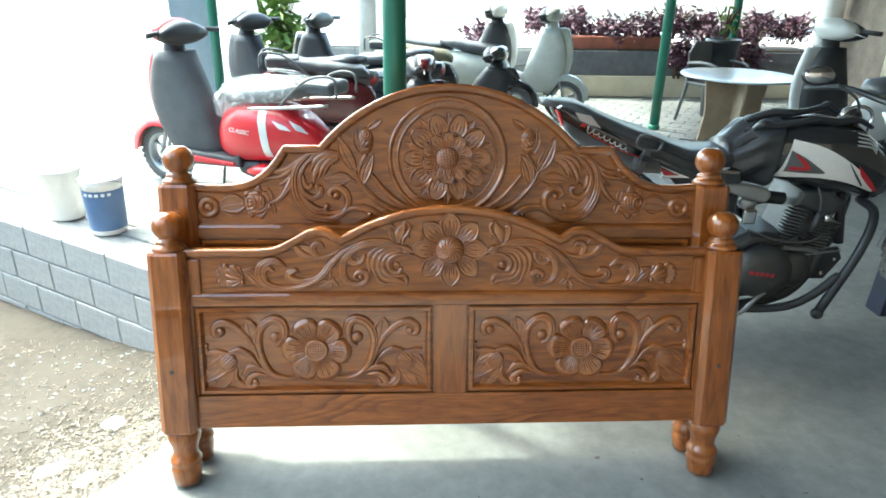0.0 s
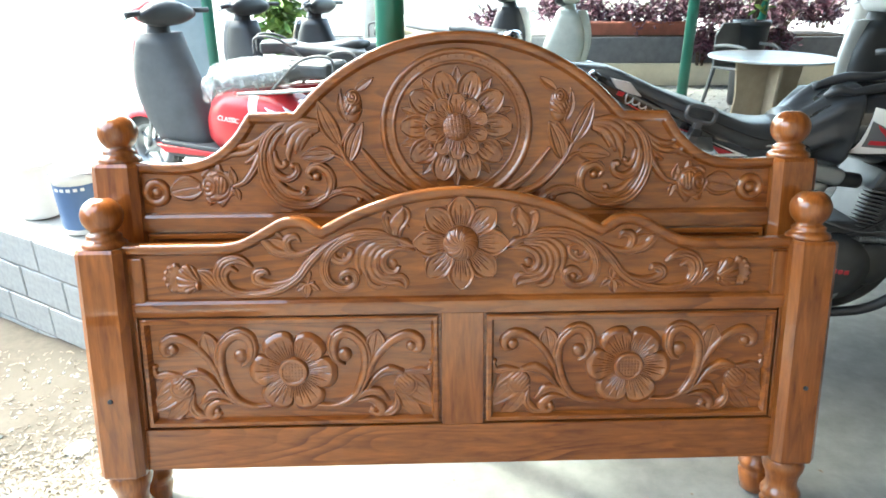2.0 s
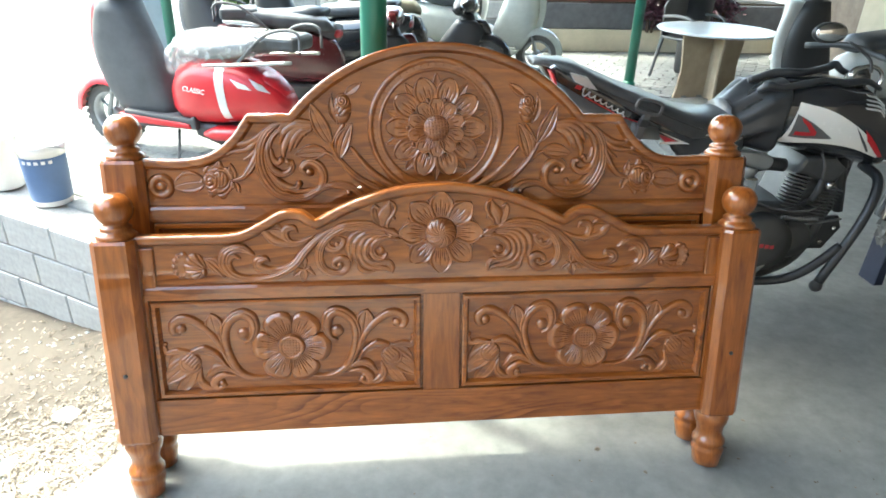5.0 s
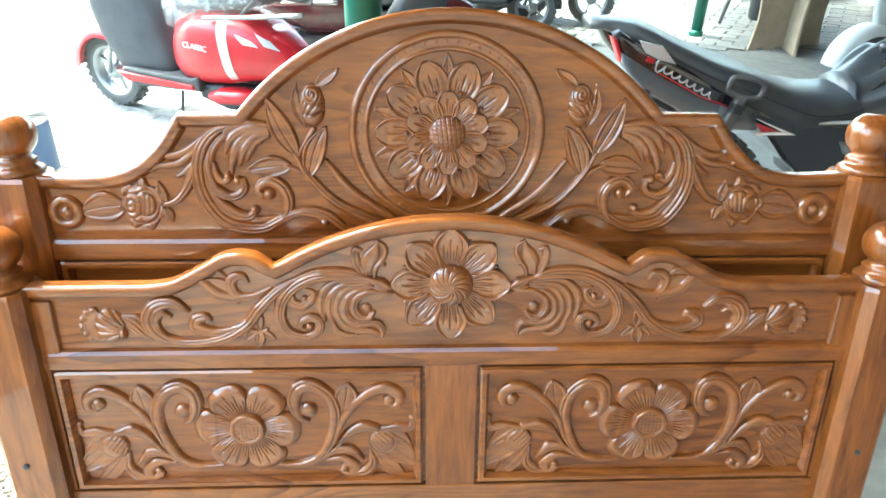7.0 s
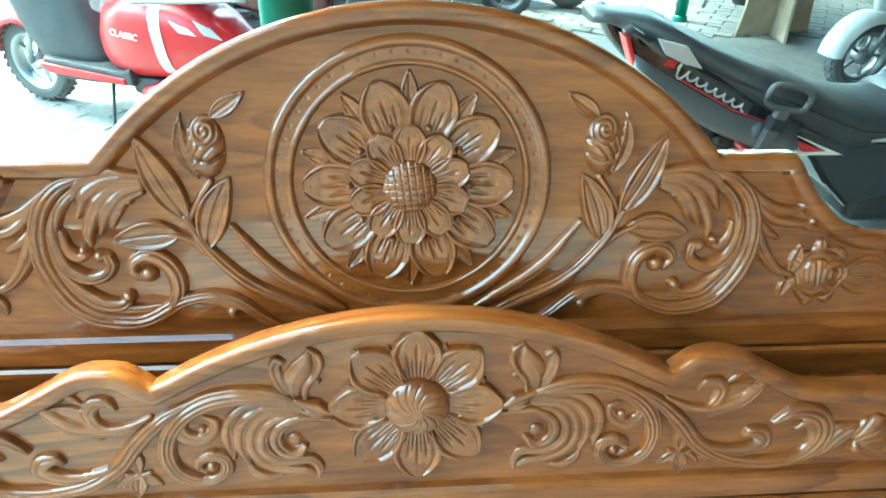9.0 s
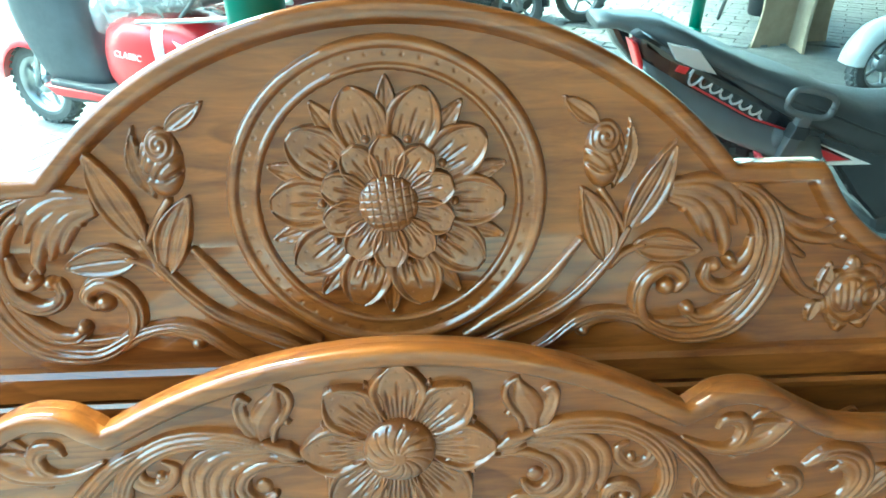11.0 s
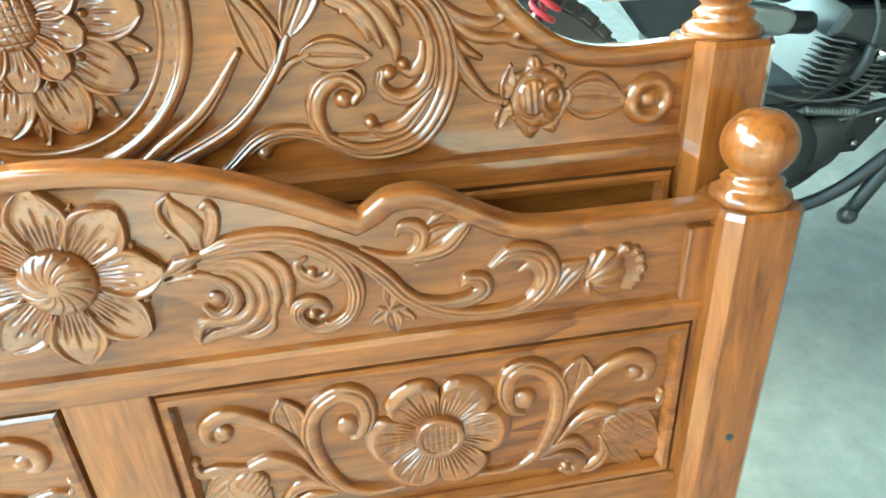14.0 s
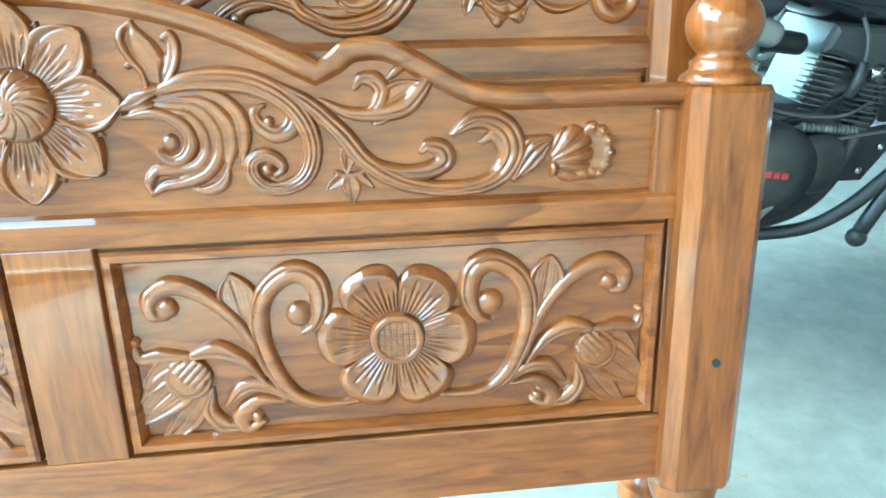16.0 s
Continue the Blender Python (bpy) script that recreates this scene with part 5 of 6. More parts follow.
wp("indicator_lamp", ball((0.452, BY - 0.215, 0.900), 0.030, None, 16, 10, (1.1, 0.8, 0.8)), M_BLACKP, bike)
wp("indicator_lens", ball((0.432, BY - 0.218, 0.901), 0.024, None, 16, 10, (0.8, 0.9, 1.0)), M_LTGREY, bike, "pale indicator lens")
wp("indicator_stem", tube([(0.46, BY - 0.20, 0.895), (0.53, BY - 0.12, 0.885)], 0.012, 10), M_BLACKP, bike)
wp("mudguard_stay", tube([(0.455, BY - 0.062, 0.772), (0.505, BY - 0.064, 0.815), (0.560, BY - 0.064, 0.838), (0.620, BY - 0.062, 0.815), (0.66, BY - 0.06, 0.80)], 0.012, 8), M_BLACKP, bike)

# fuel tank
TX = [1.10, 1.20, 1.32, 1.45, 1.58, 1.70, 1.77]
TC, TB, TA = [0.83, 0.862, 0.858, 0.845, 0.823, 0.77, 0.73], [0.05, 0.092, 0.122, 0.142, 0.143, 0.115, 0.07], [0.09, 0.125, 0.152, 0.163, 0.160, 0.135, 0.08]


def tank_at(x):
    return tuple(float(np.interp(x, TX, q)) for q in (TC, TB, TA))


def tank_y(x, z, off=0.003, p=2.7):
    c, b, a = tank_at(x)
    t = min(0.985, abs((z - c) / b))
    return BY - a * (1 - t ** p) ** (1 / p) - off


def decal(name, top, low, mat, off=0.003, n=20, label=""):
    """A sticker that follows the tank's side, between an upper and a lower line."""
    bm = bmesh.new()
    T, L = spline(top, 6), spline(low, 6)
    k = np.linspace(0, 1, n)
    tt = np.stack([np.interp(k, np.linspace(0, 1, len(T)), T[:, i]) for i in (0, 1)], 1)
    ll = np.stack([np.interp(k, np.linspace(0, 1, len(L)), L[:, i]) for i in (0, 1)], 1)
    rows = []
    for p, q in zip(tt, ll):
        col = []
        for m in np.linspace(0, 1, 7):
            x, z = p + (q - p) * m
            z -= 0.014
            col.append(bm.verts.new((x, tank_y(x, z, off), z)))
        rows.append(col)
    for p, q in zip(rows, rows[1:]):
        for i in range(6):
            bm.faces.new((p[i], p[i + 1], q[i + 1], q[i]))
    return wp(name, bm, mat, bike, label)


wp("fuel_tank", loft([oval(x, BY, tank_at(x)[0], tank_at(x)[2], tank_at(x)[1], 36, 2.7) for x in np.linspace(1.10, 1.77, 26)]), M_GLOSSB, bike)
decal("tank_stripe", [(1.30, 0.935), (1.42, 0.905), (1.55, 0.835), (1.66, 0.745)], [(1.265, 0.782), (1.40, 0.790), (1.53, 0.772), (1.655, 0.728)], M_WHITE, 0.003, 24, "white swoosh decal")
decal("tank_stripe", [(1.295, 0.895), (1.36, 0.862), (1.435, 0.812)], [(1.285, 0.812), (1.36, 0.808), (1.43, 0.808)], M_GREY, 0.005, 14, "grey decal field")
decal("tank_stripe", [(1.31, 0.885), (1.345, 0.862), (1.375, 0.832)], [(1.318, 0.868), (1.335, 0.853), (1.352, 0.832)], M_RED, 0.007, 8, "red chevron")
decal("tank_stripe", [(1.30, 0.834), (1.34, 0.832), (1.375, 0.832)], [(1.298, 0.820), (1.34, 0.819), (1.372, 0.820)], M_RED, 0.007, 8, "red chevron")
decal("tank_stripe", [(1.555, 0.842), (1.61, 0.795), (1.672, 0.735)], [(1.575, 0.800), (1.615, 0.765), (1.66, 0.730)], M_RED, 0.006, 10, "red stripe")
decal("tank_stripe", [(1.515, 0.855), (1.55, 0.815), (1.60, 0.758)], [(1.527, 0.835), (1.552, 0.800), (1.59, 0.758)], M_BLACKP, 0.007, 10, "black stripe")
for k in range(4):
    decal("wing_badge", [(1.545 - 0.004 * k, 0.958 - 0.013 * k), (1.60, 0.945 - 0.012 * k), (1.64 - 0.004 * k, 0.915 - 0.010 * k)], [(1.553 - 0.004 * k, 0.951 - 0.013 * k), (1.60, 0.938 - 0.012 * k), (1.636 - 0.004 * k, 0.909 - 0.010 * k)], M_SILVER, 0.004, 8, "silver wing shape")
# vinyl cover pulled over the back of the tank
bm = bmesh.new()
rings = []
for i, x in enumerate(np.linspace(1.085, 1.262, 24)):
    c, b, a = tank_at(x)
    ring = []
    for k in range(44):
        t = 2 * math.pi * k / 44
        fold = 0.011 * math.sin(9 * t + 22 * (x - 1.1)) * max(0, math.sin((x - 1.085) / 0.18 * math.pi)) + 0.006 * math.sin(31 * x + 3 * t)
        cc, ss = math.cos(t), math.sin(t)
        u, w = (a + 0.012 + fold) * math.copysign(abs(cc) ** 0.74, cc), (b + 0.014 + fold) * math.copysign(abs(ss) ** 0.74, ss)
        ring.append((x + 0.012 * (w / b) * ((x - 1.085) / 0.18) + 0.02 * fold, BY + u, c + w - (0.02 if ss < -0.5 else 0)))
    rings.append(ring)
wp("tank_cover", loft(rings), M_COVER, bike, "black vinyl tank cover with folds")
wp("cover_roll", tube([(1.165, BY - 0.09, 0.945), (1.19, BY - 0.105, 0.968), (1.24, BY - 0.11, 0.962), (1.32, BY - 0.105, 0.974), (1.40, BY - 0.10, 0.986), (1.48, BY - 0.10, 0.978), (1.56, BY - 0.09, 0.982), (1.63, BY - 0.08, 0.952)], (0.010, 0.017, 0.012, 0.014, 0.010, 0.014, 0.011, 0.008), 10), M_COVER, bike, "rolled edge of the vinyl cover")
wp("cover_roll", tube([(1.18, BY + 0.01, 0.960), (1.27, BY, 0.990), (1.36, BY - 0.02, 0.996), (1.46, BY, 1.010), (1.49, BY, 1.022), (1.52, BY - 0.01, 1.0), (1.62, BY, 0.975)], (0.012, 0.017, 0.012, 0.015, 0.012, 0.010), 10), M_COVER, bike, "rolled edge of the vinyl cover")

# engine
wp("crankcase", plate([(1.15, 0.50), (1.22, 0.54), (1.42, 0.53), (1.50, 0.47), (1.49, 0.34), (1.40, 0.26), (1.22, 0.27), (1.13, 0.36)], BY - 0.13, BY + 0.13, 0.03, 3), M_ENGINE, bike, "", False)
wp("clutch_cover", turned_y([(0.112, 0.0), (0.112, 0.05), (0.104, 0.075), (0.060, 0.082), (0.0, 0.084)], (1.275, BY - 0.12, 0.395), 40), M_ENGINE, bike, "round dark clutch cover")
for k in range(5):
    wp("red_mark", box(1.205 + 0.021 * k, 1.220 + 0.021 * k, BY - 0.2065, BY - 0.199, 0.398 - 0.003 * k, 0.412 - 0.003 * k), M_REDS, bike, "small red mark", False)
wp("generator_cover", turned_y([(0.075, 0), (0.075, 0.03), (0.06, 0.05), (0, 0.055)], (1.40, BY - 0.13, 0.40), 28), M_ENGINE, bike)
for xa, za, xb, zb, n, hw in ((1.378, 0.520, 1.405, 0.640, 10, 0.032), (1.485, 0.455, 1.540, 0.585, 12, 0.038)):
    for k in range(n):
        x, z = xa + (xb - xa) * k / (n - 1), za + (zb - za) * k / (n - 1)
        wp("cooling_fin", plate([(x - hw, z + 0.006), (x + hw, z - 0.008), (x + hw, z - 0.0045), (x - hw, z + 0.0095)], BY - 0.125, BY - 0.070), M_FIN, bike, "", False)
wp("cylinder", plate([(1.355, 0.50), (1.510, 0.44), (1.57, 0.57), (1.40, 0.64)], BY - 0.085, BY + 0.085, 0.01), M_ENGINE, bike, "", False)
wp("cylinder_head", plate([(1.372, 0.648), (1.420, 0.640), (1.540, 0.588), (1.575, 0.665), (1.525, 0.705), (1.40, 0.712)], BY - 0.115, BY + 0.10, 0.015), M_ENGINE, bike, "", False)
wp("ribbed_sleeve", tube([(1.345 + 0.0055 * k, BY - 0.150, 0.492 - 0.0006 * k) for k in range(27)], [0.0125 if k % 2 else 0.0085 for k in range(27)], 10, None, 2), M_FIN, bike, "ribbed grey cable sleeve")
wp("shift_rod", tube([(1.25, BY - 0.150, 0.440), (1.31, BY - 0.152, 0.480), (1.345, BY - 0.150, 0.492)], 0.008, 8), M_GREY, bike)
wp("cable_adjuster", tube([(1.335, BY - 0.150, 0.463), (1.40, BY - 0.150, 0.460), (1.43, BY - 0.150, 0.458), (1.60, BY - 0.13, 0.470)], (0.009, 0.008, 0.005, 0.004), 8), M_ALU, bike)
wp("intake_pipe", tube([(1.20, BY - 0.07, 0.66), (1.28, BY - 0.06, 0.67), (1.36, BY - 0.05, 0.66)], 0.026, 12), M_BLACKP, bike)
wp("silver_side_cover", plate(curve2([(1.06, 0.748), (1.16, 0.742), (1.25, 0.722), (1.262, 0.690), (1.235, 0.668), (1.16, 0.690), (1.08, 0.715)], 4), BY - 0.138, BY - 0.10, 0.012, 3), M_ALU, bike, "curved silver side cover", False)
wp("spark_cap", tube([(1.452, BY - 0.135, 0.555), (1.462, BY - 0.140, 0.590), (1.475, BY - 0.130, 0.630)], (0.011, 0.014, 0.011), 10), M_BLACKP, bike)
wp("plug_wire", tube([(1.475, BY - 0.13, 0.63), (1.468, BY - 0.125, 0.69), (1.445, BY - 0.09, 0.76)], 0.0045, 6), M_GREY, bike)
wp("carburettor", ball((1.20, BY - 0.09, 0.655), 0.030, None, 16, 10, (1.2, 0.9, 1.0)), M_ALU, bike)
wp("carburettor_bowl", box(1.17, 1.225, BY - 0.135, BY - 0.05, 0.58, 0.64, 0.008), M_CHROME, bike, "", False)
wp("air_box", box(1.02, 1.16, BY - 0.11, BY + 0.11, 0.58, 0.74, 0.03, 3), M_BLACKP, bike, "", False)
wp("starter_motor", tube([(1.44, BY - 0.06, 0.55), (1.53, BY - 0.06, 0.57)], 0.030, 16), M_ENGINE, bike)
wp("starter_cap", tube([(1.50, BY - 0.12, 0.60), (1.53, BY - 0.12, 0.61)], 0.017, 12), M_CHROME, bike)
wp("exhaust_pipe", tube([(1.42, BY - 0.05, 0.66), (1.50, BY - 0.08, 0.62), (1.54, BY - 0.09, 0.48), (1.47, BY - 0.10, 0.30), (1.30, BY - 0.12, 0.235), (1.05, BY - 0.14, 0.235), (0.7, BY - 0.17, 0.30)], 0.020, 12), M_ENGINE, bike)
wp("silencer", tube([(1.0, BY - 0.17, 0.24), (0.55, BY - 0.19, 0.34)], (0.03, 0.045), 16), M_ENGINE, bike)
wp("frame_tube", tube([(1.66, BY, 0.78), (1.655, BY, 0.62), (1.63, BY, 0.46), (1.50, BY, 0.26), (1.30, BY, 0.22), (1.10, BY, 0.22)], 0.019, 12), M_BLACKP, bike)
wp("frame_tube", tube([(1.598, BY - 0.04, 0.70), (1.640, BY - 0.05, 0.47)], 0.019, 10), M_BLACKP, bike)
wp("engine_bracket", plate([(1.47, 0.45), (1.61, 0.47), (1.635, 0.42), (1.58, 0.33), (1.50, 0.33)], BY - 0.10, BY - 0.085, 0.002), M_BLACKP, bike, "", False)
for x, z in ((1.602, 0.42), (1.560, 0.36)):
    wp("bolt", turned_y([(0.009, 0), (0.009, 0.008), (0, 0.01)], (x, BY - 0.10, z), 10), M_CHROME, bike)
wp("crash_guard", tube([(1.68, BY - 0.05, 0.66), (1.665, BY - 0.17, 0.635), (1.60, BY - 0.23, 0.50), (1.486, BY - 0.25, 0.255)], 0.018, 14), M_GUARD, bike, "dark steel crash guard")
wp("crash_guard", tube([(1.545, BY - 0.235, 0.41), (1.46, BY - 0.225, 0.315), (1.385, BY - 0.20, 0.255), (1.28, BY - 0.16, 0.225), (1.18, BY - 0.14, 0.225)], 0.017, 14), M_GUARD, bike, "dark steel crash guard")
wp("guard_cap", ball((1.484, BY - 0.251, 0.250), 0.024, None, 12, 8), M_BLACKP, bike)
wp("crash_guard", tube([(1.68, BY + 0.05, 0.66), (1.665, BY + 0.17, 0.635), (1.60, BY + 0.23, 0.50), (1.486, BY + 0.25, 0.255)], 0.018, 12), M_GUARD, bike, "dark steel crash guard")
wp("brake_pedal", tube([(1.16, BY - 0.20, 0.225), (1.20, BY - 0.21, 0.235), (1.25, BY - 0.20, 0.285), (1.29, BY - 0.19, 0.315)], 0.009, 10), M_ALU, bike)
wp("foot_peg", tube([(1.14, BY - 0.13, 0.30), (1.14, BY - 0.26, 0.30)], 0.016, 10), M_TYRE, bike)
wp("centre_stand", tube([(1.05, BY - 0.10, 0.25), (1.02, BY - 0.16, 0.083), (1.06, BY - 0.19, 0.081)], 0.012, 8), M_BLACKP, bike)
wp("centre_stand", tube([(1.05, BY + 0.10, 0.25), (1.02, BY + 0.16, 0.083), (1.06, BY + 0.19, 0.081)], 0.012, 8), M_BLACKP, bike)
wp("cable", tube([(1.62, BY - 0.07, 0.95), (1.60, BY - 0.1, 0.70), (1.45, BY - 0.13, 0.56), (1.30, BY - 0.14, 0.50), (1.16, BY - 0.13, 0.48)], 0.004, 6), M_BLACKP, bike)
wp("cable", tube([(1.58, BY - 0.09, 0.56), (1.46, BY - 0.14, 0.515), (1.32, BY - 0.145, 0.52), (1.20, BY - 0.13, 0.56)], 0.0045, 6), M_GREY, bike)
# fork, bars, lamp
for s in (-1, 1):
    wp("fork_leg", tube([(1.80, BY + s * 0.09, 0.98), (2.20, BY + s * 0.09, 0.38)], 0.020, 12), M_ALU, bike)
wp("handlebar", tube([(1.60, BY - 0.36, 1.03), (1.70, BY - 0.24, 1.05), (1.78, BY - 0.1, 1.02), (1.78, BY + 0.1, 1.02), (1.70, BY + 0.24, 1.05), (1.60, BY + 0.36, 1.03)], 0.012, 10), M_BLACKP, bike)
wp("speedometer_ring", tube([(1.545 + 0.060 * math.cos(a), BY - 0.10, 0.990 + 0.045 * math.sin(a)) for a in np.linspace(-0.4, 2.9, 12)], 0.007, 8), M_CHROME, bike)
wp("speedometer", ball((1.545, BY - 0.06, 0.985), 0.045, None, 16, 10, (1, 0.7, 1)), M_GLOSSB, bike)
wp("headlamp", ball((1.90, BY, 0.92), 0.11, None, 20, 12, (0.8, 1, 1)), M_GLOSSB, bike)
wp("mirror_stem", tube([(1.47, BY - 0.21, 1.035), (1.455, BY - 0.20, 1.08), (1.40, BY - 0.16, 1.125)], 0.005, 8), M_BLACKP, bike)
wp("mirror_shell", ball((1.335, BY - 0.14, 1.150), 0.062, None, 20, 12, (1.0, 0.35, 0.56)), M_BLACKP, bike)
wp("mirror_glass", ball((1.335, BY - 0.150, 1.151), 0.055, None, 24, 10, (1.0, 0.27, 0.55)), M_CHROME, bike, "mirror glass")
bm = bmesh.new()
rows = []
for k in range(13):
    a = math.radians(10 + 165 * k / 12)
    rows.append([bm.verts.new((2.22 + r * math.cos(a), BY + d, 0.382 + r * math.sin(a))) for d, r in ((-0.06, 0.315), (-0.05, 0.335), (0, 0.345), (0.05, 0.335), (0.06, 0.315))])
for p, q in zip(rows, rows[1:]):
    for i in range(4):
        bm.faces.new((p[i], p[i + 1], q[i + 1], q[i]))
wp("front_mudguard", bm, M_GLOSSB, bike)
wp("mud_flap", plate([(1.925, 0.33), (1.95, 0.33), (1.955, 0.12), (1.915, 0.12)], BY - 0.05, BY + 0.05, 0.004), M_BLUE, bike, "dark blue mud flap", False)
bike.scale = (1.05, 1.05, 1.05)
bike.location = (1.371, 0.973, -0.073)


# ---- scooters ----
def scooter(loc, yaw, label, paint, inner, seat_mat, group="parked scooters", shield_top=0.95, tail=None, rack=False, wrap=False, low_tail=False, broad=1.0):
    """A scooter that heads along its own -x: front wheel at x=-0.6, rear at x=0.6."""
    e = thing("scooter", (0, 0, 0), label, "scooter", group)
    tyre((-0.60, 0, 0.215), 0.215, 0.09, e, 0.145, M_ALU, 5, 30, 0.010)
    tyre((0.58, 0, 0.215), 0.215, 0.10, e, 0.145, M_ALU, 5, 30, 0.010)
    # mudguard
    bm = bmesh.new()
    rows = []
    for k in range(13):
        a = math.radians(15 + 165 * k / 12)
        rows.append([bm.verts.new((-0.60 + r * math.cos(a), d, 0.225 + r * math.sin(a))) for d, r in ((-0.085, 0.20), (-0.075, 0.25), (0, 0.265), (0.075, 0.25), (0.085, 0.20))])
    for p, q in zip(rows, rows[1:]):
        for i in range(4):
            bm.faces.new((p[i], p[i + 1], q[i + 1], q[i]))
    wp("front_mudguard", bm, paint, e)
    for s in (-1, 1):
        wp("fork_leg", tube([(-0.60, s * 0.06, 0.215), (-0.50, s * 0.06, 0.5)], 0.014, 8), M_ALU, e)
    # leg shield: painted outside, dark inside
    def shield(off, w, n=10, deep=0.035):
        return [oval(-0.57 + off + 0.22 * (1 - t) ** 2 - 0.02 * t + 0.09 * t, 0, 0.26 + (shield_top - 0.26) * t, w * (0.70 + 0.5 * math.sin(math.pi * min(1, t * 0.8 + 0.12)) - 0.34 * t), deep, 18, 3.0, "z") for t in (k / n for k in range(n + 1))]
    wp("leg_shield", loft([[(x - 0.02, y, z) for x, y, z in r] for r in shield(0.0, 0.150 * broad)]), paint, e)
    wp("shield_lining", loft([[(x + 0.095, y, z) for x, y, z in r] for r in shield(0.0, 0.205 * broad, 10, 0.105 * broad)]), inner, e)
    # head and bars
    zc = shield_top + 0.12
    wp("handlebar_cowl", loft([oval(-0.44 + 0.06 * abs(y) / 0.2, y, zc + 0.012 - 0.1 * abs(y) ** 1.5, 0.085 * k, 0.082 * k, 20, 2.4, "y") for y, k in ((-0.20, 0.30), (-0.16, 0.62), (-0.09, 0.92), (0.0, 1.0), (0.09, 0.92), (0.16, 0.62), (0.20, 0.30))]), paint, e)
    wp("dash", loft([oval(-0.355 + 0.03 * abs(y) / 0.2, y, zc - 0.004 - 0.1 * abs(y) ** 1.5, 0.075 * k, 0.080 * k, 20, 2.4, "y") for y, k in ((-0.225, 0.28), (-0.17, 0.6), (-0.09, 0.9), (0.0, 1.0), (0.09, 0.9), (0.17, 0.6), (0.225, 0.28))]), M_BLACKP, e)
    wp("steering_neck", tube([(-0.43, 0, shield_top - 0.10), (-0.405, 0, shield_top + 0.09)], (0.09, 0.06), 14), inner, e)
    for s in (-1, 1):
        wp("handle_grip", tube([(-0.36, s * 0.13, shield_top + 0.13), (-0.30, s * 0.34, shield_top + 0.12)], 0.017, 10), M_BLACKP, e)
        wp("brake_lever", tube([(-0.40, s * 0.15, shield_top + 0.12), (-0.38, s * 0.30, shield_top + 0.09)], 0.006, 6), M_ALU, e)
    # floorboard
    wp("floorboard", plate([(-0.40, 0.24), (-0.38, 0.30), (0.10, 0.285), (0.16, 0.31), (0.16, 0.22), (-0.30, 0.20)], -0.16, 0.16, 0.012), inner, e, "", False)
    wp("floor_trim", plate([(-0.42, 0.275), (0.12, 0.255), (0.13, 0.225), (-0.35, 0.225)], -0.172, 0.172, 0.008), paint, e, "", False)
    # body
    secs = []
    shape = ((-0.03, 0.40, 0.09, 0.10), (0.04, 0.43, 0.17, 0.15), (0.22, 0.46, 0.20, 0.185), (0.42, 0.48, 0.20, 0.20), (0.62, 0.53, 0.16, 0.185), (0.80, 0.60, 0.11, 0.14), (0.90, 0.64, 0.06, 0.08))
    if low_tail:
        shape = ((-0.03, 0.40, 0.11, 0.10), (0.04, 0.43, 0.175, 0.15), (0.18, 0.455, 0.205, 0.185), (0.34, 0.47, 0.205, 0.20), (0.50, 0.475, 0.175, 0.19), (0.62, 0.455, 0.135, 0.165), (0.72, 0.43, 0.085, 0.12), (0.77, 0.415, 0.045, 0.07))
    for x, zc, b, a in shape:
        secs.append(oval(x, 0, zc, a, b, 28, 2.9))
    wp("body_panel", loft(secs), paint, e)
    if low_tail:
        wp("tail_lamp", loft([oval(0.60, 0, 0.555, 0.12, 0.045), oval(0.68, 0, 0.525, 0.09, 0.040), oval(0.755, 0, 0.475, 0.05, 0.03)]), M_RED, e)
    else:
        wp("tail_lamp", loft([oval(0.84, 0, 0.61, 0.10, 0.05), oval(0.905, 0, 0.63, 0.06, 0.03)]), M_RED if tail is None else tail, e)
    wp("engine_unit", plate([(0.10, 0.26), (0.66, 0.28), (0.70, 0.16), (0.30, 0.12), (0.12, 0.17)], -0.12, 0.10, 0.03), M_ENGINE, e, "", False)
    # seat
    secs = []
    for x, z, th, a in ((0.04, 0.66, 0.03, 0.10), (0.10, 0.70, 0.055, 0.135), (0.30, 0.715, 0.06, 0.15), (0.46, 0.73, 0.06, 0.15), (0.62, 0.765, 0.055, 0.14), (0.78, 0.785, 0.03, 0.10)):
        secs.append(oval(x, 0, z, a, th, 20, 3.0))
    wp("seat", loft(secs), seat_mat, e)
    if wrap:
        # loose film with sharp creases
        rings = []
        for x in np.linspace(-0.02, 0.62, 34):
            z, th, a = (float(np.interp(x, [0.0, 0.08, 0.22, 0.36, 0.48, 0.62], q)) for q in ((0.63, 0.685, 0.71, 0.725, 0.745, 0.77), (0.10, 0.115, 0.115, 0.105, 0.09, 0.07), (0.13, 0.175, 0.19, 0.19, 0.18, 0.165)))
            ring = []
            for px, py, pz in oval(x, 0, z, a, th, 56, 2.6):
                c1 = abs(noise.noise((9 * px + 6 * py, 8 * py, 12 * pz)))
                c2 = abs(noise.noise((24 * px, 20 * py - 9 * px, 22 * pz)))
                k = 1.07 - 0.20 * c1 - 0.10 * c2
                ring.append((px, py * k, z + (pz - z) * k))
            rings.append(ring)
        wp("plastic_wrap", loft(rings), M_FILM, e, "crumpled clear plastic wrap over the seat")
    if rack:
        for s in (-1, 1):
            wp("grab_rail", tube([(0.30, s * 0.19, 0.64), (0.55, s * 0.20, 0.665), (0.88, s * 0.17, 0.70)], 0.011, 8), M_ALU, e)
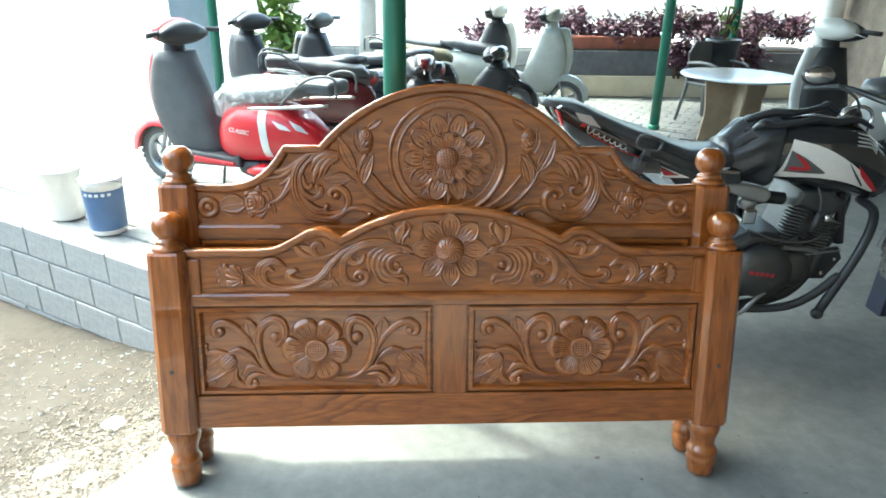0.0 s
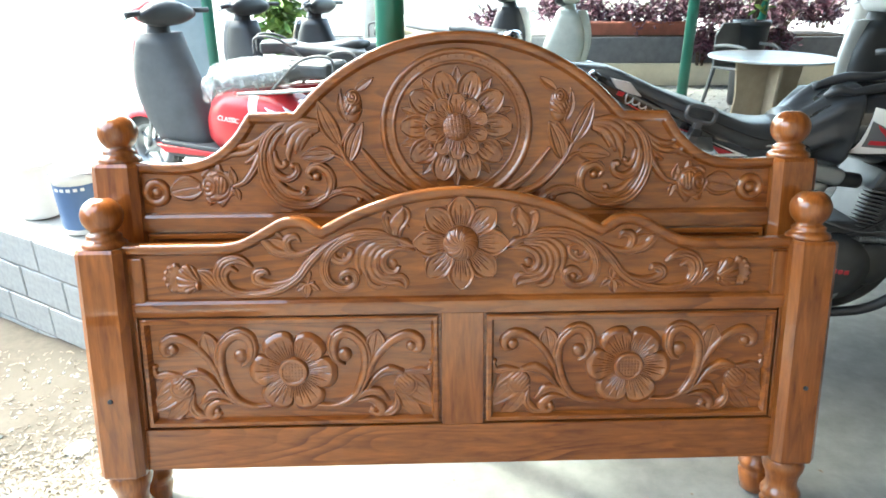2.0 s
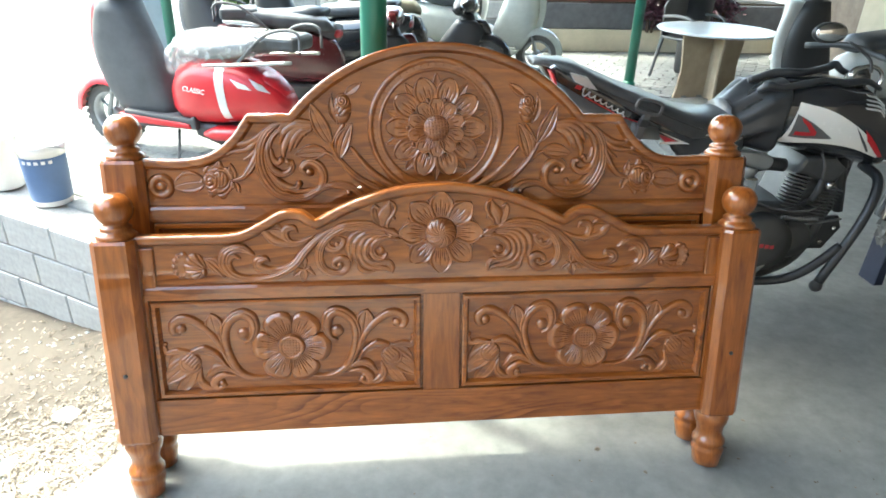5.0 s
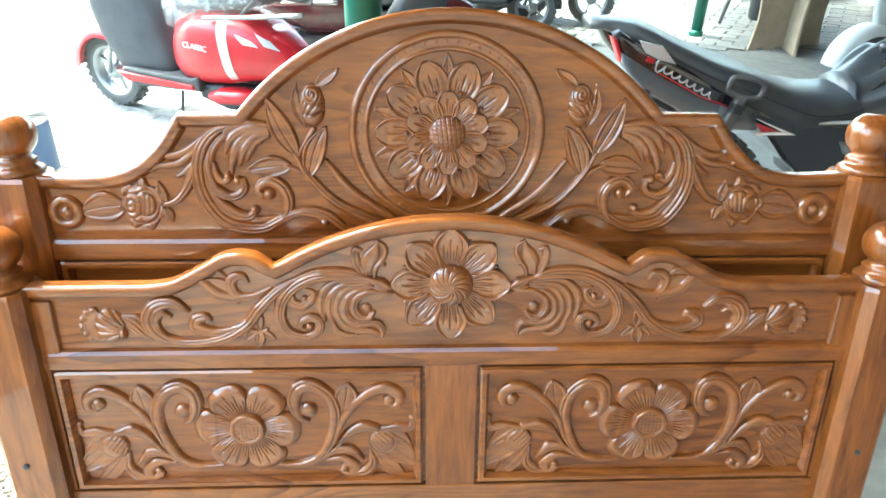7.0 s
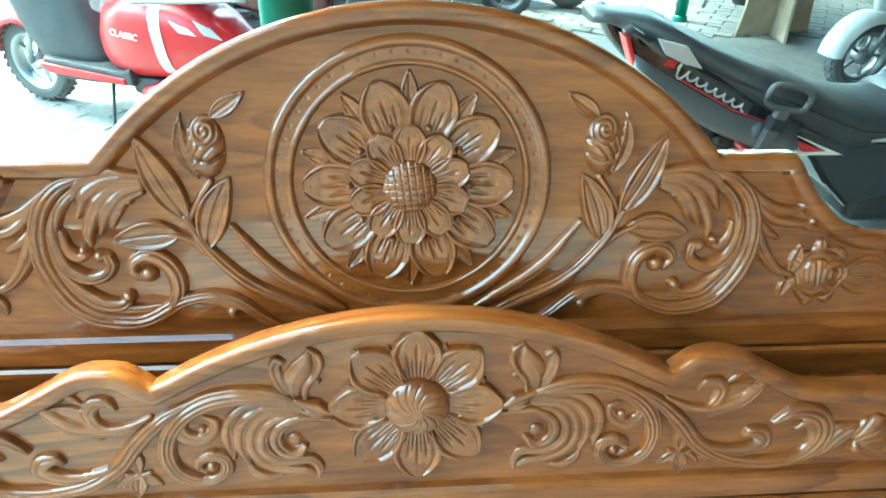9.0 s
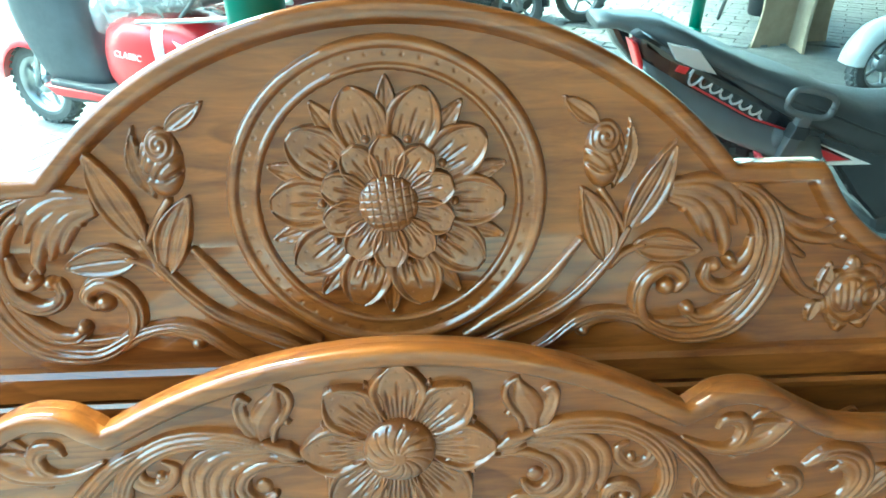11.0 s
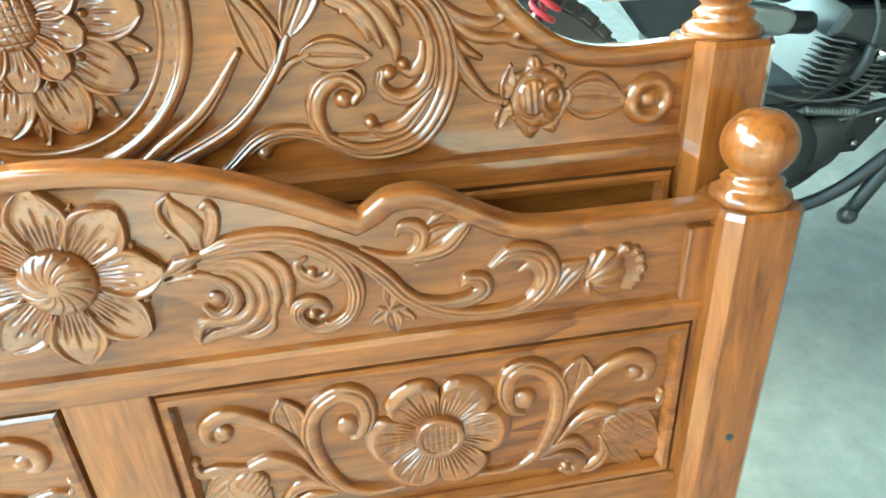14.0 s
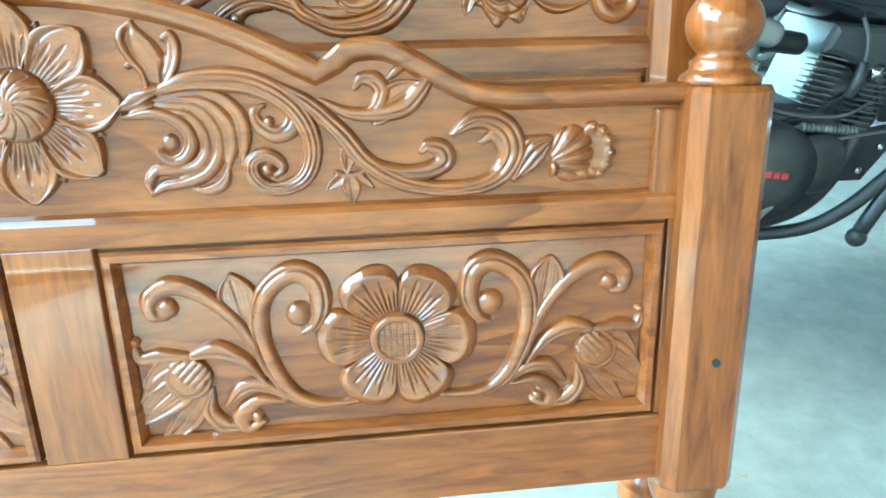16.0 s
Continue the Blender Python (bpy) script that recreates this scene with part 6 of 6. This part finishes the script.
            wp("backrest_tube", tube([(0.52, s * 0.16, 0.67), (0.72, s * 0.15, 0.84), (0.90, s * 0.13, 0.86), (0.92, s * 0.13, 0.74)], 0.009, 8), M_GREY, e)
        wp("backrest_pad", box(0.60, 0.88, -0.12, 0.12, 0.74, 0.83, 0.03, 3), M_SEAT, e, "", False)
    wp("side_stand", tube([(0.0, -0.12, 0.2), (0.06, -0.24, 0.008), (0.10, -0.26, 0.006)], 0.009, 8), M_BLACKP, e)
    e.matrix_world = pose(*loc, 0, 0, yaw)
    return e


def film_mat():
    m, nt, b = base_mat("clear_plastic_film", 0.12)
    b.inputs["Base Color"].default_value = (0.8, 0.84, 0.85, 1)
    n = noise_tex(nt, coords(nt), 22, 5, 0.7)
    mr = nt.nodes.new("ShaderNodeMapRange")
    mr.inputs[1].default_value, mr.inputs[2].default_value = 0.40, 0.68
    mr.inputs[3].default_value, mr.inputs[4].default_value = 0.10, 0.44
    nt.links.new(n.outputs[0], mr.inputs[0])
    nt.links.new(mr.outputs[0], b.inputs["Alpha"])
    bump(nt, b, n.outputs[0], 0.9, 0.01)
    return m


M_FILM = film_mat()
M_DARKRED = plain("maroon_paint", (0.09, 0.012, 0.015), 0.25, 0, 0.6)
M_KHAKI = plain("khaki_cloth", (0.16, 0.15, 0.10), 0.9, 0, 0, 0.3)
M_PALEG = plain("pale_grey_green_paint", (0.46, 0.50, 0.46), 0.25, 0, 0.6)

# dark plastic with the surrounding glare put into its lighter colour
M_HAZED = plain("hazed_dark_plastic", (0.055, 0.06, 0.066), 0.55, 0, 0, 0.2)
red = scooter((-1.36, 2.98, 0), -24, "red scooter with a plastic-wrapped seat and silver stripe", M_RED, M_HAZED, M_SEAT, rack=True, wrap=True, low_tail=True, broad=1.16)


def panel_y(x, z):
    """The near face of a scooter's body."""
    zc, b, a = (float(np.interp(x, (-0.03, 0.04, 0.18, 0.34, 0.50, 0.62, 0.72, 0.77), q)) for q in ((0.40, 0.43, 0.455, 0.47, 0.475, 0.455, 0.43, 0.415), (0.11, 0.175, 0.205, 0.205, 0.175, 0.135, 0.085, 0.045), (0.10, 0.15, 0.185, 0.20, 0.19, 0.165, 0.12, 0.07)))
    t = min(0.98, abs((z - zc) / b))
    return -a * (1 - t ** 2.9) ** (1 / 2.9)


def body_decal(name, top, low, mat, label, parent, n=10):
    bm = bmesh.new()
    rows = []
    for m in np.linspace(0, 1, n):
        col = []
        for k in np.linspace(0, 1, 5):
            p = np.array(top[0]) + (np.array(top[1]) - np.array(top[0])) * k
            q = np.array(low[0]) + (np.array(low[1]) - np.array(low[0])) * k
            x, z = p + (q - p) * m
            col.append(bm.verts.new((x, panel_y(x, z) - 0.004, z)))
        rows.append(col)
    for p, q in zip(rows, rows[1:]):
        for i in range(4):
            bm.faces.new((p[i], q[i], q[i + 1], p[i + 1]))
    return part(name, bm, mat, parent, label, True)


body_decal("silver_stripe", [(0.355, 0.645), (0.415, 0.645)], [(0.395, 0.295), (0.45, 0.295)], M_SILVER, "silver stripe", red)
body_decal("lamp_lens", [(0.47, 0.575), (0.56, 0.545)], [(0.52, 0.525), (0.60, 0.515)], M_SILVER, "clear indicator lens", red)
body_decal("tail_lens", [(0.57, 0.580), (0.645, 0.545)], [(0.63, 0.520), (0.70, 0.495)], M_SILVER, "clear tail lens", red)
part("lower_cowl", loft([oval(0.22, -0.12, 0.205, 0.05, 0.02), oval(0.30, -0.13, 0.215, 0.07, 0.045), oval(0.42, -0.13, 0.225, 0.07, 0.045), oval(0.52, -0.13, 0.235, 0.05, 0.03)]), M_RED, red, "red lower cowl", True)
txt = bpy.data.curves.new("lettering", "FONT")
txt.body = "CLASSIC"
txt.size, txt.extrude, txt.align_x = 0.043, 0.0015, "CENTER"
txt.shear = 0.15
tmp = bpy.data.objects.new("lettering_tmp", txt)
scene.collection.objects.link(tmp)
dg = bpy.context.evaluated_depsgraph_get()
me = bpy.data.meshes.new_from_object(tmp.evaluated_get(dg))
bpy.data.objects.remove(tmp)
me.materials.clear()
me.materials.append(M_WHITE)
lt = new("lettering", me)
lt.parent = red
lt["label"] = "white word lettering"
lt.matrix_basis = pose(0.205, -0.194, 0.47, 90, 0, 0) @ pose(0, 0, 0, 0, -2, -4)

scooter((-1.22, 4.45, 0), -28, "dark grey scooter with a black leg shield", M_GREY, M_BLACKP, M_SEAT, shield_top=0.93)
scooter((-0.66, 4.95, 0), -20, "black scooter standing behind the others", M_GLOSSB, M_BLACKP, M_SEAT, shield_top=0.92)
scooter((-0.42, 4.05, 0), 188, "maroon scooter with a long black seat and silver trim", M_DARKRED, M_BLACKP, M_SEAT, shield_top=0.62, rack=True)
scooter((0.35, 5.25, 0), 170, "dark scooter under a khaki seat cloth", M_GLOSSB, M_BLACKP, M_KHAKI, shield_top=0.60, rack=True)
scooter((0.98, 5.70, 0), 165, "pale grey-green scooter with a chrome-edged leg shield", M_PALEG, M_PALEG, M_SEAT, shield_top=0.96)
scooter((0.42, 5.95, 0), 172, "white scooter with a black hooded front", M_WHITE, M_BLACKP, M_SEAT, shield_top=0.98)
scooter((3.45, 3.45, 0), 8, "pale silver scooter by the shed wall", M_LTGREY, M_BLACKP, M_SEAT, shield_top=1.0)

# ---- round table, chair, planter, pot, bucket ----
M_BEIGE = rough_mat("beige_board", (0.36, 0.29, 0.20), (0.45, 0.37, 0.26), 9, 0.7, 0.1)
table = thing("round_table", (3.05, 4.72, -0.045), "round pale grey table on crossed beige boards", "table")
part("tabletop", lathe([(0.50, 0.632), (0.535, 0.638), (0.54, 0.646), (0.535, 0.656), (0.50, 0.660)], 48), M_LTGREY, table, "", False)


def waist(w):
    half = [(w, 0.0), (w * 0.93, 0.12), (w * 0.88, 0.30), (w * 0.93, 0.46), (w, 0.632)]
    s = curve2(half, 5)
    return [(x, z) for x, z in s] + [(-x, z) for x, z in s[::-1]]


for yaw in (12, 78):
    o = part("pedestal_board", plate(waist(0.36), -0.012, 0.012, 0.003, 1), M_BEIGE, table, "curved beige board")
    o.matrix_basis = pose(0, 0, 0, 0, 0, yaw)

chair = thing("chair", (3.17, 5.45, 0), "dark grey moulded plastic armchair behind the table", "chair", "", 25)
part("seat", box(-0.22, 0.22, -0.22, 0.22, 0.40, 0.43, 0.012), M_GREY, chair)
for x in (-0.2, 0.2):
    for y in (-0.2, 0.2):
        part("leg", tube([(x, y, 0.41), (x * 1.25, y * 1.25, 0.0)], (0.022, 0.016), 8), M_GREY, chair)
    part("armrest", tube([(x * 1.1, 0.2, 0.62), (x * 1.2, 0.0, 0.64), (x * 1.15, -0.2, 0.60), (x, -0.21, 0.42)], 0.018, 8), M_GREY, chair)
part("backrest", plate([(-0.22, 0.42), (0.22, 0.42), (0.24, 0.72), (0.16, 0.84), (-0.16, 0.84), (-0.24, 0.72)], 0.19, 0.215, 0.01), M_GREY, chair)

M_SOIL = rough_mat("planter_soil", (0.05, 0.035, 0.025), (0.1, 0.07, 0.05), 30, 1.0, 0.5)
M_TERRA = plain("terracotta_trough", (0.22, 0.075, 0.05), 0.8, 0, 0, 0.25)
M_SLATE = rough_mat("dark_grey_plaster", (0.10, 0.105, 0.12), (0.15, 0.155, 0.17), 8, 0.9, 0.15)
planter = thing("planter", (3.4, 7.4, 0), "long dark grey planter on a cream base with purple-leaved shrubs", "planter")
part("planter_base", box(-1.55, 1.9, -0.40, 0.45, 0.0, 0.27, 0.01), M_CREAM, planter)
part("planter_box", box(-1.52, 1.87, -0.36, 0.42, 0.27, 0.58, 0.012), M_SLATE, planter)
part("soil", box(-1.48, 1.83, -0.32, 0.38, 0.56, 0.60), M_SOIL, planter)
part("trough", box(-1.5, -0.2, -0.30, 0.05, 0.58, 0.75, 0.02), M_TERRA, planter, "terracotta trough")


def leaf_mat(name, a, b):
    m, nt, bs = base_mat(name, 0.5)
    oi = nt.nodes.new("ShaderNodeNewGeometry")
    r = ramp(nt, [(0.0, a), (1.0, b)])
    nt.links.new(oi.outputs["Random Per Island"], r.inputs[0])
    nt.links.new(r.outputs[0], bs.inputs["Base Color"])
    return m


M_PURPLE = leaf_mat("purple_leaves", (0.045, 0.018, 0.035), (0.16, 0.065, 0.10))
M_LEAFG = leaf_mat("green_leaves", (0.05, 0.12, 0.02), (0.18, 0.26, 0.05))


def leaves(n, place, size, seed):
    """Many small folded leaves, each turned its own way."""
    r = random.Random(seed)
    V, F = [], []
    for _ in range(n):
        c = Vector(place(r))
        m = Matrix.Translation(c) @ Euler((r.uniform(-1.1, 1.1), r.uniform(-1.1, 1.1), r.uniform(0, 6.3))).to_matrix().to_4x4()
        s = size * r.uniform(0.6, 1.3)
        k = len(V)
        for x, y, z in ((0, 0, 0), (0.24, 0.5, 0.06), (0.18, 1.0, 0.03), (0, 1.35, -0.08), (-0.18, 1.0, 0.03), (-0.24, 0.5, 0.06)):
            V.append(m @ Vector((x * s, y * s, z * s)))
        F += [(k, k + 1, k + 2, k + 3), (k, k + 3, k + 4, k + 5)]
    me = bpy.data.meshes.new("leaves")
    me.from_pydata(V, [], F)
    return me


def shrub(parent, c, rx, ry, rz, n, mat, seed, size=0.07):
    def place(r):
        a, b, q = r.uniform(0, 6.28), r.uniform(-0.5, 1.3), r.uniform(0.25, 1.0) ** 0.6
        w = 0.75 + 0.4 * noise.noise((2.5 * math.cos(a) + seed, 2.5 * math.sin(a), b))
        return (c[0] + rx * q * w * math.cos(a) * math.cos(b), c[1] + ry * q * w * math.sin(a) * math.cos(b), c[2] + rz * q * w * math.sin(b))
    me = leaves(n, place, size, seed)
    me.materials.append(mat)
    o = new("foliage", me)
    o.parent = parent
    r = random.Random(seed + 50)
    bm = bmesh.new()
    for _ in range(9):
        a = r.uniform(0, 6.28)
        tube([(c[0] + 0.04 * math.cos(a), c[1] + 0.04 * math.sin(a), c[2] - rz * 0.5), (c[0] + rx * 0.3 * math.cos(a), c[1] + ry * 0.3 * math.sin(a), c[2] + rz * 0.2), (c[0] + rx * 0.7 * math.cos(a), c[1] + ry * 0.7 * math.sin(a), c[2] + rz * 0.75)], (0.010, 0.004), 5, bm, 4)
    tagged(part("stem", bm, M_SOIL, parent), "", kind="stuff")
    return o


for k in range(9):
    shrub(planter, (-1.75 + 0.42 * k, rng.uniform(-0.12, 0.1), 0.80 + rng.uniform(-0.05, 0.06)), 0.36, 0.34, 0.30, 520, M_PURPLE, 10 + k)
shrub(planter, (-0.05, -0.42, 0.46), 0.26, 0.16, 0.42, 420, M_PURPLE, 31)
shrub(planter, (0.35, -0.42, 0.55), 0.34, 0.18, 0.46, 480, M_PURPLE, 32)
shrub(planter, (0.85, -0.40, 0.55), 0.34, 0.18, 0.45, 420, M_PURPLE, 36)
shrub(planter, (-2.5, 0.1, 0.62), 0.55, 0.34, 0.36, 560, M_PURPLE, 33)

pot = thing("plant_pot", (3.32, 5.75, 0), "tall dark plastic plant pot with a thin cane", "plant pot")
part("pot_body", lathe([(0.11, 0), (0.12, 0.02), (0.16, 0.60), (0.175, 0.80), (0.185, 0.80), (0.185, 0.85), (0.165, 0.85), (0.15, 0.78)], 28), M_BLACKP, pot, "", True)
part("cane", tube([(0.02, 0, 0.70), (0.06, 0.02, 1.1), (0.03, 0.0, 1.5)], 0.006, 6), M_PLY, pot)
shrub(pot, (0, 0, 1.0), 0.2, 0.2, 0.25, 28, M_LEAFG, 41, 0.07)

green = thing("garden_plant", (-1.62, 6.3, 0), "tall bright green leafy plant by the block wall", "plant")
shrub(green, (0, 0, 0.7), 0.35, 0.3, 0.75, 260, M_LEAFG, 44, 0.16)
part("earth_mound", ball((0, 0, 0.0), 0.5, None, 20, 10, (1.4, 0.8, 0.35)), M_DIRT, green, "", True)

board2 = thing("notice_board", (4.75, 4.4, 0), "worn cream plywood board leaning on the shed wall", "board", "", -70)
part("sheet", box(-0.5, 0.5, -0.015, 0.015, 0.02, 1.15, 0.004), M_CREAM, board2)
part("batten", box(-0.5, 0.5, 0.015, 0.04, 0.0, 0.06, 0.004), M_PLY, board2)

bucket = thing("paint_bucket", (-1.935, 2.17, 0.0), "white plastic paint bucket with a blue printed label", "bucket", "buckets")
part("pail", lathe([(0.122, 0.0), (0.126, 0.006), (0.143, 0.30), (0.148, 0.302), (0.150, 0.318), (0.147, 0.322), (0.149, 0.335), (0.142, 0.338), (0.138, 0.30), (0.12, 0.02)], 40), M_WHITE, bucket, "", True)
bm = bmesh.new()
rows = []
for k in range(25):
    a = math.radians(-150 + 170 * k / 24)
    rows.append([bm.verts.new(((0.1275 + 0.0165 * z / 0.30) * math.cos(a), (0.1275 + 0.0165 * z / 0.30) * math.sin(a), z)) for z in (0.03, 0.12, 0.21, 0.275)])
for p, q in zip(rows, rows[1:]):
    for i in range(3):
        bm.faces.new((p[i], q[i], q[i + 1], p[i + 1]))
part("label_wrap", bm, plain("blue_label", (0.09, 0.16, 0.30), 0.4), bucket, "dark blue printed label", True)
for k in range(5):
    a = math.radians(-118 + 17 * k)
    o = part("label_mark", box(-0.012, 0.012, -0.003, 0.002, 0.245, 0.262), M_WHITE, bucket, "small white mark")
    o.matrix_basis = pose(0.1425 * math.cos(a), 0.1425 * math.sin(a), 0, 0, 0, math.degrees(a) + 90)
part("handle", tube([(-0.15, 0, 0.30), (-0.12, -0.10, 0.335), (0, -0.155, 0.345), (0.12, -0.10, 0.335), (0.15, 0, 0.30)], 0.004, 6), M_ALU, bucket)

bucket.scale = (0.80, 0.80, 1.0)
pail = thing("paint_bucket", (-2.30, 2.42, 0.0), "plain white plastic bucket standing behind the labelled one", "bucket", "buckets")
part("pail", lathe([(0.098, 0.0), (0.102, 0.006), (0.116, 0.29), (0.121, 0.292), (0.122, 0.306), (0.115, 0.308), (0.112, 0.29), (0.096, 0.02)], 36), M_WHITE, pail, "", True)
part("lid_rim", lathe([(0.118, 0.302), (0.126, 0.304), (0.126, 0.318), (0.112, 0.320), (0.05, 0.316), (0.004, 0.316)], 36), M_WHITE, pail, "", True)

# ---- litter on the earth: wood shavings, scraps and stones ----
def earth_z(x, y):
    e = slab_edge(max(-1.2, min(y, 1.2)))
    d = max(0.0, e - x)
    z = -0.035 - 0.62 * (1 - math.exp(-d * 1.5)) * min(1.0, 0.25 + max(0.0, y + 1.2) / 2.2)
    z += 0.02 * noise.noise((x * 3, y * 3, 0)) + 0.008 * noise.noise((x * 14, y * 14, 3))
    return min(z, -0.02)


M_CHIP = leaf_mat("wood_shavings", (0.085, 0.068, 0.050), (0.225, 0.187, 0.142))
r = random.Random(77)
V, F = [], []
for n in range(9500):
    if n < 7000:
        x, y = r.gauss(-1.38, 0.27), r.gauss(0.40, 0.42)
    else:
        x, y = r.uniform(-3.2, -1.0), r.uniform(-0.6, 1.9)
    if x > slab_edge(max(-1.2, min(y, 1.2))) - 0.015:
        continue
    z = earth_z(x, y) + r.uniform(0.001, 0.012)
    L, w, c = r.uniform(0.005, 0.019), r.uniform(0.0016, 0.0045), r.uniform(-0.004, 0.006)
    m = Matrix.Translation((x, y, z)) @ Euler((r.uniform(-0.5, 0.5), r.uniform(-0.4, 0.4), r.uniform(0, 6.3))).to_matrix().to_4x4()
    k = len(V)
    for px, pz in ((-L, 0), (0, c), (L, 0)):
        for py in (-w, w):
            V.append(m @ Vector((px, py, pz)))
    for px, pz in ((-L, -0.0012), (0, c - 0.0012), (L, -0.0012)):
        for py in (-w, w):
            V.append(m @ Vector((px, py, pz)))
    F += [(k, k + 2, k + 3, k + 1), (k + 2, k + 4, k + 5, k + 3), (k + 6, k + 7, k + 9, k + 8), (k + 8, k + 9, k + 11, k + 10), (k, k + 6, k + 8, k + 2), (k + 2, k + 8, k + 10, k + 4), (k + 1, k + 3, k + 9, k + 7), (k + 3, k + 5, k + 11, k + 9)]
me = bpy.data.meshes.new("wood_shavings")
me.from_pydata(V, [], F)
me.materials.append(M_CHIP)
tagged(new("wood_shavings", me), "pale wood shavings scattered over dry earth", "shavings", kind="stuff")

for k, (x, y, sx, sy, yaw) in enumerate(((-1.62, 0.62, 0.075, 0.055, 20), (-1.36, 0.42, 0.05, 0.045, 70), (-1.52, 0.98, 0.06, 0.05, -30), (-1.95, 0.35, 0.05, 0.03, 10))):
    e = tagged(empty("scrap", pose(x, y, earth_z(x, y) + 0.012, 4, -3, yaw)), "crumpled white scrap of packing lying on the earth", "scrap", "scraps on the earth")
    bm = bmesh.new()
    rows = []
    for j in range(9):
        rows.append([bm.verts.new((sx * (i / 4 - 1), sy * (j / 4 - 1) * (1 - 0.25 * (i / 4 - 1) ** 2), 0.014 * noise.noise((i * 0.9 + 7 * k, j * 0.9, k)))) for i in range(9)])
    for p, q in zip(rows, rows[1:]):
        for i in range(8):
            bm.faces.new((p[i], p[i + 1], q[i + 1], q[i]))
    ext = bmesh.ops.solidify(bm, geom=bm.faces[:], thickness=0.003)
    part("sheet", bm, M_WHITE, e, "", True)

V, F = [], []
for n in range(420):
    x, y = r.uniform(-3.0, -1.0), r.uniform(-0.8, 1.8)
    if x > slab_edge(max(-1.2, min(y, 1.2))) - 0.02:
        continue
    s = r.uniform(0.004, 0.016)
    k = len(V)
    z = earth_z(x, y) + s * 0.3
    for px, py, pz in ((1, 0, 0), (0, 1, 0), (-1, 0, 0), (0, -1, 0), (0, 0, 0.8), (0, 0, -0.8)):
        V.append((x + s * px * r.uniform(0.7, 1.2), y + s * py * r.uniform(0.7, 1.2), z + s * pz * r.uniform(0.6, 1.0)))
    F += [(k, k + 1, k + 4), (k + 1, k + 2, k + 4), (k + 2, k + 3, k + 4), (k + 3, k, k + 4), (k + 1, k, k + 5), (k + 2, k + 1, k + 5), (k + 3, k + 2, k + 5), (k, k + 3, k + 5)]
me = bpy.data.meshes.new("pebbles")
me.from_pydata(V, [], F)
me.materials.append(M_BLOCK)
tagged(new("pebbles", me), "small grey stones scattered on the earth", "pebbles", kind="stuff")

# sawdust and specks on the concrete by the boards
V, F = [], []
for n in range(260):
    x, y = r.uniform(-0.9, 1.7), r.gauss(-0.35, 0.35)
    if x < slab_edge(max(-1.2, min(y, 1.2))) + 0.05:
        continue
    s = r.uniform(0.0015, 0.005) if n > 25 else r.uniform(0.005, 0.011)
    a, k = r.uniform(0, 6.3), len(V)
    for i in range(5):
        q = s * r.uniform(0.6, 1.3)
        V.append((x + q * math.cos(a + 1.2566 * i), y + q * math.sin(a + 1.2566 * i), 0.0006))
    V.append((x, y, 0.0006 + s * 0.5))
    F += [(k + i, k + (i + 1) % 5, k + 5) for i in range(5)]
me = bpy.data.meshes.new("floor_specks")
me.from_pydata(V, [], F)
me.materials.append(M_CHIP)
tagged(new("floor_specks", me), "pale sawdust specks scattered on the concrete floor", "sawdust", kind="stuff")
